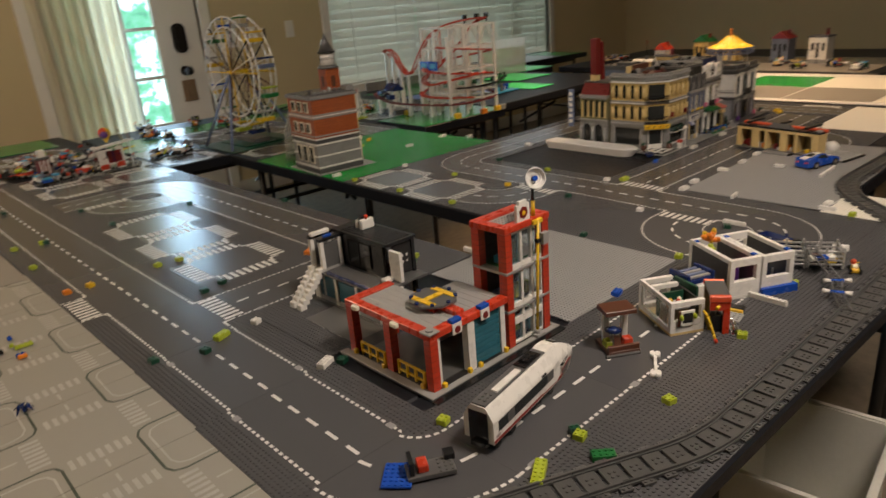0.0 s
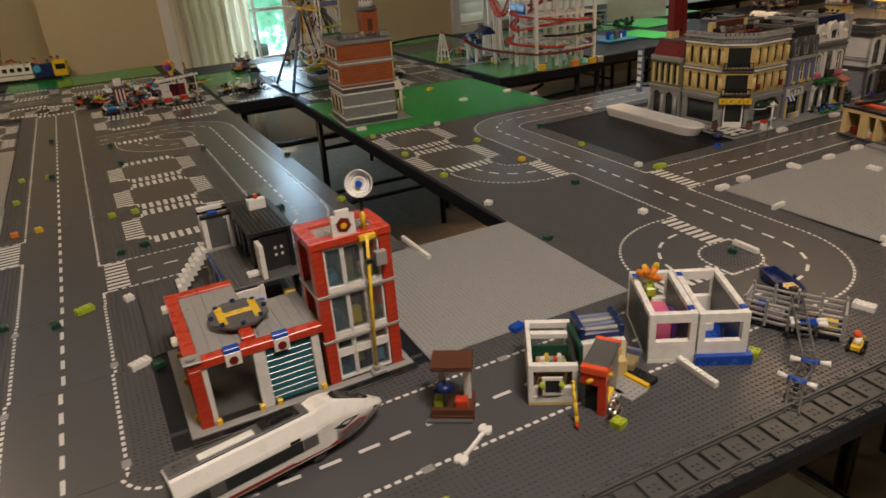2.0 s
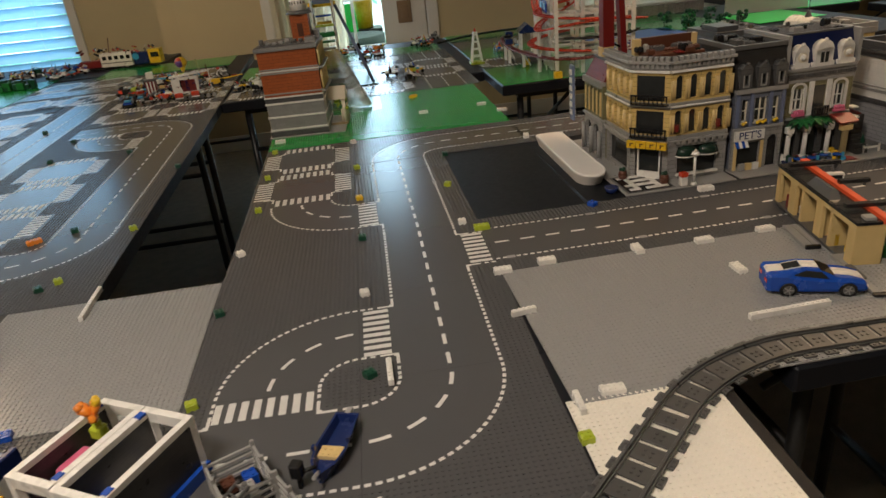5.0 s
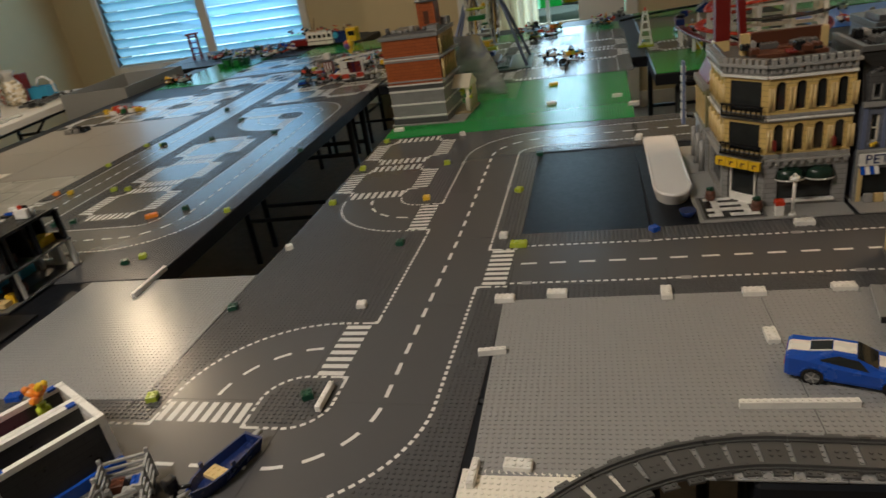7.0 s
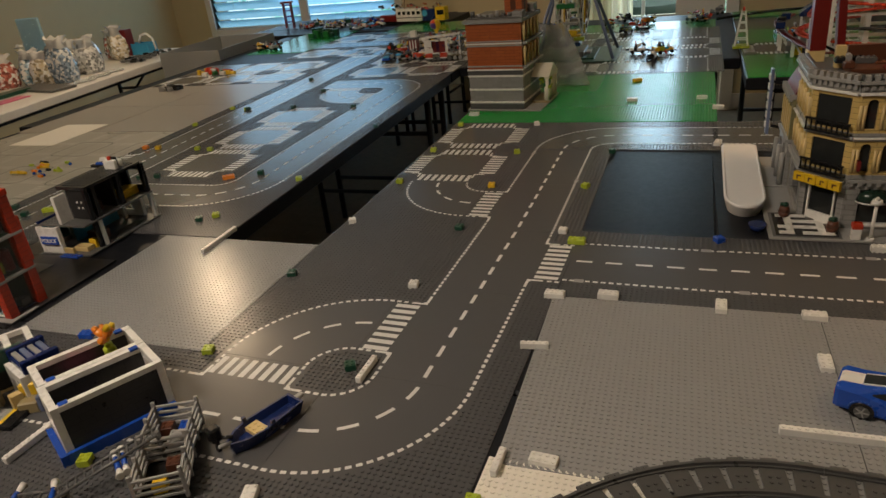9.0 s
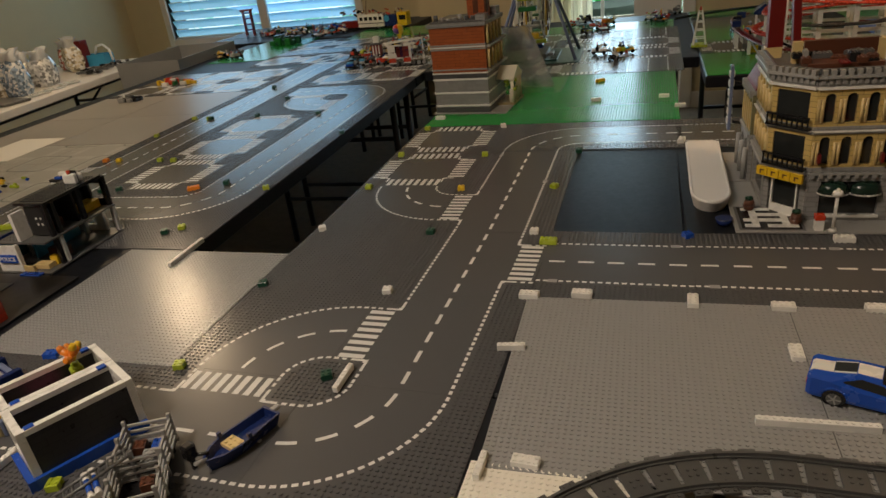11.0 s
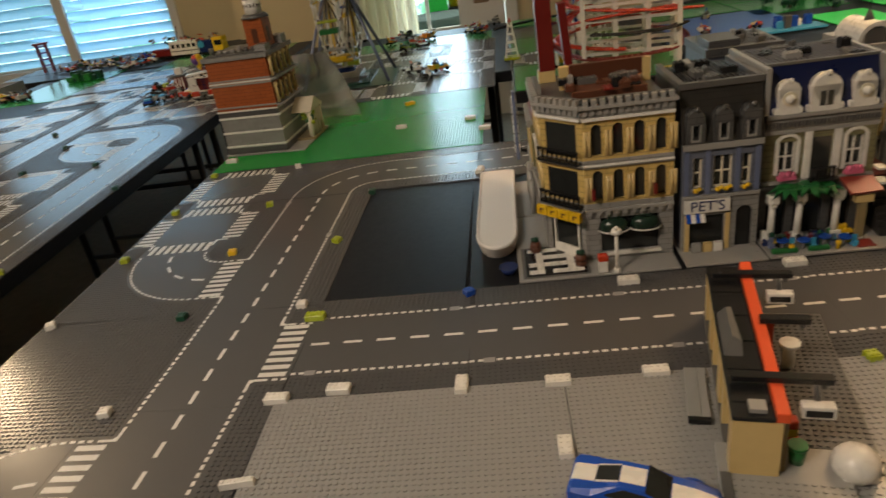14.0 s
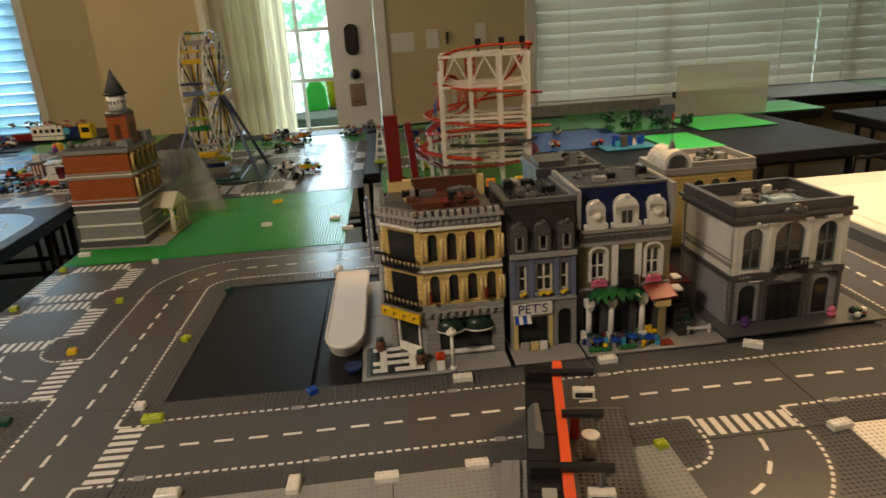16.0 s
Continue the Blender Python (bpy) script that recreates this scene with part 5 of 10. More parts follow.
for sgn in (-1, 1):
    part("side_window", side_patch([(1.6, 3.8), (18.4, 3.8), (18.4, 5.76), (1.6, 5.76)], sgn, 0.12), P["smoke"], tr, "long dark window band")
    part("front_window", side_patch([(18.5, 3.85), (20.9, 3.85), (20.9, 5.7), (18.5, 5.7)], sgn, 0.12), P["dark_grey"], tr, "smoky grey side pane")
    part("door", side_patch([(4.4, 3.8), (6.6, 3.8), (6.6, 5.76), (4.4, 5.76)], sgn, 0.15), P["dark_grey"], tr, "dark grey door pane")
    part("stripe", side_patch([(0.1, 2.1), (24.0, 2.1), (25.0, 2.62), (0.1, 2.62)], sgn, 0.1), P["rust_red"], tr, "dull red stripe")
    part("badge", side_patch([(0.8, 2.9), (2.0, 2.9), (2.0, 3.4), (0.8, 3.4)], sgn, 0.1), P["grey"], tr)
    part("vent", side_patch([(16.6, 6.0), (18.2, 6.0), (18.2, 6.3), (16.6, 6.3)], sgn, 0.12), P["black"], tr)
    part("nose_panel", side_patch([(24.8, 2.1), (27.0, 2.2), (29.4, 3.3), (28.2, 3.75), (24.8, 3.2)], sgn), P["dark_grey"], tr, "dark grey nose panel")
    part("nose_stripe", side_patch([(24.8, 3.2), (28.2, 3.75), (29.4, 3.3), (29.9, 3.6), (28.4, 4.15), (26.4, 4.0), (24.8, 3.5)], sgn), P["rust_red"], tr, "curved red stripe")
    part("cab_window", side_patch([(23.6, 4.9), (25.3, 4.15), (28.4, 4.9), (26.0, 5.35)], sgn), P["smoke"], tr, "black triangular cab window")
    part("headlight", side_patch([(31.4, 3.9), (32.4, 3.7), (32.4, 3.95), (31.6, 4.25)], sgn), P["black"], tr)
ws = Shape()
prof = [(25.0, 8.67, 0.7), (26.0, 8.42, 1.3), (28.0, 7.42, 1.2), (30.0, 6.22, 0.95), (31.4, 5.36, 0.4)]
V = [(x, sg_ * w, z + dz) for x, z, w in prof for dz in (0.06, -0.2) for sg_ in (-1, 1)]
ws._put(V, [(4 * i, 4 * i + 4, 4 * i + 5, 4 * i + 1) for i in range(4)] + [(4 * i, 4 * i + 2, 4 * i + 6, 4 * i + 4) for i in range(4)] + [(4 * i + 1, 4 * i + 5, 4 * i + 7, 4 * i + 3) for i in range(4)])
part("windscreen", ws, P["smoke"], tr)
part("rear_door", Shape().box(-0.15, -1.9, 1.9, 0.0, 1.9, 7.6), P["black"], tr)
part("coupling", Shape().box(-0.9, -1.2, 1.2, 0.2, 1.2, 2.0), P["black"], tr)
part("roof_strip", Shape().box(0.2, -1.42, 8.6, 20.8, 1.42, 8.95, 0.06).grid_studs(1, -1, 4, 1, 8.95), P["dark_grey"], tr)
part("roof_strip", Shape().box(4.5, -1.1, 8.95, 12.5, 0.2, 9.3, 0.06), P["white"], tr)
part("roof_gear", Shape().box(13.6, -1.3, 8.95, 19.5, 1.3, 9.2, 0.08).box(15, -0.9, 9.2, 18.5, 0.9, 9.6).grid_studs(15, -1, 18, 1, 9.6), P["black"], tr, "black rooftop gear")
for bx in (4.5, 18.5):
    bo = part("bogie", Shape().box(bx - 4, -2.3, 0.9, bx + 4, 2.3, 1.9, 0.1), P["black"], tr)
    for wx in (-2.4, 2.4):
        for sgn in (-1, 1):
            part("wheel", Shape().tube((bx + wx, sgn * 1.6, 1.05), (bx + wx, sgn * 2.5, 1.05), 1.05, 14), P["black"], bo)

# snack booth
bt = thing("snack_booth", spot(-112.8, -48.6, 0, -31), "small brown-roofed toy snack booth", "toy booth")
part("base", Shape().box(-3.5, -3.5, 0, 3.5, 3.5, 0.8, 0.06).grid_studs(-3.5, -3.5, 3.5, -1.5, 0.8), P["brown"], bt)
part("counter", Shape().box(-3.4, -3.4, 0.8, 3.4, -2.6, 2.0, 0.05), P["brown"], bt)
part("post", Shape().box(1.6, 1.2, 0.8, 2.8, 2.4, 8.2), P["white"], bt)
part("post", Shape().box(-2.6, 1.4, 0.8, -1.4, 2.4, 8.2), P["white"], bt)
part("canopy", Shape().box(-3.4, -1.8, 8.2, 3.4, 3.2, 9.2, 0.08), P["brown"], bt, "brown tiled roof")
part("parasol", Shape().cyl(-1.4, -0.8, 4.6, 5.3, 1.9, 0.5, 14), P["dark_blue"], bt)
part("parasol_pole", Shape().cyl(-1.4, -0.8, 0.8, 4.8, 0.2, n=8), P["grey"], bt)
part("till", Shape().box(0.4, -2.4, 0.8, 2.4, -0.6, 2.9, 0.1), P["red"], bt)
part("crate", Shape().box(-3.2, -1.6, 0.8, -1.8, 0.6, 2.2, 0.1).ball(-2.5, -0.6, 2.4, 0.6, 8), P["lime"], bt)
part("step", Shape().box(-4.2, -4.4, 0, 3.2, -3.6, 0.4), P["dark_grey"], bt)


def frame_room(name, m, w, d, h, label, wall="white", side="black", floor_c="blue", trim="blue"):
    """An open-topped doll's-house room: white frame front and back, dark side walls."""
    t = thing(name, m, label, "toy house", "opened toy house rooms")
    part("floor", Shape().box(0, 0, 0, w, d, 0.8, 0.05).grid_studs(1, 1, w - 1, d - 1, 0.8), P[floor_c], t)
    for y0 in (0.0, d - 1.2):
        s = Shape().box(0, y0, 0.8, w, y0 + 1.2, 4.4, 0.05)
        for x0 in (0, w - 1.2):
            s.box(x0, y0, 4.4, x0 + 1.2, y0 + 1.2, h - 1.8, 0.05)
        s.box(0, y0, h - 1.8, w, y0 + 1.2, h, 0.06)
        part("front_frame" if y0 == 0 else "rear_frame", s, P[wall], t, "white framed wall opening")
    for x0 in (0.0, w - 1.0):
        part("side_wall", Shape().box(x0, 1.2, 0.8, x0 + 1.0, d - 1.2, h - 1.0), P["brick_black" if side == "black" else "brick_white"], t, "dark side wall")
        part("top_plate", Shape().box(x0 - 0.05, 1.2, h - 1.0, x0 + 1.05, d - 1.2, h, 0.05), P[wall], t)
    for x0, y0 in ((w - 1.2, 1.4), (0.1, d - 2.8)):
        part("corner_clip", Shape().box(x0, y0, h - 0.3, x0 + 1.1, y0 + 1.4, h + 0.15, 0.05), P[trim], t)
    return t


HB = spot(-77.6, -55.4, 0, -28)
r1 = frame_room("toy_house_room", HB, 8.2, 17, 10.0, "white framed toy house room with dark side walls and pink bed", floor_c="white")
r2 = frame_room("toy_house_room", HB @ Matrix.Translation((U * 8.4, -U * 0.3, 0)), 8.6, 17.3, 10.0, "white framed toy house room with a blue base")
part("blue_plinth", Shape().box(-0.4, -1.1, 0, 9.4, -0.05, 2.0, 0.05).box(8.65, -0.05, 0, 9.4, 17.2, 2.0, 0.05), P["blue"], r2, "blue brick plinth")
part("pink_bed", Shape().box(1.6, 5.0, 0.8, 5.4, 10.5, 7.0, 0.5), P["pink"], r1)
part("purple_cushion", Shape().box(5.4, 5.4, 0.8, 6.6, 9.4, 6.4, 0.3), P["purple"], r1)
for k, (x, y, c) in enumerate(((2.4, 13.4, "cream"), (5.2, 13.8, "cream"))):
    part("cabinet", brick_shape(2, 2, 3.6), P[c], r1).location = (U * x, U * y, U * 0.8)
part("bath", Shape().box(2.2, 9, 0.8, 6.0, 15, 2.6, 0.2), P["white"], r2)
part("mast", Shape().cyl(5.4, 3.2, 0.8, 5.0, 0.25, n=8), P["grey"], r2)
# orange flower standing in the room
flw = thing("brick_flower", HB @ Matrix.Translation((U * 2.6, U * 13.0, U * 0.8)), "orange brick-built flower with a lime stem", "toy flower")
part("stem", Shape().tube((0, 0, 0), (0.4, -0.6, 9.0), 0.7, 8), P["lime"], flw)
part("leaf", Shape().box(-0.6, -1.6, 6.2, 1.4, 0.4, 8.2, 0.3), P["lime"], flw)
for k, (dx, dy, dz) in enumerate(((-2.6, 0.3, 1.6), (-1.0, 2.0, 2.0), (-1.4, -1.2, 2.4), (1.2, 0.6, 3.0), (1.6, -1.4, 0.8))):
    pt_ = part("petal", Shape().tube((0.4, -0.6, 9.8), (0.4 + 0.7 * dx, -0.6 + 0.7 * dy, 9.8 + 0.7 * dz), 0.4, 7, 0.75), P["orange"], flw)
    part("petal_tip", Shape().tube((0.4 + 0.7 * dx, -0.6 + 0.7 * dy, 9.8 + 0.7 * dz), (0.4 + dx, -0.6 + dy, 9.8 + dz), 0.75, 7, 0.4), P["yellow" if k % 2 else "orange"], pt_)
part("flower_heart", Shape().ball(0.4, -0.6, 9.9, 0.7, 10), P["yellow"], flw)

HA = spot(-102.0, -54.6, 0, -30)
ra = thing("toy_house_room", HA, "white framed toy kitchen room lying open", "toy house", "opened toy house rooms")
ra.scale = (0.72, 1.0, 1.0)
part("floor", Shape().box(0, 0, 0, 11, 14.5, 0.6, 0.05), P["tan"], ra)
for x0, y0, x1, y1 in ((0, 0, 11, 1.1), (0, 13.4, 11, 14.5)):
    s = Shape().box(x0, y0, 0.6, x1, y1, 1.8)
    for xx in (0, 9.9):
        s.box(xx, y0, 1.8, xx + 1.1, y1, 6.6)
    s.box(x0, y0, 6.6, x1, y1, 7.8, 0.06)
    part("frame", s, P["white"], ra)
s = Shape()
for y0, y1, z0, z1 in ((1.1, 13.4, 0.6, 1.6), (1.1, 13.4, 6.8, 7.8)):
    s.box(0, y0, z0, 1.0, y1, z1)
part("side_frame", s, P["white"], ra)
part("side_pane", Shape().box(0.4, 1.1, 1.6, 0.6, 13.4, 6.8), P["clear"], ra)
part("back_wall", Shape().box(10.2, 1.1, 0.6, 11, 13.4, 7.0), P["brick_black"], ra)
part("inner_wall", Shape().box(1.2, 7.4, 0.6, 10, 8.0, 6.8), P["dark_green"], ra)
part("counter", Shape().box(2.0, 4.4, 0.6, 9.4, 7.2, 4.4, 0.1), P["dark_tan"], ra)
part("worktop", Shape().box(2.2, 3.2, 4.4, 9.0, 7.4, 4.8, 0.05), P["grey"], ra)
for k in range(7):
    part("utensil", brick_shape(1, 1, 1.0), P[("orange", "white", "yellow", "green", "red", "cream", "lime")[k]], ra).location = (U * (2.6 + k), U * (4.2 + (k % 3)), U * 4.8)
part("lower_wall", Shape().box(1.1, 0.1, 1.8, 9.9, 1.0, 3.4, 0.05), P["white"], ra)
part("top_beam", Shape().box(1.1, 9.6, 6.8, 9.9, 10.8, 7.8, 0.06), P["white"], ra)
part("window_box", Shape().box(3.0, -0.4, 2.2, 7.6, 0.0, 5.8, 0.1), P["white"], ra)
part("window_pane", Shape().box(3.7, -0.44, 2.9, 6.9, -0.38, 5.2), P["smoke"], ra)
part("shutter", Shape().box(2.2, -0.5, 2.2, 3.0, -0.05, 5.8, 0.08), P["brown"], ra)
for x in (3.0, 7.4):
    part("flower_pot", Shape().ball(x, -0.6, 4.4, 0.7, 8), P["lime"], ra)
# striped sofa roof module
rb = thing("toy_bed_module", spot(-89.6, -51.9, 0, -20), "white toy room module with a dark blue striped bed", "toy house", "opened toy house rooms")
part("module_base", Shape().box(0, 0, 0, 8.0, 7.4, 6.2, 0.08), P["white"], rb)
part("bed", Shape().box(0.1, 1.0, 6.2, 7.9, 7.2, 7.6, 0.3), P["dark_blue"], rb)
for k in range(4):
    part("stripe", Shape().box(0.5, 1.5 + 1.4 * k, 7.6, 7.5, 2.4 + 1.4 * k, 8.1, 0.1), P["sand_blue" if k % 2 else "grey"], rb)
for x in (0, 7.0):
    part("bed_end", Shape().box(x, 0.9, 6.2, x + 1.0, 7.4, 8.8, 0.2), P["dark_blue"], rb)
part("green_wall", Shape().box(-1.4, -3.6, 4.6, -0.7, 4.0, 8.4, 0.05), P["dark_green"], rb)
part("tan_stool", Shape().box(6.0, -2.4, 0, 7.6, -0.4, 3.4, 0.1), P["tan"], rb)
# red fireplace under a grey mantel
fp = thing("toy_chimney", spot(-95.6, -60.2, 0, 37), "orange-red toy fireplace with a dark grey mantel", "toy building piece")
part("chimney", Shape().box(0, -3.9, 0, 1.7, -2.6, 7.6, 0.06), P["red"], fp)
part("chimney_side", Shape().box(0, -2.6, 5.6, 0.8, 0.2, 7.6, 0.05), P["red"], fp)
part("chimney_arch", Shape().box(1.7, -3.8, 5.6, 4.0, -2.7, 7.6, 0.06), P["neon"], fp)
part("firebox", Shape().box(0.8, -2.6, 0.3, 3.2, -0.4, 4.0), P["black"], fp)
part("mantel", Shape().box(1.0, -3.9, 8.2, 8.6, 0.2, 8.9, 0.08), P["dark_grey"], fp, "dark grey tiled top")
part("mantel_end", Shape().box(-0.2, -4.0, 7.6, 1.0, 0.3, 9.0, 0.15), P["neon"], fp)
part("mantel_end", Shape().box(8.6, -4.0, 7.8, 9.5, 0.3, 9.0, 0.15), P["neon"], fp)
part("leg", Shape().box(7.6, -1.2, 0, 8.8, 0.2, 8.2, 0.05), P["dark_tan"], fp)
part("leg", Shape().box(7.6, -3.8, 0, 8.8, -2.6, 8.2, 0.05), P["grey"], fp)
part("yellow_base", Shape().box(2.0, -3.6, 0, 7.4, 0, 0.7, 0.05), P["yellow"], fp)
part("pistol_bar", Shape().path([(-0.6, -1.0, 6.4), (1.6, -2.8, 6.8), (2.6, -4.2, 6.6)], 0.35, 8), P["yellow"], fp)
part("grill", Shape().box(-1.0, -6.4, 0, 3.6, -4.4, 0.5, 0.05).tube((-0.6, -5.4, 1.1), (3.2, -5.4, 1.1), 0.5), P["chrome"], fp)
for k in range(4):
    part("grill_bar", Shape().tube((-0.7 + 1.2 * k, -5.9, 0.4), (-0.7 + 1.2 * k, -4.6, 2.6), 0.22), P["chrome"], fp)
hs = thing("toy_hose", spot(-96.8, -59.4, 0, 0), "yellow toy fire hose with a red nozzle", "toy hose")
part("hose", Shape().path([(0.4, 0.4, 5.4), (0.0, -0.2, 5.4), (-0.5, -1.0, 4.8), (-0.9, -2.0, 3.4), (-1.3, -3.0, 1.6), (-1.7, -3.6, 0.8)], 0.3, 8), P["yellow"], hs)
part("nozzle", Shape().tube((-1.7, -3.6, 0.8), (-2.0, -4.2, 0.3), 0.42, 8, 0.3), P["red"], hs)
rl = thing("toy_ramp", spot(-88.4, -59.6, 0, 12), "grey and yellow toy ramp plate", "toy building piece")
part("ramp", Shape().box(-2.4, -1.0, 0, 1.6, 2.0, 0.4, 0.05).box(0.6, -3.2, 0, 5.0, 2.6, 0.4, 0.05).grid_studs(1, -3, 5, 2, 0.4), P["grey"], rl)
part("yellow_edge", Shape().box(5.0, -2.8, 0, 5.9, 2.8, 0.9, 0.05), P["yellow"], rl)
part("black_edge", Shape().box(5.9, -2.8, 0, 8.2, 2.8, 1.0, 0.08), P["black"], rl)
fd = thing("toy_furniture", spot(-82.2, -57.0, 0, 30), "small yellow and tan toy armchair", "toy furniture")
part("seat", Shape().box(0, 0, 0, 3.4, 3, 2.2, 0.2), P["dark_tan"], fd)
part("back", Shape().box(0, 2.4, 2.2, 3.4, 3.4, 4.6, 0.2), P["yellow"], fd)
part("arm", Shape().box(3.4, 0, 0, 4.2, 3.2, 3.2, 0.15), P["sand_blue"], fd)


# cages of grey bars with a claw
def cage(m, label, cargo):
    t = thing("toy_cage", m, label, "toy cage", "grey toy cages")
    L, Wd, H = 8.2, 6.8, 5.2
    part("cage_floor", Shape().box(0, 0, 0.6, L, Wd, 1.2, 0.05), P["black"], t)
    for y in (0, Wd):
        for k in range(4):
            part("bar", Shape().box(0, y - 0.2, 1.4 + k * 1.15, L, y + 0.2, 1.85 + k * 1.15, 0.05), P["grey"], t)
        for x in (0.1, L / 2, L - 0.1):
            part("upright", Shape().box(x - 0.25, y - 0.28, 0.6, x + 0.25, y + 0.28, H + 0.9, 0.05), P["grey"], t)
    for x in (0, L):
        for k in range(4):
            part("bar", Shape().box(x - 0.2, 0, 1.4 + k * 1.15, x + 0.2, Wd, 1.85 + k * 1.15, 0.05), P["grey"], t)
    for k, (x, y, c, sz) in enumerate(cargo):
        part("cargo_brick", brick_shape(sz, 2, 1.6), P[c], t).location = (U * x, U * y, U * 1.2)
    for x in (2, L - 2):
        for y in (0.6, Wd - 0.6):
            part("foot", Shape().cyl(x, y, 0, 0.6, 0.6, n=10), P["black"], t)
    return t


cage(spot(-48.6, -61.6, 0, -57), "grey barred toy cage with a yellow crate inside", [(6.2, 3.0, "yellow", 2), (2.4, 4.4, "brown", 2)])
cage(spot(-53.0, -54.0, 0, -63), "grey barred toy cage with a blue crate inside", [(2.4, 5.0, "blue", 2), (5.0, 4.0, "grey", 3), (2.0, 2.0, "brown", 2)])
arm = thing("toy_ladder_crane", spot(-58, -62, 0, 0), "dark grey toy ladder arm with white and blue joints", "toy crane")
for p, q in (((11.5, 2.0, 6.6), (1.3, -9.5, 2.4)), ((1.3, -9.5, 2.4), (-4.4, -11.6, 2.0)), ((-4.4, -11.6, 2.0), (-11.0, -16.0, 0.9))):
    P0, Q0 = Vector(p), Vector(q)
    d = (Q0 - P0).normalized()
    side = Vector((-d.y, d.x, 0)).normalized() * 1.0
    s = Shape().tube(P0 + side, Q0 + side, 0.24, 6).tube(P0 - side, Q0 - side, 0.24, 6)
    kk = int((Q0 - P0).length / 1.3)
    for i in range(kk):
        c = P0 + d * (i + 0.5) * 1.3
        s.tube(c + side, c - side, 0.16, 6)
    part("ladder", s, P["dark_grey"], arm)
for x, y, z, r in ((8.9, -2.6, 4.6, 143), (8.3, -3.4, 4.4, 143), (1.3, -9.5, 2.4, 130), (-4.4, -11.6, 2.0, 110)):
    dx, dy = math.cos(radians(r)) * 2.9, math.sin(radians(r)) * 2.9
    j = part("joint", Shape().tube((x - dx * 0.5, y - dy * 0.5, z), (x + dx * 0.5, y + dy * 0.5, z), 0.42, 10), P["blue"], arm)
    for sg_ in (-1, 1):
        part("joint_end", Shape().tube((x + sg_ * dx * 0.5, y + sg_ * dy * 0.5, z), (x + sg_ * dx * 1.05, y + sg_ * dy * 1.05, z), 0.36, 12, 0.6), P["white"], j)
for x, y, h_ in ((1.3, -9.5, 1.9), (-4.4, -11.6, 1.5), (11.5, 2.0, 6.6), (-11.0, -16.0, 0.8)):
    part("prop", Shape().cyl(x, y, 0, h_, 0.4, n=8), P["dark_grey"], arm)
qb = thing("toy_quad_bike", spot(-43.6, -71.0, 0, 25), "yellow toy quad bike with an orange helmet", "toy vehicle")
qb.scale = (0.85, 0.85, 0.85)
part("chassis", Shape().box(-2, -1, 0.6, 2, 1, 1.6, 0.1), P["yellow"], qb)
part("seat", Shape().box(-1, -0.7, 1.6, 1.2, 0.7, 2.6, 0.2), P["cream"], qb)
for x in (-1.6, 1.6):
    for y in (-1.3, 1.3):
        part("wheel", Shape().tube((x, y - 0.4, 0.8), (x, y + 0.4, 0.8), 0.8, 12), P["black"], qb)
part("helmet", Shape().ball(1.0, 0.4, 3.1, 0.85, 12), P["neon"], qb)
part("handle", Shape().tube((1.2, -1.2, 2.8), (1.2, 1.2, 2.8), 0.2, 6), P["yellow"], qb)

# rowing boat with an outboard motor
boat = thing("toy_boat", spot(-35.8, -49.4, 0, 251.5), "dark blue toy motor boat lying on the street", "toy boat")
hull_o = [(-6.6, 1.9), (-6.6, -1.9), (1.5, -2.5), (4.5, -1.9), (6.6, -0.5), (6.6, 0.5), (4.5, 1.9), (1.5, 2.5)]
hull = Shape()
n = len(hull_o)
lo = [(x * 0.92, y * 0.62, 0.0) for x, y in hull_o]
hi = [(x, y, 2.4) for x, y in hull_o]
inn = [(x * 0.93, y * 0.86, 2.4) for x, y in hull_o]
inl = [(x * 0.88, y * 0.66, 1.1) for x, y in hull_o]
V = lo + hi + inn + inl
F = [tuple(reversed(range(n)))]
for i in range(n):
    j = (i + 1) % n
    F += [(i, j, n + j, n + i), (n + i, n + j, 2 * n + j, 2 * n + i), (2 * n + i, 2 * n + j, 3 * n + j, 3 * n + i)]
F += [tuple(range(3 * n, 4 * n))]
hull._put(V, F)
part("hull", hull, P["dark_blue"], boat)
part("bench", Shape().box(0.3, -1.7, 1.1, 2.6, 1.7, 1.8, 0.05).grid_studs(0.5, -1.5, 2.5, 1.5, 1.8), P["tan"], boat)
part("cleat", Shape().box(-8.0, -0.5, 1.8, -6.4, 0.5, 2.5, 0.15), P["grey"], boat)
part("rail_clip", Shape().box(-0.5, 2.0, 2.4, 0.1, 2.5, 3.2), P["dark_blue"], boat)
part("rail_clip", Shape().box(1.8, -2.5, 2.4, 2.4, -2.0, 3.2), P["dark_blue"], boat)
part("motor", Shape().box(6.2, -3.6, 2.0, 8.0, -1.8, 4.6, 0.3).box(6.8, -2.9, 0.0, 7.4, -2.3, 2.0).tube((6.8, -2.2, 2.6), (5.4, -0.6, 2.5), 0.3, 8), P["black"], boat, "black outboard motor")
part("bow_post", Shape().tube((6.2, 0, 2.2), (8.2, 0.2, 3.0), 0.3, 8), P["grey"], boat)
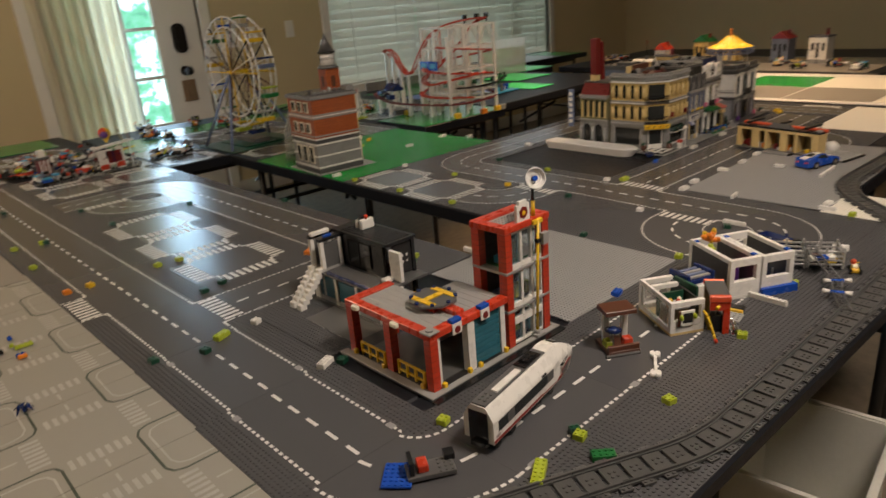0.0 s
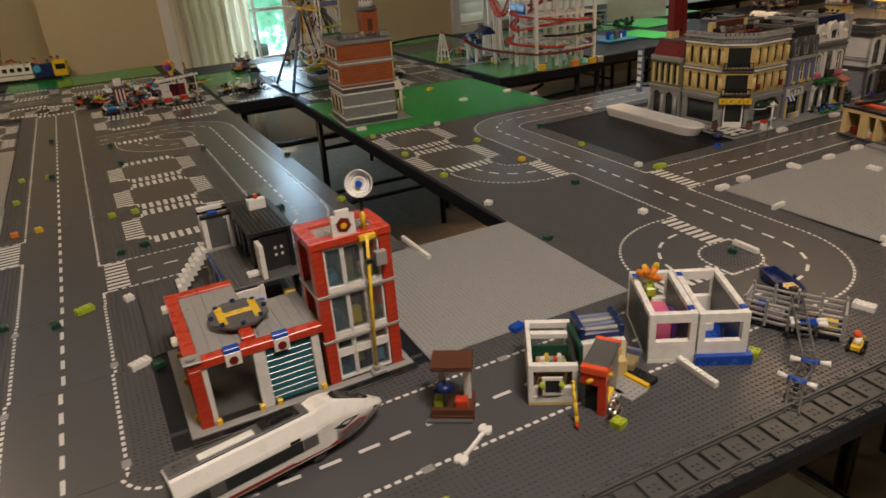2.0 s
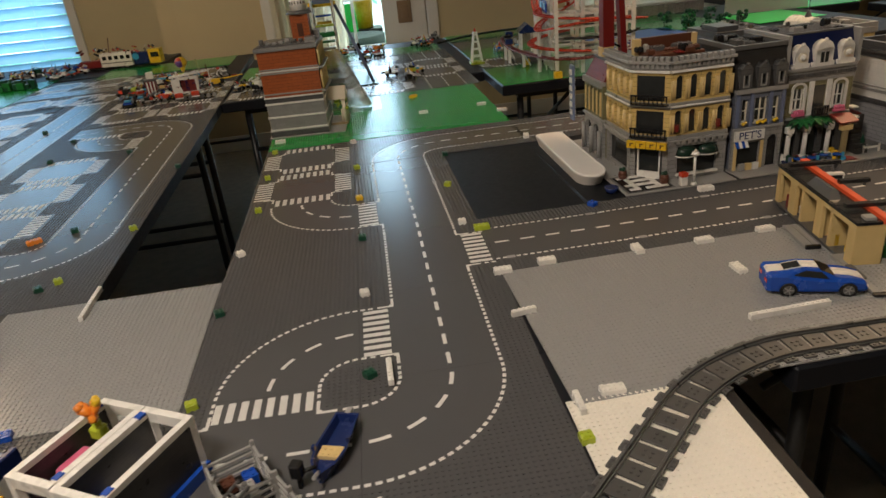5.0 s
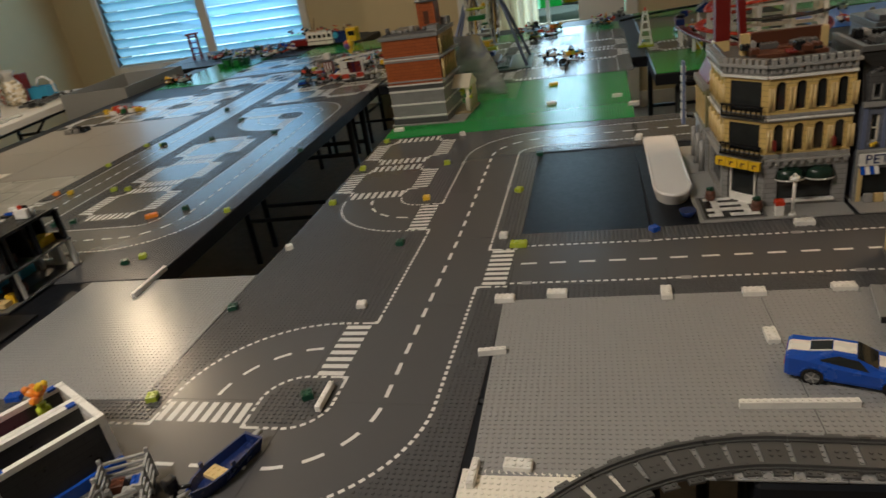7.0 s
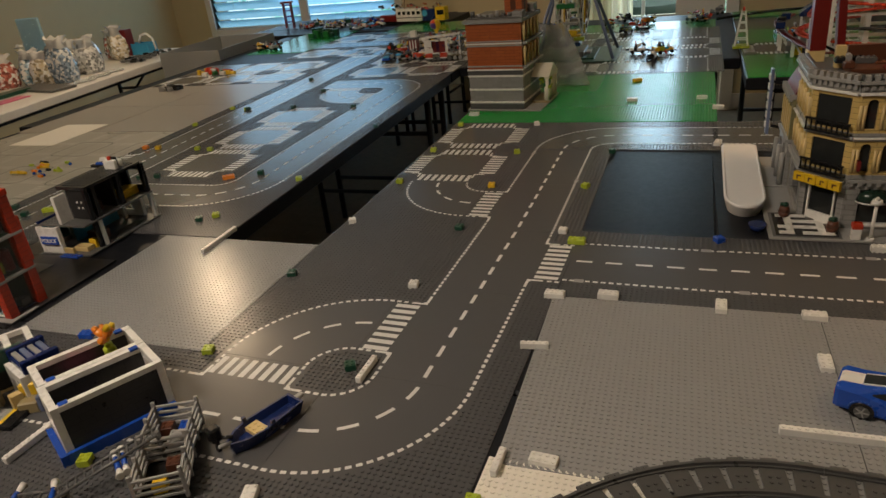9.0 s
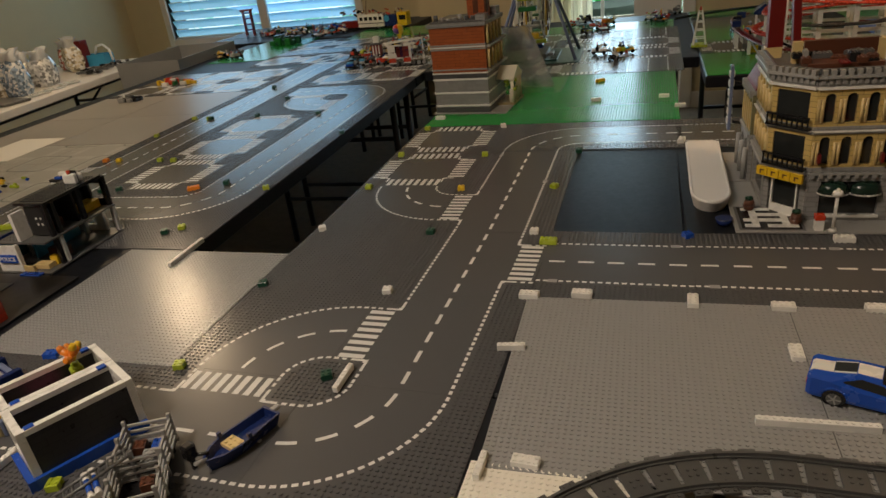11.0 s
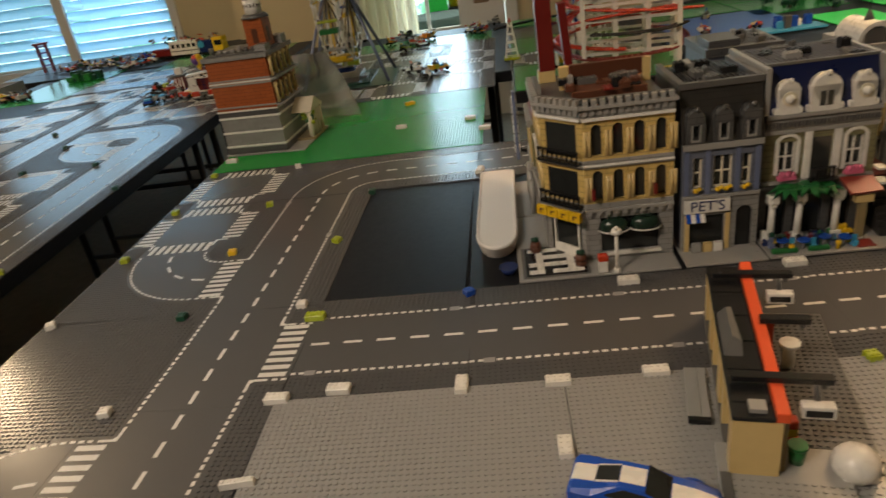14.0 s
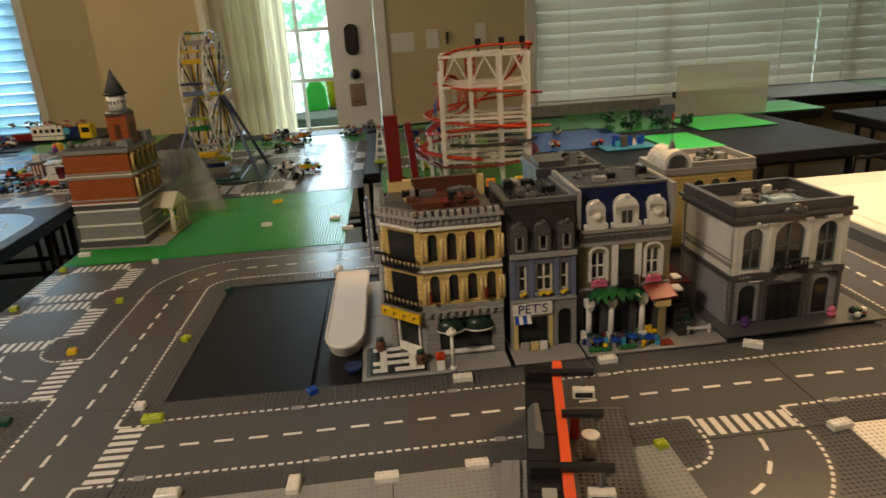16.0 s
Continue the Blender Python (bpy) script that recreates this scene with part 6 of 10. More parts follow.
# white bone piece
bone = thing("bone_piece", spot(-114.8, -59.0, 0, 33), "white plastic bone-shaped piece on the street", "toy piece")
bone.scale = (1.0, 0.62, 0.8)
part("shaft", Shape().box(-3.8, -0.5, 0.25, 3.8, 0.5, 1.0, 0.15), P["white"], bone)
for x in (-3.8, 3.8):
    part("bone_end", Shape().cyl(x, -0.8, 0, 1.3, 0.9, n=12).cyl(x, 0.8, 0, 1.3, 0.9, n=12), P["white"], bone)
bp = thing("blue_plate", spot(-171.4, -47.2, 0.2, -46), "blue studded plate lying on the street", "toy plate")
part("sheet", Shape().box(-2.5, -3, 0, 2.5, 3, 0.4, 0.05).grid_studs(-2.5, -3, 2.5, 3, 0.4), P["blue"], bp)
dz = thing("toy_wreck", spot(-167.0, -50.2, 0.2, 62), "small dark grey toy vehicle base with a red seat", "toy vehicle")
part("chassis", Shape().box(-2, -4, 0.2, 2, 4, 1.0, 0.05).grid_studs(-2, -4, 2, -1, 1.0), P["dark_grey"], dz)
part("seat", Shape().box(-1.2, 0.4, 1.0, 1.4, 2.2, 2.4, 0.15), P["red"], dz)
part("windscreen", Shape().box(-1.6, 2.8, 1.0, 1.8, 3.6, 3.6, 0.1), P["black"], dz)
part("tail", Shape().box(0.6, -4.4, 1.0, 2.6, -2.6, 2.2, 0.1), P["black"], dz)

# ---- the house row ----
def facade(t, m, w, z0, z1, bays, wall_mat, label, arch=True, sill=None, frame=None, inset=0.8, name="wall"):
    """One storey of a front: a pierced wall, dark panes set back, frames; m puts the local front (x along, y inwards) in place."""
    s = panel(Shape(), 0, w, z0, z1, bays, 0, 1.0, arch)
    part(name, Shape().add(s, m), wall_mat, t, label)
    for xa, xb, za, zb in bays:
        win = part("window", Shape().add(Shape().box(xa, inset, za, xb, inset + 0.12, zb), m), P["smoke"], t)
        if frame:
            fr = Shape()
            fr.box(xa, inset - 0.3, za, xa + 0.35, inset, zb).box(xb - 0.35, inset - 0.3, za, xb, inset, zb)
            fr.box(xa, inset - 0.3, za, xb, inset, za + 0.35).box(xa, inset - 0.3, (za + zb) / 2 - 0.15, xb, inset, (za + zb) / 2 + 0.15)
            if xb - xa > 2.2:
                fr.box((xa + xb) / 2 - 0.18, inset - 0.3, za, (xa + xb) / 2 + 0.18, inset, zb)
            part("window_frame", Shape().add(fr, m), P[frame], win)
        if sill:
            part("sill", Shape().add(Shape().box(xa - 0.3, -0.4, za - 0.5, xb + 0.3, 0.1, za, 0.06), m), P[sill], win)


def band(t, m, w, z0, z1, out, mat, name="cornice", label="", ext=0.0):
    part(name, Shape().add(Shape().box(-ext, -out, z0, w + ext, 1.0, z1, 0.06), m), mat, t, label)


def dentils(t, m, w, z, mat, pitch=1.0, wd=0.55, dep=1.0, h=0.9):
    s = Shape()
    n = int(w / pitch)
    for i in range(n):
        x = (i + 0.5) * w / n
        s.box(x - wd / 2, -dep, z, x + wd / 2, 0.0, z + h)
    part("dentil_course", Shape().add(s, m), mat, t, "row of small cornice blocks", "stuff")


def rail_balcony(t, m, x0, x1, z, y, h, n_bars, label):
    """A slab with its hand rail and bars, standing out from a front."""
    b = part("balcony", Shape().add(Shape().box(x0, y, z, x1, 0.1, z + 0.5), m), P["black"], t, label)
    part("hand_rail", Shape().add(Shape().box(x0, y, z + 0.5 + h, x1, y + 0.5, z + 0.9 + h), m), P["black"], b)
    for k in range(n_bars):
        x = x0 + 0.25 + k * (x1 - x0 - 0.5) / (n_bars - 1)
        part("bar", Shape().add(Shape().box(x - 0.14, y + 0.1, z + 0.5, x + 0.14, y + 0.38, z + 0.5 + h), m), P["black"], b)


# corner café
cf = thing("corner_cafe", spot(41.2, 34.3, 0.2, 2.2), "tan three-storey toy corner house with arched windows and grey cornices", "toy building")
s = Shape().box(0, 0, 0, 32, 32, 0.4, 0.05)
part("pavement", s, P["grey"], cf, "light grey tiled pavement base")
part("mosaic_frame", Shape().box(0.9, 0.9, 0.4, 14.6, 14.6, 0.44), P["dark_grey"], cf)
part("mosaic_ground", Shape().box(1.6, 1.6, 0.44, 14.0, 14.0, 0.5), P["black"], cf)
TILES = ("1101111", "0100010", "1111110", "0100010", "0111111", "0100010", "1111011")
for j, row in enumerate(TILES):
    for i, c in enumerate(row):
        if c == "1":
            part("mosaic_tile", Shape().box(2.3 + i * 1.6, 2.3 + j * 1.6, 0.5, 3.85 + i * 1.6, 3.85 + j * 1.6, 0.62), P["white"], cf, "white floor tile" if not i and not j else "")


def clutter(t, x0, x1, y0, y1, z, seed, n, cols=("dark_grey", "black", "grey", "dark_grey")):
    """Small pieces left lying on a roof."""
    rr = random.Random(seed)
    for _ in range(n):
        w_, d_, h_ = rr.choice((1, 2, 2, 3, 4)), rr.choice((1, 2, 2)), rr.choice((0.4, 1.2, 1.2, 2.0))
        part("roof_piece", brick_shape(w_, d_, h_), P[rr.choice(cols)], t).matrix_basis = Matrix.Translation((U * rr.uniform(x0, x1), U * rr.uniform(y0, y1), U * z)) @ Matrix.Rotation(radians(rr.choice((0, 90, 90, 0, 30))), 4, "Z")


CL, CFr = 7.0, 6.8      # left face, front face
front = shift(14.6, CFr)
W1 = 32 - 14.6
left = shift(CL, 32, 0, -90)      # runs from the back towards the corner
W2 = 32 - 14.2
diag_len = math.hypot(14.6 - CL, 14.2 - CFr)
diag = shift(CL, 14.2, 0, -math.degrees(math.atan2(14.2 - CFr, 14.6 - CL)))
core = Shape().prism([(CL + 1, 31), (CL + 1, 14.8), (15.2, CFr + 1.2), (31.8, CFr + 1.2), (31.8, 31.8)], 0.4, 31.0)
part("core", core, P["brick_dark"], cf)
for z0, z1, za, zb in ((13.0, 20.6, 13.6, 19.9), (22.2, 30.2, 23.0, 29.3)):
    bays = [(1.7 + k * 4.1, 3.7 + k * 4.1, za, zb) for k in range(4)]
    facade(cf, front, W1, z0, z1, bays, P["brick_tan"], "tan brick wall with round-arched windows")
    facade(cf, left, W2, z0, z1, [(1.8 + k * 4.2, 3.8 + k * 4.2, za, zb) for k in range(4)], P["brick_tan"], "tan brick wall with round-arched windows")
    for mm, ww in ((front, W1), (left, W2)):
        for k in range(5):
            x = (0.55 if mm is front else 0.6) + k * 4.1
            for dx in (0, 0.75):
                part("pilaster", Shape().add(Shape().cyl(x + dx, -0.05, za, zb - 1.2, 0.36, n=8), mm), P["tan"], cf)
    s = panel(Shape(), 0, diag_len, z0, z1, [(1.5, diag_len - 1.5, z0 + 0.3, z1 - 0.8)], 0, 1.0)
    part("corner_wall", Shape().add(s, diag), P["brick_tan"], cf)
    part("corner_glass", Shape().add(Shape().box(1.5, 0.3, z0 + 0.3, diag_len - 1.5, 0.5, z1 - 0.8), diag), P["smoke"], cf)
    rail_balcony(cf, diag, 0.2, diag_len - 0.2, z0 - 0.7, -1.7, 2.0, 9, "black railed corner balcony")
for mm, ww in ((front, W1), (left, W2), (diag, diag_len)):
    band(cf, mm, ww, 20.6, 21.3, 0.5, P["grey"], label="grey stone band")
    band(cf, mm, ww, 21.3, 22.2, 0.25, P["brick_grey"])
    band(cf, mm, ww, 21.0, 21.35, 0.8, P["white"], "string_course")
    band(cf, mm, ww, 30.2, 30.8, 0.8, P["white"], "string_course")
    band(cf, mm, ww, 30.8, 32.6, 0.4, P["brick_grey"])
    dentils(cf, mm, ww, 31.4, P["grey"], 1.3, 0.7, 0.9, 1.2)
    band(cf, mm, ww, 32.6, 33.3, 1.4, P["grey"], "roof_cornice", "grey roof cornice", 0.4)
    dentils(cf, mm, ww, 33.3, P["grey"], 1.5, 0.9, 1.2, 1.1)
    band(cf, mm, ww, 33.3, 34.4, -0.2, P["dark_grey"], "parapet")
    band(cf, mm, ww, 11.4, 12.0, 0.9, P["grey"], "string_course")
    band(cf, mm, ww, 12.0, 13.0, 0.2, P["brick_grey"])
    dentils(cf, mm, ww, 10.6, P["grey"], 1.6, 0.9, 0.8, 0.8)
part("flat_roof", Shape().prism([(CL + 0.8, 31.5), (CL + 0.8, 14.8), (15.2, CFr + 0.9), (31.8, CFr + 0.9), (31.8, 31.8)], 31.0, 32.0), P["dark_grey"], cf)
part("roof_box", Shape().box(14, 16, 32, 29, 29, 33.6, 0.1), P["brown"], cf, "dark brown roof structure")
part("roof_wall", Shape().box(15, 26, 33.6, 30, 27, 36.4).box(15, 26, 36.4, 30.4, 27.4, 36.9), P["brown"], cf, "dark brown roof wall")
clutter(cf, 12, 28, 16, 24, 33.6, 5, 14, ("dark_grey", "black", "brown", "dark_red", "grey"))
part("roof_post", Shape().box(12.6, 25.6, 32, 14.6, 27.6, 36.8), P["tan"], cf)
part("roof_post", Shape().box(30.0, 25.6, 32, 31.6, 27.6, 36.8), P["tan"], cf)
# ground floor
facade(cf, front, W1, 0.4, 11.4, [(3.0, 14.6, 1.8, 9.6)], P["brick_grey"], "grey stone shop front", False)
facade(cf, left, W2, 0.4, 11.4, [(2.4, 15.6, 1.8, 9.6)], P["brick_grey"], "grey stone shop front", False)
part("sill_strip", Shape().add(Shape().box(2.6, -0.8, 1.3, 15.0, 0.2, 1.9, 0.06), front), P["white"], cf)
for x in (5.6, 11.8):
    aw = Shape()
    k = 10
    rim_ = [(x + r_ * math.cos(math.pi * i / k), -d_ * math.sin(math.pi * i / k), z_) for r_, d_, z_ in ((3.0, 2.16, 7.2), (2.5, 1.6, 8.8), (0.9, 0.4, 9.7)) for i in range(k + 1)]
    aw._put(rim_, [(j * (k + 1) + i, j * (k + 1) + i + 1, (j + 1) * (k + 1) + i + 1, (j + 1) * (k + 1) + i) for j in range(2) for i in range(k)], True)
    aw_ob = part("awning", Shape().add(aw, front), P["deep_green"], cf, "very dark green domed awning")
    aw_ob.modifiers.new("thickness", "SOLIDIFY").thickness = 0.002
    part("awning_trim", Shape().add(Shape().path([(x + 3.0 * math.cos(math.pi * i / 8), -2.2 * math.sin(math.pi * i / 8), 7.1) for i in range(9)], 0.28, 6), front), P["white"], aw_ob)
part("corner_core", Shape().add(Shape().box(0.2, 0.2, 0.4, 1.4, 1.2, 11.4).box(diag_len - 1.4, 0.2, 0.4, diag_len - 0.2, 1.2, 11.4).box(0, 0.4, 8.8, diag_len, 1.4, 11.4), diag), P["brick_grey"], cf)
dr = part("corner_door", Shape().add(Shape().box(2.4, 0.7, 0.4, diag_len - 2.4, 0.9, 8.8), diag), P["smoke"], cf)
s = Shape()
for x in (2.0, diag_len - 2.4):
    s.box(x, 0.2, 0.4, x + 0.4, 0.7, 8.8)
s.box(2.4, 0.2, 0.4, diag_len - 2.4, 0.7, 2.4)
part("door_frame", Shape().add(s, diag), P["white"], dr)
sg = thing("shop_sign", cf.matrix_world @ Matrix.Translation((0, 0, 0)), "yellow sign blocks on the corner balcony of the cafe", "sign")
for k in range(4):
    b_ = part("letter_block", Shape().add(Shape().box(-0.2 + k * 2.85, -2.6, 9.7, 2.45 + k * 2.85, -1.7, 11.8, 0.08), diag), P["yellow"], sg)
    for x, z0, z1, w_ in ((0.7, 10.2, 11.2, 0.35), (1.05, 10.9, 11.2, 0.7)):
        part("lettering_bar", Shape().add(Shape().box(x + k * 2.85, -2.66, z0, x + w_ + k * 2.85, -2.58, z1), diag), P["brown"], b_)
for x, y, c in ((4.2, 12.6, "brown"), (13.0, 4.6, "brown")):
    pot = thing("plant_tub", cf.matrix_world @ Matrix.Translation((U * x, U * y, U * 0.4)), "brown barrel planter with a small plant by the cafe door", "planter", "cafe planters")
    part("tub", Shape().cyl(0, 0, 0, 1.3, 1.0, 1.35, 14).cyl(0, 0, 1.3, 2.6, 1.35, 1.0, 14), P["brown"], pot)
    part("plant", Shape().ball(0.2, 0, 3.0, 0.7, 8).ball(-0.5, 0.4, 2.9, 0.5, 8).ball(0.1, -0.5, 3.4, 0.45, 8), P["dark_green"], pot)
lamp_post = thing("toy_street_lamp", cf.matrix_world @ Matrix.Translation((U * 19.6, U * 0.6, U * 0.4)), "white toy street lamp at the kerb", "toy lamp")
part("lamp_foot", Shape().cyl(0, 0, 0, 0.8, 0.9, 0.7), P["white"], lamp_post)
part("lamp_stem", Shape().cyl(0, 0, 0.8, 8.6, 0.36, n=10), P["white"], lamp_post)
part("lamp_head", Shape().cyl(0, 0, 8.6, 9.4, 1.2, 0.9).cyl(0, 0, 9.4, 10.0, 0.5, 0.3), P["white"], lamp_post)
mb = thing("toy_mail_box", cf.matrix_world @ Matrix.Translation((U * 17.0, U * 1.6, U * 0.4)), "red and white toy letter box on the pavement", "toy mail box")
part("box_body", Shape().box(-0.9, -0.9, 0, 0.9, 0.9, 2.4, 0.08), P["white"], mb)
part("box_top", Shape().box(-1, -1, 2.4, 1, 1, 3.6, 0.15), P["red"], mb)
for x, z in ((16.5, 13.6), (28.5, 13.6)):
    part("flag", Shape().tube((x, CFr - 0.2, z), (x - 0.4, CFr - 2.2, z + 3.2), 0.14, 6).box(x - 0.7, CFr - 2.2, z + 1.0, x - 0.1, CFr - 0.9, z + 3.0), P["dark_red"], cf)

# narrow annex with a red mansard behind the cafe
an = thing("red_roof_annex", spot(39.5, 66.8, 0.2, 2.2), "tan toy house with a dark red mansard roof", "toy building")
part("pavement", Shape().box(0, 0, 0, 32, 24, 0.4, 0.05), P["grey"], an)
lf = shift(6.5, 16, 0, -90)
facade(an, lf, 15.6, 0.4, 12, [(1.6 + k * 6.6, 5.8 + k * 6.6, 0.8, 10.4) for k in range(2)], P["brick_grey"], "grey arcade wall", True)
facade(an, lf, 15.6, 12.8, 23, [(2.0 + k * 3.2, 4.0 + k * 3.2, 13.8, 21.8) for k in range(4)], P["olive"], "dull tan brick wall with tall windows", True)
for k in range(5):
    part("window_pier", Shape().add(Shape().box(0.9 + k * 3.2, -0.3, 13.6, 1.9 + k * 3.2, 0.0, 21.0, 0.05), lf), P["tan"], an)
band(an, lf, 15.6, 12, 12.8, 0.6, P["grey"])
band(an, lf, 15.6, 23, 24.2, 0.8, P["grey"])
dentils(an, lf, 15.6, 22.4, P["grey"], 1.3, 0.7, 0.8, 0.8)
for k in range(3):
    part("arcade_column", Shape().add(Shape().cyl(0.8 + k * 6.8, -0.7, 0.4, 9.0, 0.7, 0.6, 10), lf), P["grey"], an)
part("side_wall", Shape().box(7.5, 0.4, 0.4, 31.5, 1.4, 24), P["olive"], an)
part("rear_wall", Shape().box(7.5, 15, 0.4, 31.5, 16, 24), P["olive"], an)
part("end_wall", Shape().box(30.5, 1.4, 0.4, 31.5, 15, 24), P["olive"], an)
part("roof", Shape()._put([(6.8, 0.6, 24.2), (31.4, 0.6, 24.2), (31.4, 15.8, 24.2), (6.8, 15.8, 24.2), (9.6, 1.0, 29.4), (29, 1.0, 29.4), (29, 15.4, 29.4), (9.6, 15.4, 29.4)], [(3, 2, 1, 0), (4, 5, 6, 7), (0, 1, 5, 4), (1, 2, 6, 5), (2, 3, 7, 6), (3, 0, 4, 7)]), P["brick_darkred"], an, "dark red mansard roof")
part("roof_rim", Shape().box(9.4, 0.8, 29.4, 29.2, 15.6, 30.2, 0.1), P["dark_grey"], an)
part("blade_sign", Shape().box(3.0, 17.6, 9, 3.8, 20.6, 27, 0.1), P["sand_blue"], an, "tall blue blade sign with pale marks")
for k in range(6):
    part("sign_bar", Shape().box(2.7, 18.1, 11 + k * 2.6, 4.1, 20.1, 12.6 + k * 2.6), P["white"], an)
for z in (9.0, 20.0):
    part("sign_arm", Shape().beam((3.4, 19.1, z + 2.4), (7.8, 15.8, z + 2.4), 0.6, 0.8), P["black"], an)
tw = thing("red_stair_tower", spot(50.5, 93, 30, 0), "dark red toy slide tower on a tan foot on the roof", "toy building piece")
tw.matrix_world = spot(48.8, 76.4, 30.4, 4)
part("tower_foot", Shape().box(0, 0, 0, 4, 3, 2.8, 0.1), P["tan"], tw)
part("tower_shaft", Shape().beam((2.2, 1.5, 2.8), (2.0, 1.5, 19.5), 3.6, 3.2), P["dark_red"], tw)
part("tower_rail", Shape().beam((7.6, 1.5, 0.0), (6.2, 1.5, 17.5), 1.8, 2.6), P["dark_red"], tw)
part("tower_link", Shape().beam((3, 1.5, 4), (7, 1.5, 2), 0.6, 0.6), P["black"], tw)

# pet shop
pt = thing("pet_shop", spot(74.3, 35.7, 0.2, 2.2), "sand blue toy pet shop with a dark mansard and dormers", "toy building")
part("pavement", Shape().box(0, 0, 0, 15.6, 32, 0.4, 0.05), P["grey"], pt, "light grey tiled pavement base")
fr_ = shift(0.4, 6.2)
PW = 14.8
part("wall", Shape().add(panel(Shape(), 0, 9.4, 0.4, 12.0, [(1.4, 8.4, 1.2, 8.2)], 0, 1), fr_), P["brick_grey"], pt, "grey shop front wall")
part("wall", Shape().add(panel(Shape(), 9.4, PW, 0.4, 12.0, [(10.6, 13.8, 0.4, 9.6)], 0, 1, True), fr_), P["brick_grey"], pt)
part("shop_window", Shape().add(Shape().box(1.4, 0.8, 1.2, 8.4, 0.9, 8.2), fr_), P["smoke"], pt)
part("arched_door", Shape().add(Shape().box(10.6, 0.8, 0.4, 13.8, 0.95, 9.6), fr_), P["black"], pt)
for x in (0.6, 8.5):
    part("shop_post", Shape().add(Shape().box(x, -0.3, 0.4, x + 0.9, 0.1, 8.4, 0.05), fr_), P["tan"], pt)
for k, c in enumerate(("grey", "tan", "white")):
    part("window_ware", Shape().add(Shape().box(2 + 2.1 * k, -1.2, 0.4, 3.8 + 2.1 * k, -0.2, 2.4, 0.1), fr_), P[c], pt)
sg = part("shop_sign", Shape().add(Shape().box(0.4, -0.7, 9.0, 9.2, 0.1, 11.8, 0.08), fr_), P["white"], pt, "white sign board lettered PETS")
words("PET'S", 3.0, P["dark_blue"], sg, Matrix.Translation((U * 5.2, U * 5.46, U * 10.4)) @ Euler((radians(90), 0, 0)).to_matrix().to_4x4(), 0.06)
for k in range(4):
    part("awning_strip", Shape().add(Shape().beam((1.2 + 0.9 * k, 0, 9.0), (1.2 + 0.9 * k, -1.3, 7.2), 0.88, 0.3), fr_), P["blue" if k % 2 == 0 else "white"], pt)
facade(pt, fr_, PW, 12.6, 22.6, [(2.0, 3.7, 14.2, 20.4), (5.8, 9.4, 14.0, 20.6), (11.2, 12.9, 14.2, 20.4)], P["brick_blue"], "sand blue wall with cream windows", False, "grey", "cream")
band(pt, fr_, PW, 12.0, 12.7, 0.5, P["grey"])
band(pt, fr_, PW, 22.2, 23.4, 0.7, P["grey"])
for x in (0.3, 4.3, 9.9, 13.6):
    part("pilaster", Shape().add(Shape().box(x, -0.25, 12.8, x + 0.9, 0.02, 22.2), fr_), P["sand_blue"], pt)
for x in (2.4, 6.6, 8.2, 11.6):
    part("flower_box", Shape().add(Shape().ball(x, -0.7, 13.9, 0.55, 8).ball(x + 0.7, -0.6, 14.2, 0.45, 8), fr_), P["yellow"], pt, "yellow window flowers")
s = Shape()._put([(0.2, 6.0, 23.4), (15.4, 6.0, 23.4), (15.4, 31, 23.4), (0.2, 31, 23.4), (0.2, 9.0, 33.6), (15.4, 9.0, 33.6), (15.4, 28, 33.6), (0.2, 28, 33.6)], [(3, 2, 1, 0), (4, 5, 6, 7), (0, 1, 5, 4), (1, 2, 6, 5), (2, 3, 7, 6), (3, 0, 4, 7)])
part("mansard", s, P["brick_black"], pt, "black mansard roof")
part("roof_rim", Shape().box(0, 8.4, 33.4, 15.6, 9.6, 34.6, 0.06).box(0, 9.6, 33.4, 1.2, 28, 34.6, 0.06).box(14.4, 9.6, 33.4, 15.6, 28, 34.6, 0.06), P["dark_grey"], pt)
for x in (2.6, 7.7, 12.8):
    d_ = part("dormer", Shape().add(panel(Shape(), -1.7, 1.7, 23.6, 29.0, [(-0.75, 0.75, 24.4, 27.6)], 0, 3.0, True), shift(x, 5.6)), P["brick_dark"], pt, "dark grey arched dormer window")
    part("dormer_frame", Shape().add(Shape().box(-0.9, -0.15, 24.1, -0.6, 0.1, 27.2).box(0.6, -0.15, 24.1, 0.9, 0.1, 27.2).box(-0.9, -0.15, 23.9, 0.9, 0.1, 24.3), shift(x, 5.6)), P["grey"], d_)
    part("dormer_head", Shape().tube((x, 5.4, 28.6), (x, 8.2, 28.6), 1.5, 14).ball(x, 5.5, 30.2, 0.6, 8), P["brick_dark"], d_)
    part("dormer_pane", Shape().box(x - 0.75, 6.4, 24.4, x + 0.75, 6.5, 27.6), P["smoke"], d_)
part("body", Shape().box(0.6, 7.4, 0.4, 15.2, 31, 23.4), P["brick_blue"], pt)
part("roof_studs", Shape().grid_studs(2, 10, 14, 28, 33.6), P["black"], pt, "", "stuff")
clutter(pt, 2, 13, 11, 27, 33.7, 8, 12)

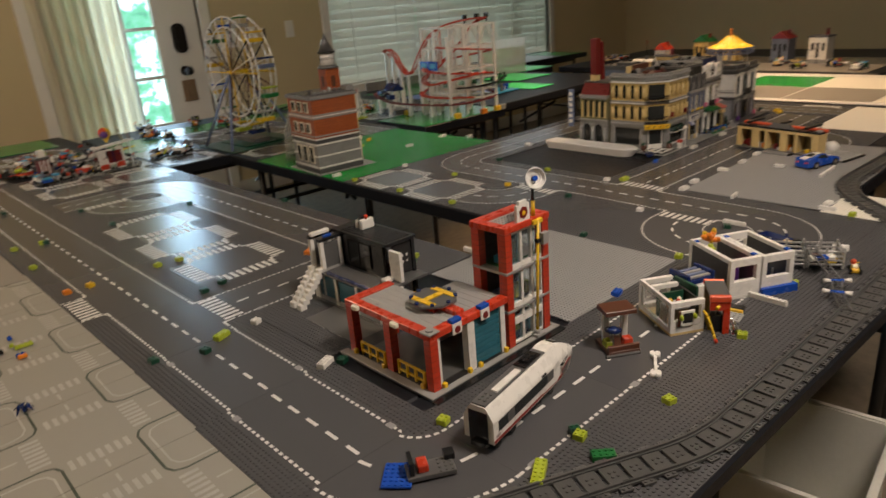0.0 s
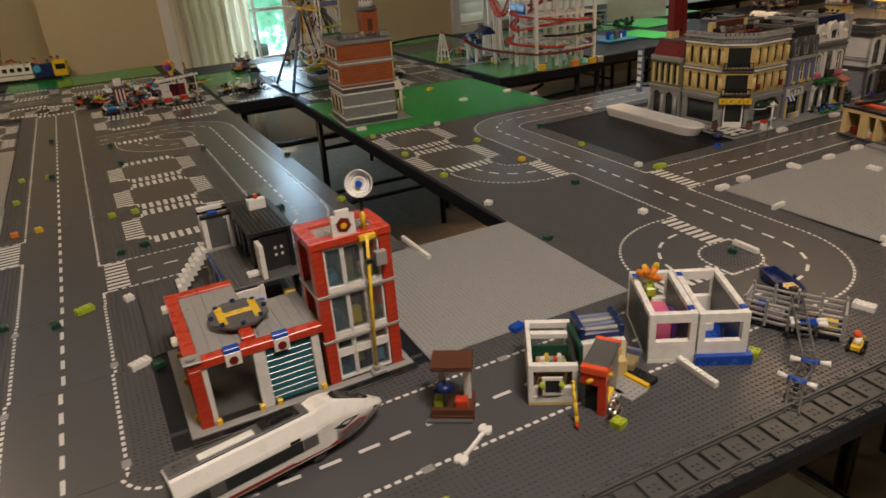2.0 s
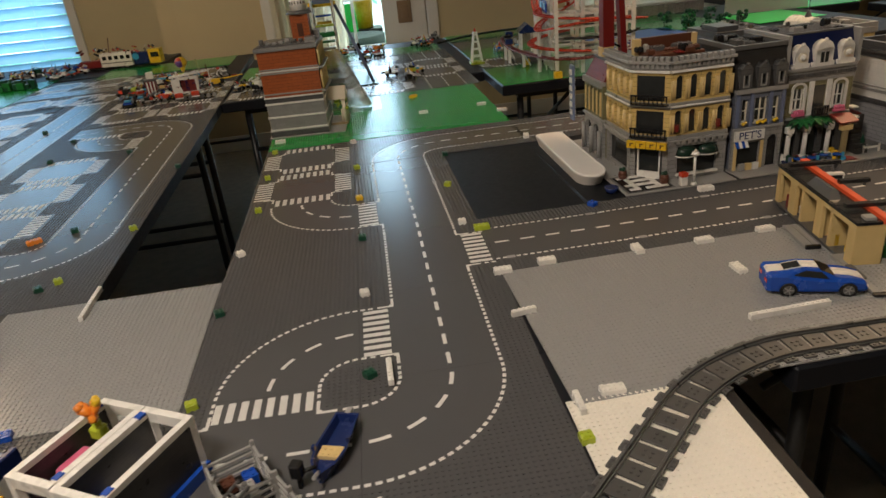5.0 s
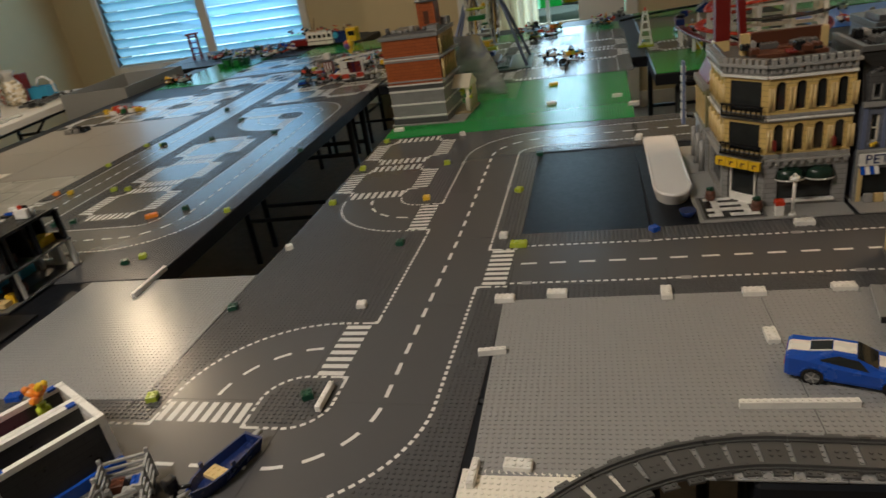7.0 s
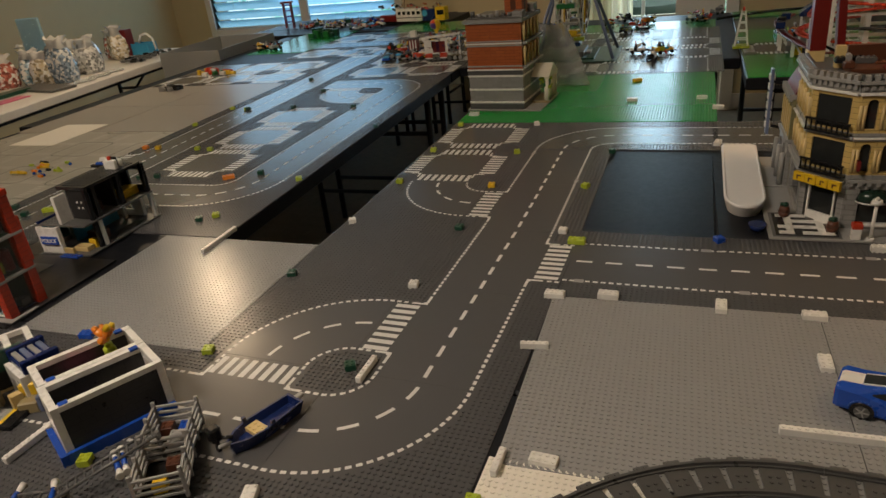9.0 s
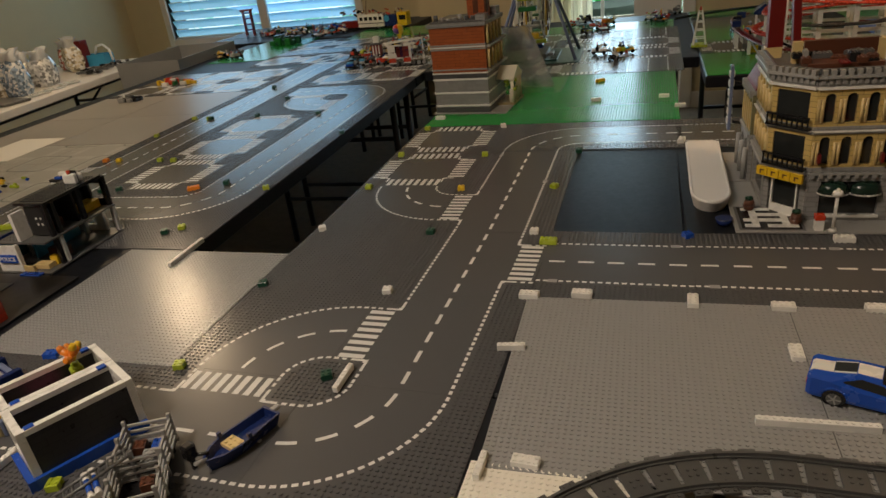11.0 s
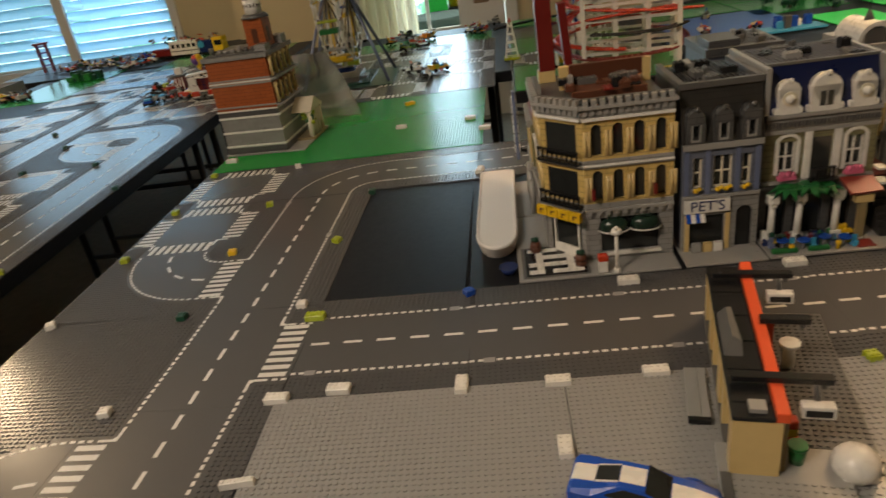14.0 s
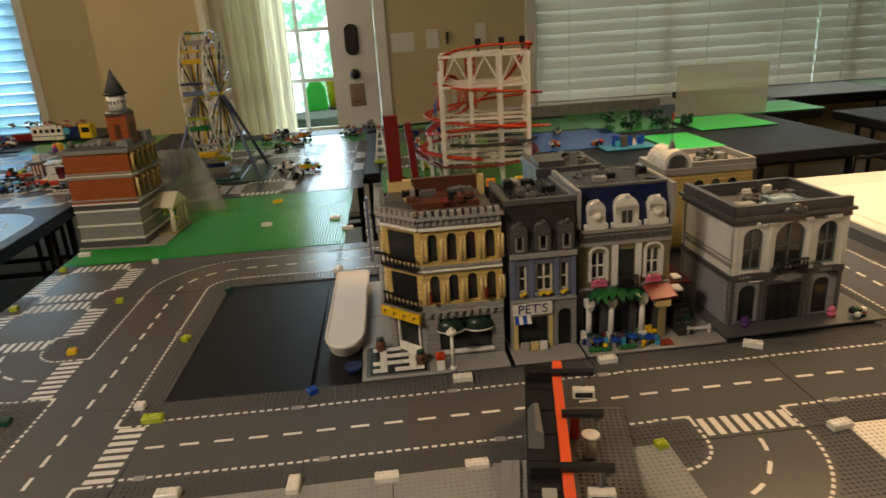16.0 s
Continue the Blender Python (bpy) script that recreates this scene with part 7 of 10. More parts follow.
# bistro with a blue roof
bi = thing("blue_roof_bistro", spot(90.4, 36.6, 0.2, 2.2), "olive and white toy bistro with a dark blue mansard and terrace", "toy building")
part("pavement", Shape().box(0, 0, 0, 31.6, 32, 0.4, 0.05), P["grey"], bi, "grey tiled pavement base")
BW = 21.0
fb = shift(0.4, 9.0)
facade(bi, fb, BW, 0.4, 12.0, [(1.4, 5.2, 0.4, 9.6), (6.8, 12.2, 0.4, 9.6), (13.8, 17.6, 0.4, 9.6)], P["brick_dark"], "dark arcade wall", True)
for x in (2.0, 7.2, 14.4):
    part("white_column", Shape().add(Shape().cyl(x, -1.6, 0.4, 8.8, 0.75, 0.6, 12).box(x - 1.1, -2.6, 8.6, x + 1.1, -0.6, 10.4, 0.2).box(x - 1.0, -2.5, 0.4, x + 1.0, -0.7, 1.6, 0.1), fb), P["white"], bi, "white ornate column")
facade(bi, fb, BW, 12.8, 22.4, [(2.8, 6.2, 14.4, 20.6), (15.4, 18.8, 14.4, 20.6)], P["olive"], "olive wall with white windows", False, "grey", "white")
for x in (4.5, 17.1):
    s = Shape()
    s.box(x - 2.3, -0.4, 14.0, x - 1.6, 0.1, 21).box(x + 1.6, -0.4, 14.0, x + 2.3, 0.1, 21)
    for i in range(8):
        a0 = math.pi * i / 8
        a1 = math.pi * (i + 1) / 8
        s.beam((x + 2.0 * math.cos(a0), -0.2, 20.6 + 1.5 * math.sin(a0)), (x + 2.0 * math.cos(a1), -0.2, 20.6 + 1.5 * math.sin(a1)), 0.5, 0.6)
    part("window_surround", Shape().add(s, fb), P["white"], bi, "white arched window surround")
    part("flower_box", Shape().add(Shape().box(x - 1.8, -1.4, 13.0, x + 1.8, -0.4, 13.9, 0.1).ball(x - 0.9, -1.0, 14.2, 0.7, 8).ball(x + 0.2, -1.0, 14.3, 0.7, 8).ball(x + 1.1, -1.0, 14.2, 0.6, 8), fb), P["pink"], bi, "pink window flowers")
part("balcony_door", Shape().add(Shape().box(9.2, -0.1, 12.9, 12.6, 0.0, 21.0), fb), P["smoke"], bi, "dark balcony door")
for x in (8.2, 13.6):
    part("pilaster", Shape().add(Shape().box(x - 0.7, -0.6, 12.8, x + 0.7, 0.0, 22.4, 0.08), fb), P["white"], bi)
rail_balcony(bi, fb, 8.6, 13.2, 12.4, -2.0, 2.1, 7, "black balcony railing")
band(bi, fb, BW, 12.0, 12.8, 0.6, P["grey"])
band(bi, fb, BW, 22.4, 23.2, 0.5, P["grey"])
band(bi, fb, BW, 23.2, 25.6, 0.3, P["brick_grey"])
dentils(bi, fb, BW, 23.8, P["dark_grey"], 0.8, 0.5, 0.8, 1.0)
band(bi, fb, BW, 25.6, 26.4, 0.9, P["grey"])
s = Shape()._put([(0.4, 8.8, 26.4), (21.4, 8.8, 26.4), (21.4, 30, 26.4), (0.4, 30, 26.4), (0.4, 11.6, 35), (21.4, 11.6, 35), (21.4, 28, 35), (0.4, 28, 35)], [(3, 2, 1, 0), (4, 5, 6, 7), (0, 1, 5, 4), (1, 2, 6, 5), (2, 3, 7, 6), (3, 0, 4, 7)])
part("mansard", s, P["navy"], bi, "dark blue mansard roof")
part("gable", Shape().box(-0.2, 8.4, 26.4, 0.8, 30, 35.4, 0.1), P["grey"], bi)
part("gable", Shape().box(21.0, 8.4, 26.4, 22.0, 30, 35.4, 0.1), P["grey"], bi)
for x, rr in ((4.2, 1.9), (10.9, 2.6), (17.8, 1.9)):
    s = Shape().box(x - rr, 8.2, 26.4, x + rr, 10.4, 31.2)
    s.tube((x, 8.2, 30.8), (x, 10.6, 30.8), rr * 0.98, 16)
    s.ball(x, 8.4, 30.8 + rr, 0.6, 8).box(x - rr - 0.8, 8.2, 26.4, x - rr, 9.4, 27.6, 0.2).box(x + rr, 8.2, 26.4, x + rr + 0.8, 9.4, 27.6, 0.2)
    d_ = part("dormer", s, P["white"], bi, "white round-headed dormer")
    if rr > 2:
        part("dormer_pane", Shape().box(x - rr * 0.45, 8.1, 27.4, x - 0.15, 8.18, 30.2), P["smoke"], d_)
        part("dormer_pane", Shape().box(x + 0.15, 8.1, 27.4, x + rr * 0.45, 8.18, 30.2), P["smoke"], d_)
    else:
        part("medallion", Shape().tube((x, 8.2, 29.4), (x, 7.9, 29.4), 1.35, 14), P["cream"], d_, "cream round medallion")
        part("medallion_boss", Shape().ball(x, 7.9, 29.4, 0.9, 10, 1.0), P["white"], d_)
part("roof_studs", Shape().grid_studs(1, 12, 21, 28, 35.0), P["dark_grey"], bi, "", "stuff")
clutter(bi, 3, 19, 14, 27, 35.0, 9, 12)
part("ridge", Shape().box(0.4, 11.4, 35, 21.4, 12.2, 35.5), P["dark_grey"], bi)
part("body", Shape().box(0.9, 10.2, 0.4, 20.9, 30, 26.4), P["brick_dark"], bi)
part("red_awning", Shape().beam((18.2, 8.8, 12.2), (18.6, 4.2, 10.4), 6.2, 0.45), P["rust_red"], bi, "dull red awning")
part("awning_post", Shape().box(18.0, 5.0, 0.4, 19.4, 6.2, 8.0, 0.08), P["dark_tan"], bi)
part("awning_post_head", Shape().box(17.0, 4.8, 8.0, 20.4, 6.4, 9.6, 0.08), P["tan"], bi)
part("red_mat", Shape().box(16.6, 0.8, 0.4, 20.0, 3.8, 0.6, 0.05), P["dark_red"], bi)
part("side_stair", Shape().box(22.2, 12, 0.4, 29.5, 28, 9.6, 0.1), P["brick_black"], bi)
part("side_shelf", Shape().box(22.2, 8.0, 10.0, 24.6, 11.0, 10.6, 0.05).box(22.2, 8.2, 13.0, 24.0, 10.6, 13.5, 0.05), P["white"], bi)
part("fir_plant", Shape().cyl(25.4, 6.4, 0.4, 2.2, 1.5, 0.5, 8).cyl(25.4, 6.4, 1.9, 3.8, 1.2, 0.3, 8).cyl(25.4, 6.4, 3.5, 5.4, 0.8, 0.05, 8), P["dark_green"], bi, "dark green fir shaped plant")
for k in range(7):
    part("stair_step", Shape().box(22.4, 10.6 - k * 1.0, 0.4, 26, 11.6 - k * 1.0, 9.0 - 1.2 * k), P["brick_black"], bi)
part("roof_garden", Shape().box(22.2, 13, 9.6, 29, 27, 10.0), P["dark_red"], bi)
part("fence", Shape().box(24.5, 4.6, 1.6, 30.0, 5.0, 2.2).box(24.5, 4.6, 0.4, 25.0, 5.0, 2.6).box(29.5, 4.6, 0.4, 30, 5, 2.6), P["white"], bi)
for x, y in ((3.2, 3.2), (7.0, 2.6), (11.2, 3.4), (14.6, 2.4)):
    tb = thing("cafe_table", bi.matrix_world @ Matrix.Translation((U * x, U * y, U * 0.4)), "small blue toy cafe table on the terrace", "toy table", "terrace tables")
    part("tabletop", Shape().cyl(0, 0, 1.7, 2.0, 1.2, n=12), P["blue"], tb)
    part("table_stem", Shape().cyl(0, 0, 0, 1.7, 0.25, n=8), P["grey"], tb)
    for k, (dx, dy, c) in enumerate(((-1.8, 0.6, "sand_blue"), (1.8, -0.4, "azure"))):
        part("chair", Shape().box(dx - 0.5, dy - 0.5, 0, dx + 0.5, dy + 0.5, 1.0, 0.06).box(dx - 0.5, dy + 0.3, 1.0, dx + 0.5, dy + 0.5, 2.2), P[c], tb)
part("hedge", Shape().box(0.6, 0.9, 0.4, 5.5, 2.0, 1.4, 0.2).box(7.5, 0.9, 0.4, 11.5, 1.9, 1.3, 0.2), P["green"], bi, "green hedge strip")
for x, y, c in ((4.4, 1.6, "yellow"), (13.0, 1.4, "yellow"), (16.6, 3.0, "dark_red"), (15.4, 4.2, "green")):
    part("terrace_plant", Shape().ball(x, y, 1.6, 0.6, 8).cyl(x, y, 0.4, 1.4, 0.4, n=8), P[c], bi)


def leaf_fan(t, x, y, z, n, r, mat, seed):
    rnd = random.Random(seed)
    for k in range(n):
        a_ = 2 * math.pi * k / n + rnd.uniform(-0.3, 0.3)
        ex, ey, ez = x + r * math.cos(a_), y + r * math.sin(a_), z - rnd.uniform(0.2, 1.2)
        s = Shape()
        mid = Vector(((x + ex) / 2, (y + ey) / 2, z + 0.5))
        side = Vector((-math.sin(a_), math.cos(a_), 0)) * r * 0.24
        p0, p1 = Vector((x, y, z)), Vector((ex, ey, ez))
        th = Vector((0, 0, -0.18))
        s._put([p0, mid - side, p1, mid + side, p0 + th, mid - side + th, p1 + th, mid + side + th], [(0, 1, 2, 3), (7, 6, 5, 4), (0, 4, 5, 1), (1, 5, 6, 2), (2, 6, 7, 3), (3, 7, 4, 0)])
        part("leaf", s, mat, t)


for x, y, z in ((4.6, 6.4, 11.8), (8.4, 6.2, 12.2), (11.6, 6.6, 11.6)):
    vine = thing("toy_vine", bi.matrix_world @ Matrix.Translation((U * x, U * y, 0)), "green leafy toy vine over the terrace", "toy plant", "terrace vines")
    part("stalk", Shape().tube((0, 2.4, z - 0.6), (0, 0, z), 0.2, 6), P["dark_green"], vine)
    leaf_fan(vine, 0, 0, z, 11, 3.4, P["green"], int(x * 10))
    leaf_fan(vine, 0, 0.4, z - 0.7, 9, 2.8, P["dark_green"], int(x * 10) + 1)

for k in range(34):
    rr = random.Random(5200 + k)
    part("terrace_piece", brick_shape(rr.choice((1, 1, 2)), 1, rr.choice((0.4, 0.8, 1.2, 2.0))), P[rr.choice(("black", "dark_blue", "green", "dark_red", "white", "yellow", "black", "dark_green", "dark_grey"))], bi).location = (U * rr.uniform(1, 20), U * rr.uniform(3.0, 8.0), U * 0.4)
for k in range(16):
    rr = random.Random(5300 + k)
    part("column_ornament", Shape().add(Shape().ball((2.0, 7.2, 14.4)[k % 3] + rr.uniform(-0.8, 0.8), -2.2 + rr.uniform(-0.3, 0.3), 8.6 + rr.uniform(-0.6, 1.6), rr.uniform(0.4, 0.6), 6), fb), P["white"], bi)

# bank
bk = thing("brick_bank", spot(122.4, 39.6, 0.2, 4.0), "white and dark grey toy bank with arched windows", "toy building")
bk.scale = (1.1, 0.97, 1.0)
part("pavement", Shape().box(0, 0, 0, 36, 34, 0.4, 0.05), P["dark_grey"], bk, "dark grey tiled pavement base")
kf = shift(3.0, 5.6)
KW = 25.2
kl = shift(3.0, 30, 0, -90)
part("body", Shape().box(4.2, 6.8, 0.4, 26.8, 29.4, 24.6), P["bank_stone"], bk)
facade(bk, kf, KW, 0.4, 11.4, [(2.2, 6.2, 0.8, 10.0), (18.8, 22.8, 0.8, 10.0)], P["bank_stone"], "blue-grey stone ground floor", True, "dark_grey")
part("entrance", Shape().add(Shape().box(8.2, -0.12, 0.5, 16.2, 0.02, 9.6), kf), P["smoke"], bk, "dark glazed entrance")
for x in (7.4, 10.8, 13.2, 16.0):
    part("entrance_post", Shape().add(Shape().box(x, -0.5, 0.4, x + (0.9 if x in (7.4, 16.0) else 0.5), 0.0, 9.8, 0.05), kf), P["brick_dark" if x in (7.4, 16.0) else "black"], bk)
part("entrance_lintel", Shape().add(Shape().box(7.2, -0.6, 9.8, 17.0, 0.0, 10.8, 0.05), kf), P["brick_dark"], bk)
for x in (0.2, 6.6, 17.4, 24.0):
    part("quoin", Shape().add(Shape().box(x, -0.22, 0.4, x + 0.9, 0.0, 11.2, 0.05), kf), P["dark_grey"], bk)
part("side_wall", Shape().add(Shape().box(0, 0, 0.4, 24.4, 1.0, 11.4), kl), P["bank_stone"], bk)
for mm, ww in ((kf, KW), (kl, 24.4)):
    band(bk, mm, ww, 11.4, 12.8, 0.5, P["brick_dark"], "frieze", "dark grey frieze")
    band(bk, mm, ww, 24.6, 26.0, 0.6, P["brick_dark"])
    band(bk, mm, ww, 26.0, 26.8, 1.3, P["dark_grey"], "roof_cornice", "", 0.6)
    band(bk, mm, ww, 26.8, 29.0, 0.4, P["brick_dark"], "parapet")
facade(bk, kf, KW, 12.8, 24.6, [(2.2, 6.6, 13.6, 23.6), (9.2, 15.8, 13.4, 24.2), (18.6, 23.0, 13.6, 23.6)], P["bank_white"], "white wall with tall arched windows", True, "white", "bank_frame")
for x in (0.1, 7.5, 16.4, 24.0):
    part("pilaster", Shape().add(Shape().box(x, -0.3, 12.8, x + 1.0, 0.0, 24.4, 0.06), kf), P["white"], bk)
part("side_wall", Shape().add(Shape().box(0, 0, 12.8, 24.4, 1.0, 24.6), kl), P["bank_white"], bk)
part("side_band", Shape().add(Shape().box(2, -0.35, 14.8, 24.4, 0.0, 15.6).box(2, -0.35, 16.2, 24.4, 0, 16.5), kl), P["grey"], bk)
for x0, y0, x1, y1 in ((3.0, 28.4, 28.2, 29.4), (27.2, 6.6, 28.2, 29.4)):
    part("rear_wall", Shape().box(x0, y0, 0.4, x1, y1, 28.2), P["brick_dark"], bk)
part("skylight", Shape().box(15, 12, 25.2, 22, 18, 27.4, 0.2), P["glass"], bk, "clear rooftop skylight")
part("roof_unit", Shape().box(6, 10, 25.2, 10, 13, 28.0, 0.2), P["grey"], bk)
clutter(bk, 5, 26, 9, 28, 25.2, 26, 22, ("dark_grey", "black", "grey", "dark_grey", "white"))
part("roof_deck", Shape().box(4, 6.8, 24.6, 27.2, 28.4, 25.2), P["dark_grey"], bk)
s = Shape()
for k in range(5):
    a_ = radians(20 + 35 * k)
    s.beam((12.4, -0.8, 10.8), (12.4 + 2.6 * math.cos(a_), -0.8, 10.8 + 2.6 * math.sin(a_)), 0.6, 1.0)
part("crest", Shape().add(s, kf), P["grey"], bk, "grey fan-shaped crest")
part("roof_crest", Shape().add(Shape().ball(12.4, -0.9, 27.6, 1.3, 10).ball(10.6, -0.8, 27.2, 0.8, 8).ball(14.2, -0.8, 27.2, 0.8, 8), kf), P["dark_grey"], bk)
rail_balcony(bk, kf, 8.8, 16.0, 13.0, -2.0, 2.2, 9, "black balcony railing")
for x in (2.4, 22.0):
    part("flower_pot", Shape().add(Shape().cyl(x + 1, -1.4, 0.4, 1.6, 0.8, 1.0).ball(x + 1, -1.4, 2.0, 0.9, 8), kf), P["pink" if x > 9 else "purple"], bk)
for k, x in enumerate((1.6, 2.3, 3.0, 3.7, 19.6, 20.3, 21.0, 21.7)):
    part("frieze_mark", Shape().add(Shape().box(x, -0.56, 11.8, x + 0.4, -0.5, 12.5), kf), P["grey"], bk)

bk_pot = thing("toy_flower_bush", spot(156.4, 44.0, 0.6, 0), "small toy bush with white and red flowers by the bank", "toy plant")
for k in range(14):
    rr = random.Random(2100 + k)
    part("flower_piece", Shape().ball(rr.uniform(-1.8, 1.8), rr.uniform(-1.4, 1.4), 0.5 + 0.14 * k, rr.uniform(0.6, 0.9), 6), P[rr.choice(("black", "dark_green", "white", "dark_red"))], bk_pot)
for k in range(26):
    rr = random.Random(2150 + k)
    part("trim_brick", Shape().add(Shape().box(0, -0.6 - 0.5 * rr.random(), 0, rr.choice((0.8, 1.6, 2.2)), 0, rr.choice((0.4, 0.9)), 0.05), shift(3.2 + rr.uniform(0, 23), 5.6, rr.choice((10.8, 12.9, 24.3, 24.4)))), P[rr.choice(("grey", "dark_grey", "white"))], bk)
# houses of the second row, seen over the roofs
sb = thing("blue_grey_house", spot(88.5, 82, 6.0, 2.2), "sand blue toy house with a dark flat roof", "toy building")
sb.scale = (0.66, 0.75, 1.0)
f2 = shift(0, 0)
facade(sb, f2, 26, 0.4, 24.6, [(2.6, 5.0, 19.0, 22.6), (5.6, 8.0, 19.0, 22.6), (16, 18.4, 19.0, 23)], P["brick_blue"], "sand blue wall with white windows", False, None, "white")
for x0, y0, x1, y1 in ((0, 1, 1, 24), (25, 1, 26, 24), (1, 23, 25, 24)):
    part("wall", Shape().box(x0, y0, 0.4, x1, y1, 24.6), P["brick_blue"], sb)
clutter(sb, 2, 24, 2, 22, 26.6, 21, 16)
part("roof", Shape().box(-0.6, -0.8, 24.6, 26.6, 24.6, 26.6, 0.1).box(1, 1, 26.6, 12, 14, 28.2, 0.1).grid_studs(13, 2, 25, 22, 26.6), P["brick_dark"], sb, "dark grey flat roof")
part("ground_floor", Shape().box(0.2, 0.2, -6.0, 25.8, 23.8, 0.4), P["brick_dark"], sb)
part("dark_wall", Shape().box(12, -0.3, 18.4, 22, -0.02, 24.6), P["brown"], sb)
vb = thing("vaulted_hall", spot(130, 98, 0.8, 2.2), "tan toy hall with a white barrel roof and spire", "toy building")
vb.scale = (0.8, 0.8, 1.0)
facade(vb, shift(0, 0), 34, 0.4, 23, [(11 + 6.5 * k, 15.5 + 6.5 * k, 14, 21) for k in range(3)], P["brick_tan"], "tan wall with arched openings", True)
for x0, y0, x1, y1 in ((0, 1, 1, 24), (33, 1, 34, 24), (1, 23, 33, 24)):
    part("wall", Shape().box(x0, y0, 0.4, x1, y1, 23), P["brick_tan"], vb)
part("roof", Shape().box(-0.6, -0.8, 23, 34.6, 24.8, 25, 0.1), P["grey"], vb)
for x0, y0, x1, y1 in ((10, -0.5, 34.5, 0.8), (33.2, 0.8, 34.5, 24), (10, 22.8, 33.2, 24), (10, 0.8, 11.4, 22.8)):
    part("parapet", Shape().box(x0, y0, 25, x1, y1, 26.6, 0.08), P["grey"], vb)
for k in range(4):
    part("roof_unit", Shape().box(15 + 4 * k, 6 + (k % 2) * 6, 25, 18 + 4 * k, 10 + (k % 2) * 6, 26.4 + 0.5 * (k % 3), 0.15), P[("dark_grey", "black", "grey", "dark_grey")[k]], vb)
s = Shape()
for i in range(12):
    a0, a1 = math.pi * i / 12, math.pi * (i + 1) / 12
    for r, sg_ in ((5.6, 1), (4.4, -1)):
        q = [(4.6 + r * math.cos(a0), 0.0, 25 + r * 0.95 * math.sin(a0)), (4.6 + r * math.cos(a1), 0.0, 25 + r * 0.95 * math.sin(a1)), (4.6 + r * math.cos(a1), 16, 25 + r * 0.95 * math.sin(a1)), (4.6 + r * math.cos(a0), 16, 25 + r * 0.95 * math.sin(a0))]
        s._put(q, [(0, 1, 2, 3) if sg_ > 0 else (3, 2, 1, 0)], True)
    s._put([(4.6 + 5.6 * math.cos(a0), 0, 25 + 5.3 * math.sin(a0)), (4.6 + 4.4 * math.cos(a0), 0, 25 + 4.2 * math.sin(a0)), (4.6 + 4.4 * math.cos(a1), 0, 25 + 4.2 * math.sin(a1)), (4.6 + 5.6 * math.cos(a1), 0, 25 + 5.3 * math.sin(a1))], [(0, 1, 2, 3)])
clutter(vb, 13, 31, 3, 20, 25, 31, 18)
part("barrel_roof", s, P["white"], vb, "white barrel-shaped roof")
part("barrel_end", Shape().box(1.6, 0.6, 25, 7.6, 0.9, 28.6, 0.1), P["dark_grey"], vb)
part("ground_floor", Shape().box(0.2, 0.2, -0.8, 33.8, 23.8, 0.4), P["brick_grey"], vb)
part("spire_foot", Shape().cyl(4.6, 6, 30.0, 32.6, 1.6, 0.4, 10), P["dark_grey"], vb)
part("spire", Shape().cyl(4.6, 6, 32.4, 40, 0.14, n=6), P["black"], vb)
part("spire_ring", Shape().ball(4.6, 6, 39.2, 0.6, 8).ball(4.6, 6, 40.3, 0.5, 8), P["red"], vb)

# low tan shop standing across the street, open at the back
td = thing("open_back_shop", spot(65.6, -27.6, 0.5, -9.5), "tan toy shop with a black roof and orange-red roof stripe", "toy building")
td.scale = (1.0, 1.0, 1.08)
part("base", Shape().box(-0.15, 14, 0, 18, 46.4, 0.6, 0.06).grid_studs(8, 14, 18, 46, 0.6), P["dark_grey"], td)
part("forecourt", Shape().box(-1.2, -2.4, 0, 14, 13.96, 0.6, 0.06).grid_studs(0, -2, 14, 8, 0.6), P["grey"], td, "grey studded forecourt")
part("black_edge", Shape().box(-1.2, -3.4, 0, 14, -2.42, 0.5), P["black"], td)
part("kerb_tile", Shape().box(-1.1, 2.4, 0.6, 0.2, 8.2, 1.0, 0.05), P["dark_grey"], td)
part("end_wall", Shape().box(0, 8.4, 0.6, 5.7, 9.4, 8.6), P["tan"], td, "plain tan end wall")
for y0 in (17.6, 23.0, 31.0, 36.4, 44.4):
    part("cross_wall", Shape().box(0, y0, 0.6, 6.0, y0 + 1.0, 8.6), P["tan"], td, "tan cross wall")
for y0, y1 in ((9.4, 11.2), (22.0, 25.0), (35.0, 38.2), (43.6, 45.4)):
    part("side_wall", Shape().box(0.02, y0, 0.6, 0.9, y1, 7.6), P["tan"], td)
part("top_beam", Shape().box(0, 9.4, 7.6, 0.9, 45.4, 8.6), P["tan"], td)
part("spine_wall", Shape().box(6.0, 9.4, 0.6, 6.5, 45.4, 8.6), P["dark_tan"], td)
part("roof", Shape().box(-0.1, 8.2, 8.6, 4.8, 45.8, 9.2, 0.06), P["black"], td, "black flat roof")
for k in range(5):
    part("roof_plate", Shape().box(0.2 + 0.1 * (k % 2), 11.0 + 6.6 * k, 9.2, 4.6, 16.4 + 6.6 * k, 9.32), P["black"], td)
part("roof_stripe", Shape().box(4.8, 8.2, 8.6, 6.4, 42.0, 9.9, 0.1), P["neon"], td, "orange-red roof stripe")
part("roof_stripe", Shape().box(5.0, 42.2, 8.6, 6.7, 45.8, 10.1, 0.1), P["neon"], td)
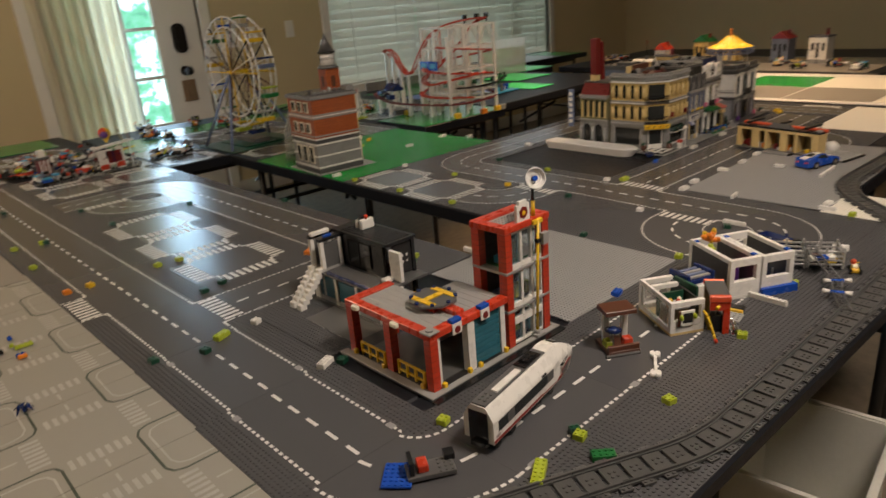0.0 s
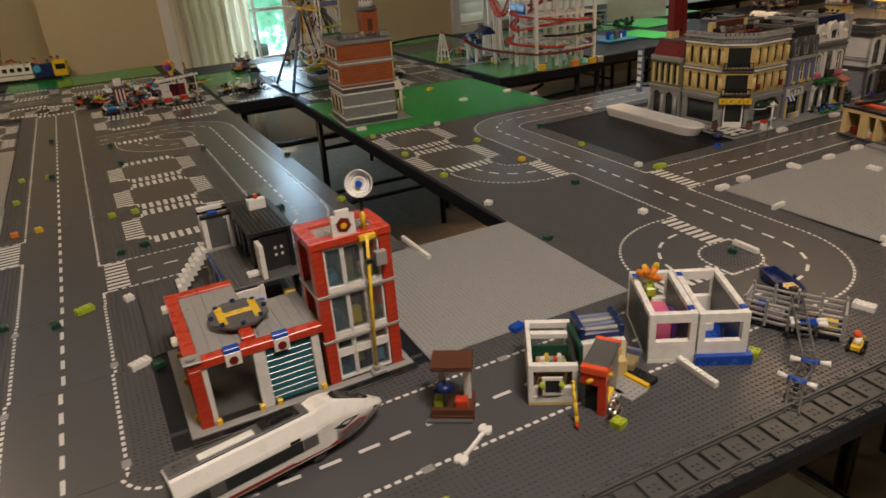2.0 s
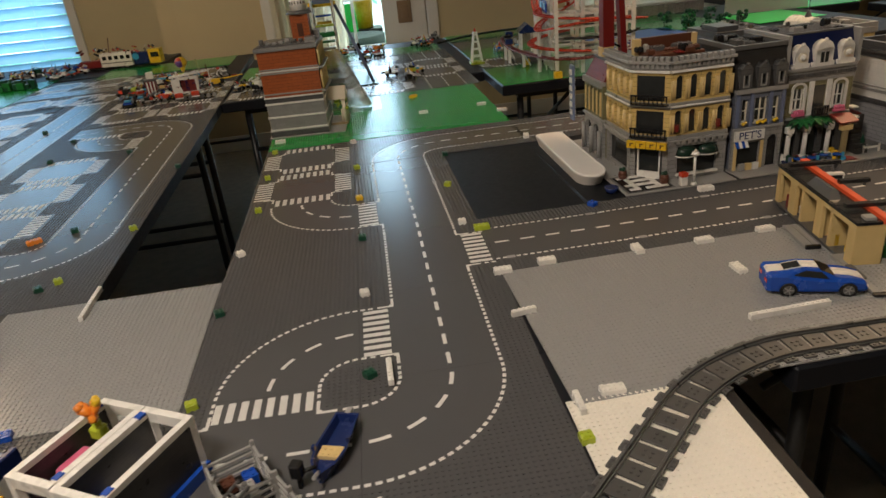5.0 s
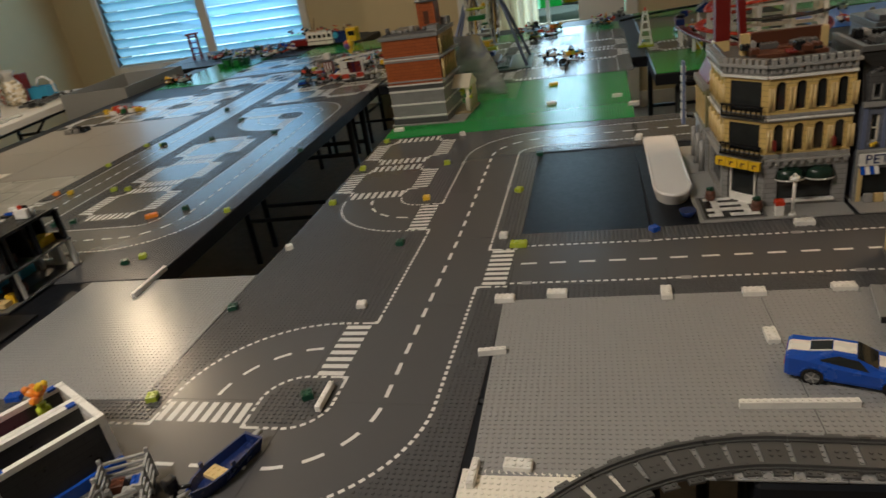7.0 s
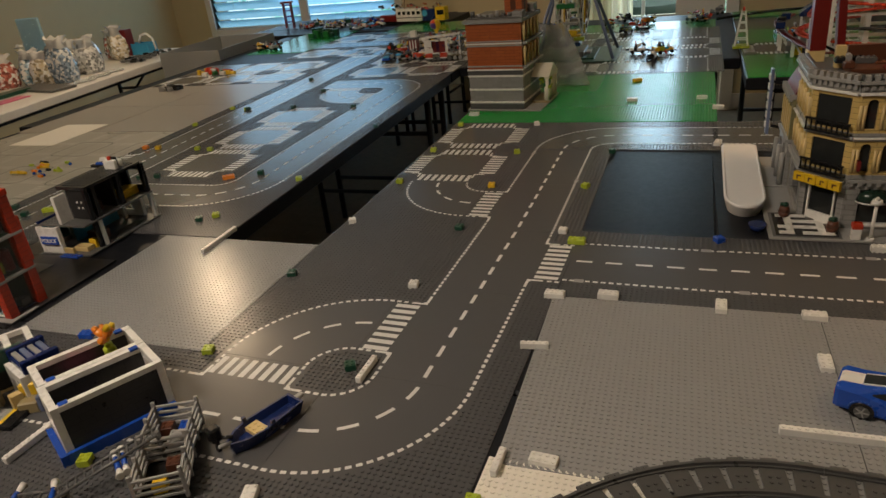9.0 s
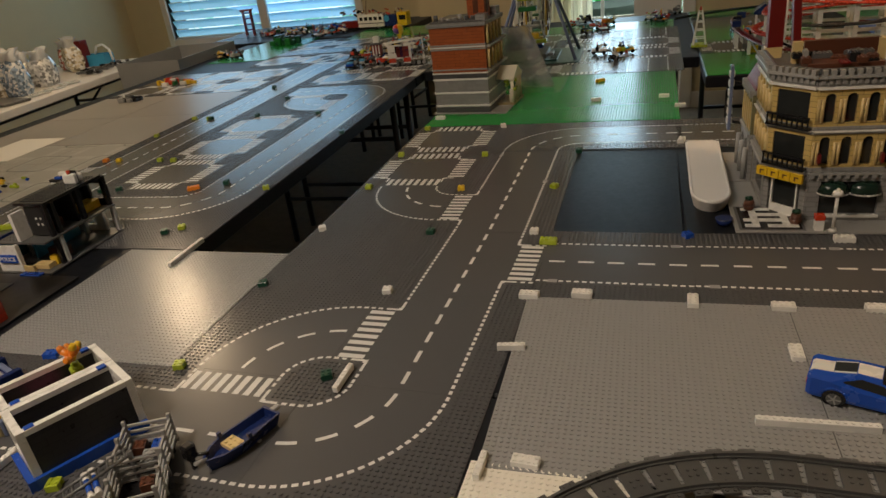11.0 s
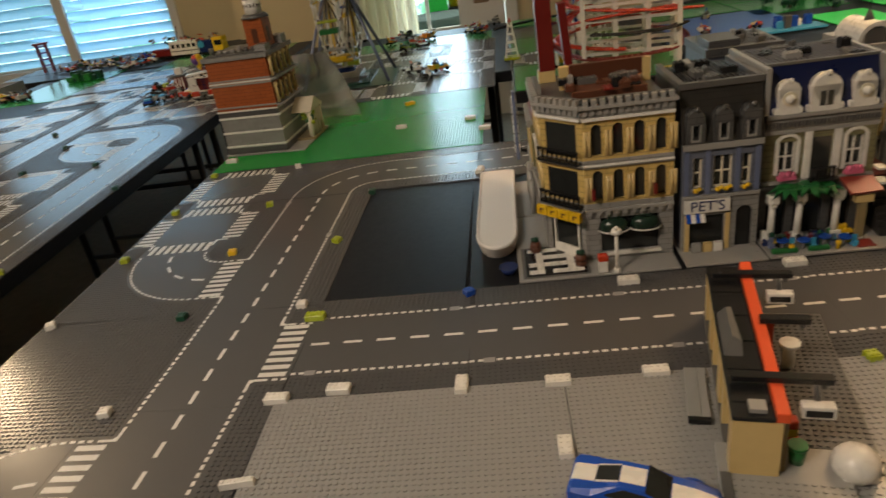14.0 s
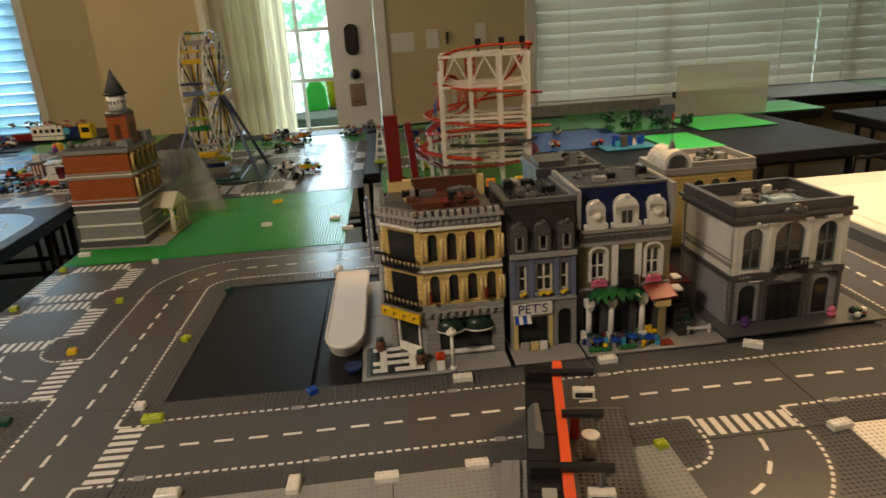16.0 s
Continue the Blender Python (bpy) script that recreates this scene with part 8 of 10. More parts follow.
part("roof_slope", Shape()._put([(0.2, 20.4, 9.32), (2.6, 20.4, 9.32), (2.2, 31.0, 9.32), (0.2, 31.0, 9.32), (1.4, 22.6, 11.0), (2.6, 22.0, 10.6), (2.0, 30.0, 11.0), (1.2, 29.6, 11.2)], [(3, 2, 1, 0), (4, 5, 6, 7), (0, 1, 5, 4), (1, 2, 6, 5), (2, 3, 7, 6), (3, 0, 4, 7)]), P["dark_grey"], td, "grey angular roof piece")
part("roof_hatch", Shape().box(1.9, 9.0, 9.2, 3.9, 11.0, 9.8, 0.05), P["grey"], td)
for x0, y0 in ((0.4, 14.0), (5.6, 27.4), (0.4, 40.4)):
    part("cross_rafter", Shape().box(x0, y0, 9.9, 12.1, y0 + 1.4, 10.7, 0.08), P["black"], td)
    part("rafter_peg", Shape().tube((11.2, y0 + 0.7, 9.2), (11.2, y0 + 0.7, 9.9), 0.4, 8), P["dark_grey"], td)
for y0 in (11.4, 38.0):
    w_ = part("roof_sign", Shape().box(8.2, y0, 7.0, 12.0, y0 + 1.6, 8.6, 0.1), P["white"], td)
    part("sign_stripe", Shape().box(8.6, y0 - 0.06, 7.3, 11.6, y0 - 0.01, 8.2), P["black"], w_)
    part("sign_hanger", Shape().tube((10.1, y0 + 1.4, 8.5), (10.1, y0 + 3.0, 10.0), 0.35, 6), P["dark_grey"], w_)
for k in range(14):
    rnd = random.Random(40 + k)
    part("shop_ware", brick_shape(rnd.choice((1, 2, 2)), rnd.choice((1, 2)), 0.8 + rnd.random() * 2.4), P[rnd.choice(("red", "orange", "yellow", "white", "dark_tan", "purple", "brown", "dark_red"))], td).location = (U * (1.6 + 1.2 * (k % 3)), U * (11.4 + 2.4 * k), U * 0.6)
part("drum", Shape().cyl(10.6, 31.4, 0.6, 4.2, 0.9, n=14).cyl(10.6, 31.4, 4.2, 4.7, 1.5, n=16), P["white"], td)
part("barrel", Shape().cyl(8.2, 11.4, 0.6, 3.0, 0.9, 1.1, n=14).cyl(8.2, 11.4, 2.7, 3.2, 1.2, n=14), P["green"], td)
part("fuel_pump", Shape().box(7.2, 13.6, 0.6, 8.8, 15.2, 2.2, 0.15), P["red"], td)
part("fuel_pump_panel", Shape().box(7.0, 13.7, 2.2, 8.6, 15.1, 3.4, 0.1), P["yellow"], td)
part("fuel_pump_head", Shape().box(7.2, 13.6, 3.4, 8.6, 15.2, 4.6, 0.15), P["red"], td)
part("fuel_pump", Shape().box(7.6, 36.0, 0.6, 9.2, 37.6, 5.0, 0.15), P["red"], td)
part("doorstep", Shape().box(-4.3, 18.6, 0, -2.5, 30.2, 0.5, 0.05).box(-2.44, 18.6, 0, -1.22, 30.2, 0.6, 0.05), P["grey"], td)
part("doorstep_edge", Shape().box(-4.3, 17.8, 0, -1.22, 18.56, 0.8, 0.05), P["black"], td)
so = thing("white_dome_piece", spot(81.8, -19.4, 0.5, 0), "white rounded toy dome piece by the shop", "toy piece")
part("dome", Shape().ball(0, 0, 1.6, 2.8, 16, 0.9).box(-2, -2, 0, 2, 2, 0.8, 0.1), P["white"], so)

# blue sports car with white stripes
car = thing("toy_sports_car", spot(55.9, -23.9, 0.45, -17), "blue toy sports car with a broad white centre stripe", "toy car")
car.scale = (0.97, 0.97, 0.9)
# sections of the shell: length, half width, shoulder height, half width of the top, height of the top
SHELL = [(-9.2, 3.0, 3.7, 2.7, 4.1), (-8.6, 3.45, 4.25, 3.0, 4.6), (-6.2, 3.5, 4.2, 2.7, 4.8), (-2.8, 3.5, 3.5, 2.2, 5.6), (0.2, 3.5, 3.3, 2.2, 5.5), (3.2, 3.5, 3.1, 2.7, 3.9), (6.0, 3.5, 2.95, 2.7, 3.6), (8.4, 3.2, 2.4, 2.3, 2.9), (9.1, 2.8, 1.7, 2.0, 2.1)]


def shell_at(x):
    for p, q in zip(SHELL, SHELL[1:]):
        if p[0] <= x <= q[0]:
            f_ = (x - p[0]) / (q[0] - p[0])
            return [a + f_ * (b - a) for a, b in zip(p, q)]
    return list(SHELL[-1])


def on_top(x, u, lift):
    _, w, zs, wt, zc = shell_at(x)
    return (x, u, zc + lift)


def on_side(x, v, sgn, lift):
    _, w, zs, wt, zc = shell_at(x)
    return (x, sgn * (w + (wt - w) * v + lift), zs + (zc - zs) * v + lift * 0.5)


def skin(low, high):
    """A thin panel between two outlines of equal length."""
    n_ = len(low)
    return Shape()._put(low + high, [tuple(range(n_)), tuple(reversed(range(n_, 2 * n_)))] + [(i, n_ + i, n_ + (i + 1) % n_, (i + 1) % n_) for i in range(n_)])


def top_strip(xs, u0, u1, lift):
    s_ = Shape()
    for xa, xb in zip(xs, xs[1:]):
        s_.add(skin([on_top(xa, u0, -0.1), on_top(xb, u0, -0.1), on_top(xb, u1, -0.1), on_top(xa, u1, -0.1)], [on_top(xa, u0, lift), on_top(xb, u0, lift), on_top(xb, u1, lift), on_top(xa, u1, lift)]), Matrix())
    return s_


shell = Shape()
V = []
for x, w, zs, wt, zc in SHELL:
    V += [(x, -w + 0.2, 0.8), (x, -w, 1.4), (x, -w, zs), (x, -wt, zc), (x, wt, zc), (x, w, zs), (x, w, 1.4), (x, w - 0.2, 0.8)]
n, k = 8, len(SHELL)
shell._put(V, [(i * n + j, i * n + (j + 1) % n, (i + 1) * n + (j + 1) % n, (i + 1) * n + j) for i in range(k - 1) for j in range(n)] + [tuple(reversed(range(n))), tuple((k - 1) * n + j for j in range(n))])
part("car_body", shell, P["blue"], car)
part("skirt", Shape().box(-8.2, -3.1, 0.35, 8.6, 3.1, 0.8, 0.05), P["black"], car, "black underbody")
part("windscreen", top_strip((0.3, 1.8, 3.1), -2.35, 2.35, 0.07), P["smoke"], car, "dark tinted windscreen")
part("rear_window", top_strip((-5.9, -4.4, -3.0), -1.3, 1.3, 0.12), P["smoke"], car, "dark tinted rear hatch window")
for u in (-1.4, 1.4):
    part("hatch_border", top_strip((-5.9, -4.4, -3.0), u - 0.1, u + 0.1, 0.16), P["white"], car, "thin white line")
for xs in ((-9.0, -8.6, -6.2, -5.95), (-2.9, -2.8, 0.2), (3.2, 6.0, 8.4, 8.9)):
    part("stripe", top_strip(xs, -1.4, 1.4, 0.1), P["white"], car, "broad white stripe")
for sg_ in (-1, 1):
    q = ((-4.9, 0.42), (-3.2, 0.32), (2.0, 0.32), (0.6, 0.84), (-2.2, 0.86))
    lo_, hi_ = [on_side(x, v, sg_, -0.1) for x, v in q], [on_side(x, v, sg_, 0.06) for x, v in q]
    part("side_window", skin(lo_, hi_), P["smoke"], car, "dark tinted side window")
    for x in (-5.3, 5.4):
        part("wheel_arch", Shape().path([(x + 1.8 * math.cos(math.pi * i / 10), sg_ * 3.45, 1.3 + 1.8 * math.sin(math.pi * i / 10)) for i in range(11)], 0.22, 6), P["blue"], car)
        w_ = part("wheel", Shape().tube((x, sg_ * 2.4, 1.3), (x, sg_ * 3.7, 1.3), 1.6, 20), P["black"], car)
        part("rim", Shape().tube((x, sg_ * 3.68, 1.3), (x, sg_ * 3.8, 1.3), 1.05, 14), P["dark_grey"], w_)
        for a_ in range(5):
            part("rim_spoke", Shape().beam((x, sg_ * 3.84, 1.3), (x + 0.95 * math.cos(radians(72 * a_)), sg_ * 3.84, 1.3 + 0.95 * math.sin(radians(72 * a_))), 0.16, 0.2), P["grey"], w_)
    part("headlight", Shape().box(8.0, sg_ * 2.45 - 0.5, 1.7, 9.05, sg_ * 2.45 + 0.5, 2.1, 0.08), P["white"], car)
    part("tail_light", Shape().box(-9.3, sg_ * 2.0 - 0.7, 2.6, -9.1, sg_ * 2.0 + 0.7, 3.2), P["red"], car)
part("grille", Shape().box(8.8, -1.8, 0.9, 9.2, 1.8, 1.9), P["black"], car)

# long white moulded tray beside the dark gap
ty_ = Shape()
n = 14


def tray_ring(inset, z, tip):
    """An outline with a square far end and a long rounded near end."""
    w, y1 = 4.8 - inset, 26.5 - inset
    pts = [(w, y1 - 1.0, z), (w - 1.0, y1, z), (-w + 1.0, y1, z), (-w, y1 - 1.0, z)]
    return pts + [(-w * math.cos(radians(9 * i)), -14.8 - (tip - inset) * math.sin(radians(9 * i)), z) for i in range(21)]


rings = [tray_ring(0.9, 0.0, 6.4), tray_ring(0.3, 2.2, 7.4), tray_ring(0.0, 3.2, 7.8), tray_ring(0.12, 3.6, 7.8), tray_ring(0.45, 3.75, 7.8), tray_ring(0.8, 3.55, 7.8)]
k = len(rings[0])
m_ = len(rings) - 1
ty_._put([p for r in rings for p in r], [(i * k + j, i * k + (j + 1) % k, (i + 1) * k + (j + 1) % k, (i + 1) * k + j) for i in range(m_) for j in range(k)] + [tuple(range(m_ * k, (m_ + 1) * k)), tuple(reversed(range(k)))], False)
tray = solo("white_tray", ty_, M_FOAM, spot(36.2, 67.6, -0.2, 1.0), "long white moulded plastic tray with one rounded end", "tray")
solo("blue_dish", Shape().cyl(0, 0, 0, 1.6, 1.4, 2.0, 20), P["dark_blue"], spot(39.0, 40.0, -0.2, 0), "dark blue round toy dish beside the white tray", "toy piece")

# ---- town hall on the green ----
th = thing("town_hall", spot(-66.0, 147.0, 0.2, -3.0), "orange brick toy town hall with grey base and clock spire", "toy building")
part("base", Shape().box(-1.2, -1.2, 0, 30, 29, 0.5, 0.05), P["grey"], th)
WT, DT = 23.0, 24.0
part("plinth", Shape().box(-0.3, -0.3, 0.5, WT + 0.3, DT, 2.6, 0.06), P["brick_dark"], th)
part("stone_wall", Shape().box(0, 0, 2.6, WT, DT, 14.6), P["stone_grey"], th, "grey stone lower walls")
for z in (3.0, 8.2, 13.6):
    part("stone_course", Shape().box(-0.35, -0.35, z, WT + 0.35, DT, z + 0.7, 0.05), P["white"], th, "pale stone course")
part("dark_course", Shape().box(-0.2, -0.2, 14.6, WT + 0.2, DT, 16.4), P["brick_dark"], th)
part("brick_wall", Shape().box(0, 0, 16.4, WT, DT, 34.4), P["brick_orange"], th, "dark orange brick upper walls")
for z, c in ((16.2, "white"), (17.6, "grey"), (25.6, "grey"), (26.4, "white"), (27.2, "grey")):
    part("stone_course", Shape().box(-0.35, -0.35, z, WT + 0.35, DT, z + 0.55, 0.05), P[c], th)
part("cornice", Shape().box(-0.9, -0.9, 34.4, WT + 0.9, DT + 0.4, 36.0, 0.1), P["brick_grey"], th, "grey roof cornice")
part("roof_deck", Shape().box(0.5, 0.5, 36.0, WT - 0.5, DT - 0.5, 36.4).grid_studs(1, 1, 22, 8, 36.4), P["dark_grey"], th)
# left front with white windows, right front with columns and porch
lw = shift(-0.05, DT - 1, 0, -90)
for z0 in (19.0, 28.4):
    for k in range(3):
        x = 3.2 + 6.2 * k
        s = Shape().box(x, -0.5, z0, x + 4.2, -0.02, z0 + 5.0, 0.08)
        w_ = part("window", Shape().add(s, lw), P["cream"], th, "cream window surround")
        part("pane", Shape().add(Shape().box(x + 0.7, -0.56, z0 + 0.6, x + 1.9, -0.5, z0 + 4.4).box(x + 2.3, -0.56, z0 + 0.6, x + 3.5, -0.5, z0 + 4.4), lw), P["smoke"], w_)
for k in range(3):
    x = 3.4 + 6.2 * k
    w_ = part("window", Shape().add(Shape().box(x, -0.5, 5.0, x + 4.0, -0.02, 13.0, 0.08), lw), P["cream"], th)
    part("pane", Shape().add(Shape().box(x + 0.8, -0.56, 5.6, x + 3.2, -0.5, 12.4), lw), P["smoke"], w_)
rw = shift(WT + 0.05, 1.0, 0, 90)
for z0 in (18.6, 28.0):
    for k in range(5):
        x = 1.2 + 4.4 * k
        w_ = part("window", Shape().add(Shape().box(x, -0.5, z0, x + 2.6, -0.02, z0 + 5.8, 0.08).cyl(x - 0.7, -0.7, z0 - 0.6, z0 + 6.6, 0.55, n=8), rw), P["tan"], th, "tan arched window between columns")
        part("pane", Shape().add(Shape().box(x + 0.5, -0.56, z0 + 0.4, x + 2.1, -0.5, z0 + 5.0), rw), P["smoke"], w_)
part("balustrade", Shape().add(Shape().box(-0.5, -1.8, 26.2, 23.5, 0, 27.0, 0.06).box(-0.5, -1.8, 17.0, 23.5, 0, 17.8, 0.06), rw), P["grey"], th)
rw = shift(WT + 0.05, 6.4, 0, 90)
pc = part("porch", Shape().add(Shape().box(4, -7.6, 0.5, 18, 0, 1.4, 0.06), rw), P["dark_tan"], th, "cream columned porch")
for x in (5, 9, 13, 17):
    part("porch_column", Shape().add(Shape().cyl(x, -6.6, 1.4, 10.6, 0.75, n=12).box(x - 1, -7.6, 10.4, x + 1, -5.6, 11.2, 0.1), rw), P["cream"], pc)
part("pediment", Shape().add(Shape().profile([(3.6, 11.2), (18.4, 11.2), (11, 15.6)], -7.8, -0.2), rw), P["cream"], pc)
# bell tower and spire
BX, BY = 17.6, 12.0
part("bell_tower", Shape().box(BX - 3.6, BY - 3.6, 36.4, BX + 3.6, BY + 3.6, 46.4, 0.08), P["brick_orange"], th, "orange brick bell tower")
for dx, dy, w_, d_ in ((0, -3.65, 1.1, 0.05), (-3.65, 0, 0.05, 1.1), (3.65, 0, 0.05, 1.1)):
    part("tower_arch", Shape().box(BX + dx - w_, BY + dy - d_, 38.0, BX + dx + w_, BY + dy + d_, 43.0), P["brown"], th)
part("tower_eave", Shape().cyl(BX, BY, 46.4, 47.8, 5.4, 4.2, 8), P["dark_grey"], th)
part("belfry", Shape().cyl(BX, BY, 47.8, 53.2, 3.2, 3.2, 8), P["white"], th, "white octagonal belfry")
for k in range(8):
    a_ = radians(45 * k)
    part("belfry_opening", Shape().tube((BX + 2.9 * math.cos(a_), BY + 2.9 * math.sin(a_), 50.6), (BX + 3.05 * math.cos(a_), BY + 3.05 * math.sin(a_), 50.6), 0.9, 8), P["black"], th)
part("belfry_rim", Shape().cyl(BX, BY, 53.2, 54.0, 4.4, 4.0, 8), P["black"], th)
part("spire", Shape().cyl(BX, BY, 54.0, 62.0, 3.7, 0.15, 8), P["dark_grey"], th, "dark grey pointed spire")
for k in range(7):
    rnd = random.Random(70 + k)
    part("roof_ornament", Shape().tube((2 + 2.6 * k, 4, 36.4), (2 + 2.6 * k, 4, 37.2 + rnd.random() * 1.6), 0.9, 10), P[rnd.choice(("black", "dark_grey", "grey"))], th)
for y0, z1 in ((1.0, 38.4), (17.0, 39.2)):
    part("gable_chimney", Shape().box(WT - 3.6, y0, 36.0, WT + 0.4, y0 + 5.0, z1, 0.1), P["brick_grey"], th)
tl = thing("toy_tree_pair", spot(-37, 158, 0.2, 0), "pair of small pale green toy trees by the porch", "toy tree")
part("trunk", Shape().cyl(0, 0, 0, 8, 0.5, 0.35, 8), P["cream"], tl)
for k in range(26):
    rnd = random.Random(k)
    part("leaf", Shape().ball(rnd.uniform(-2.6, 2.6), rnd.uniform(-2.4, 2.4), 8.5 + rnd.uniform(-1.5, 2.5), rnd.uniform(0.4, 0.9), 6), P["lime" if k % 3 else "green"], tl)
# folded clear plastic sheet behind the hall
sh = Shape()
pts = [[(-60 + 5.2 * i, 190 + 2.6 * math.sin(i * 1.7 + j), j * 6.5 + 0.3 * math.sin(i * 2.1)) for i in range(8)] for j in range(5)]
sh._put([(-46 + (x + 46) * (1 - 0.14 * j), y + 1.6 * j, z) for j, r in enumerate(pts) for x, y, z in r], [(j * 8 + i, j * 8 + i + 1, (j + 1) * 8 + i + 1, (j + 1) * 8 + i) for j in range(4) for i in range(7)], True)
cs = solo("plastic_sheet", sh, M_BAG, spot(0, 0, 0.3), "crumpled clear plastic sheet standing behind the hall", "plastic sheet")
cs.modifiers.new("thickness", "SOLIDIFY").thickness = 0.0006

# ---- ferris wheel ----
fw = thing("ferris_wheel", spot(-44, 262, 0.2, 93), "tall white and blue toy ferris wheel with coloured gondolas", "toy ride")
part("base", Shape().box(-22, -24, 0, 22, 24, 0.4, 0.1).box(-16, -12, 0.4, 16, 12, 1.2, 0.1).grid_studs(-16, -12, 16, -8, 1.2), P["dark_green"], fw, "dark green base plates")
part("platform", Shape().box(-12, -6, 1.2, 12, 4, 3.6, 0.1), P["dark_grey"], fw)
part("steps", Shape().box(-4, -9, 1.2, 4, -6, 2.4, 0.1), P["grey"], fw)
HZ, WR = 42.0, 31.0
for y in (-7.5, 7.5):
    for x in (-19, 19):
        part("leg", Shape().tube((x * 0.85, y * 2.9, 0.4), (0, y * 0.9, HZ), 0.85, 8), P["sand_blue"], fw, "blue slanting support leg")
part("axle", Shape().tube((0, -7.5, HZ), (0, 7.5, HZ), 1.3, 12), P["yellow"], fw)
for y in (-5.4, 5.4):
    rim = Shape()
    for rr in (WR, WR * 0.82):
        rim.path([(rr * math.cos(2 * math.pi * i / 28), y, HZ + rr * math.sin(2 * math.pi * i / 28)) for i in range(29)], 0.5, 6)
    part("rim", rim, P["white"], fw, "white wheel rim")
    for i in range(20):
        a_ = 2 * math.pi * i / 20
        part("spoke", Shape().tube((1.2 * math.cos(a_), y, HZ + 1.2 * math.sin(a_)), (WR * math.cos(a_), y, HZ + WR * math.sin(a_)), 0.42, 6), P[("yellow", "brown", "dark_tan", "black", "cream")[i % 5]], fw)
cols = ("yellow", "green", "blue", "grey", "yellow", "sand_blue", "green", "yellow", "dark_blue", "lime", "grey", "yellow")
for i in range(12):
    a_ = 2 * math.pi * (i + 0.5) / 12
    x, z = WR * math.cos(a_), HZ + WR * math.sin(a_)
    g = part("gondola", Shape().box(x - 2.8, -4.4, z - 5.6, x + 2.8, 4.4, z - 3.4, 0.2), P[cols[i]], fw, "coloured open gondola")
    part("gondola_roof", Shape().box(x - 2.8, -4.6, z - 0.6, x + 2.8, 4.6, z + 0.3, 0.2), P[cols[(i + 3) % 12]], g)
    for dx in (-2.05, 2.05):
        part("gondola_post", Shape().box(x + dx - 0.25, -0.3, z - 3.4, x + dx + 0.25, 0.3, z - 0.6), P["white"], g)

# ---- roller coaster ----
rc = thing("roller_coaster", spot(58, 208, 0.2, -6), "white and red toy roller coaster with a tall lift tower", "toy ride")
s = Shape()
xs, ys = [13, 26, 39, 51], [0, 14, 28]
for x in xs:
    for y in ys:
        hgt = 56 if x > 25 or y else 50
        part("tower_post", Shape().box(x - 0.9, y - 0.9, 0.2, x + 0.9, y + 0.9, hgt, 0.08), P["white"], rc, "white tower post")
for z in (9, 14, 22, 28, 42, 55):
    for y in ys:
        part("tower_beam", Shape().box(xs[0], y - 0.5, z, xs[-1], y + 0.5, z + 1.2), P["white"], rc)
    for x in xs:
        part("tower_beam", Shape().box(x - 0.5, ys[0], z, x + 0.5, ys[-1], z + 1.2), P["white"], rc)
for (x0, x1) in ((13, 26), (26, 39), (39, 51)):
    part("tower_brace", Shape().beam((x0, 0, 43), ((x0 + x1) / 2, 0, 55), 0.7, 0.7).beam(((x0 + x1) / 2, 0, 55), (x1, 0, 43), 0.7, 0.7), P["white"], rc)


def coaster_rail(pts, mat, label=""):
    dense = []
    for p0, p1, p2, p3 in zip([pts[0]] + pts, pts, pts[1:], pts[2:] + [pts[-1]]):
        for k in range(8):
            t = k / 8
            dense.append(tuple(0.5 * (2 * b + (c - a) * t + (2 * a - 5 * b + 4 * c - d) * t * t + (3 * b - a - 3 * c + d) * t ** 3) for a, b, c, d in zip(p0, p1, p2, p3)))
    dense.append(pts[-1])
    L, R, ties = [], [], Shape()
    for p, q in zip(dense, dense[1:]):
        d = Vector(q) - Vector(p)
        side = Vector((-d.y, d.x, 0))
        side = side.normalized() * 1.5 if side.length > 1e-4 else Vector((1.5, 0, 0))
        L.append(Vector(p) + side)
        R.append(Vector(p) - side)
        ties.beam(L[-1], R[-1], 0.5, 0.4)
    ties.path(L, 0.5, 6).path(R, 0.5, 6)
    part("rail", ties, mat, rc, label)


coaster_rail([(16, 84, 40), (13, 72, 42), (11, 60, 38), (10, 52, 30), (11, 46, 26), (12, 40, 29), (12, 30, 40), (13, 20, 50), (16, 10, 56), (24, 4, 58.5), (34, 2, 59.5), (46, 4, 59.5), (52, 10, 59), (51, 22, 55), (42, 28, 42), (24, 28, 30), (10, 24, 24), (6, 12, 21), (14, 2, 23), (30, -2, 25), (44, 2, 25), (52, 12, 24)], P["red"], "red coaster rail")
coaster_rail([(16, 84, 40), (20, 80, 36), (20, 66, 28), (15, 54, 26), (11, 46, 26)], P["red"])
coaster_rail([(-2, 68, 14), (-6, 64, 13), (-8, 56, 12), (-5, 44, 9), (0, 30, 8), (6, 12, 8), (14, -1, 8), (28, -4, 8), (46, -2, 9), (54, 8, 11), (52, 20, 13), (40, 26, 14)], P["dark_red"], "dark red coaster rail")
coaster_rail([(32 + (23 + 0.9 * k / 4) * math.cos(math.radians(200 + 22.5 * k)), 14 + 16 * math.sin(math.radians(200 + 22.5 * k)), 44 - 0.95 * k) for k in range(36)], P["red"])
coaster_rail([(16, -3, 18), (30, -5, 17.5), (46, -4, 18), (54, 2, 19)], P["black"])
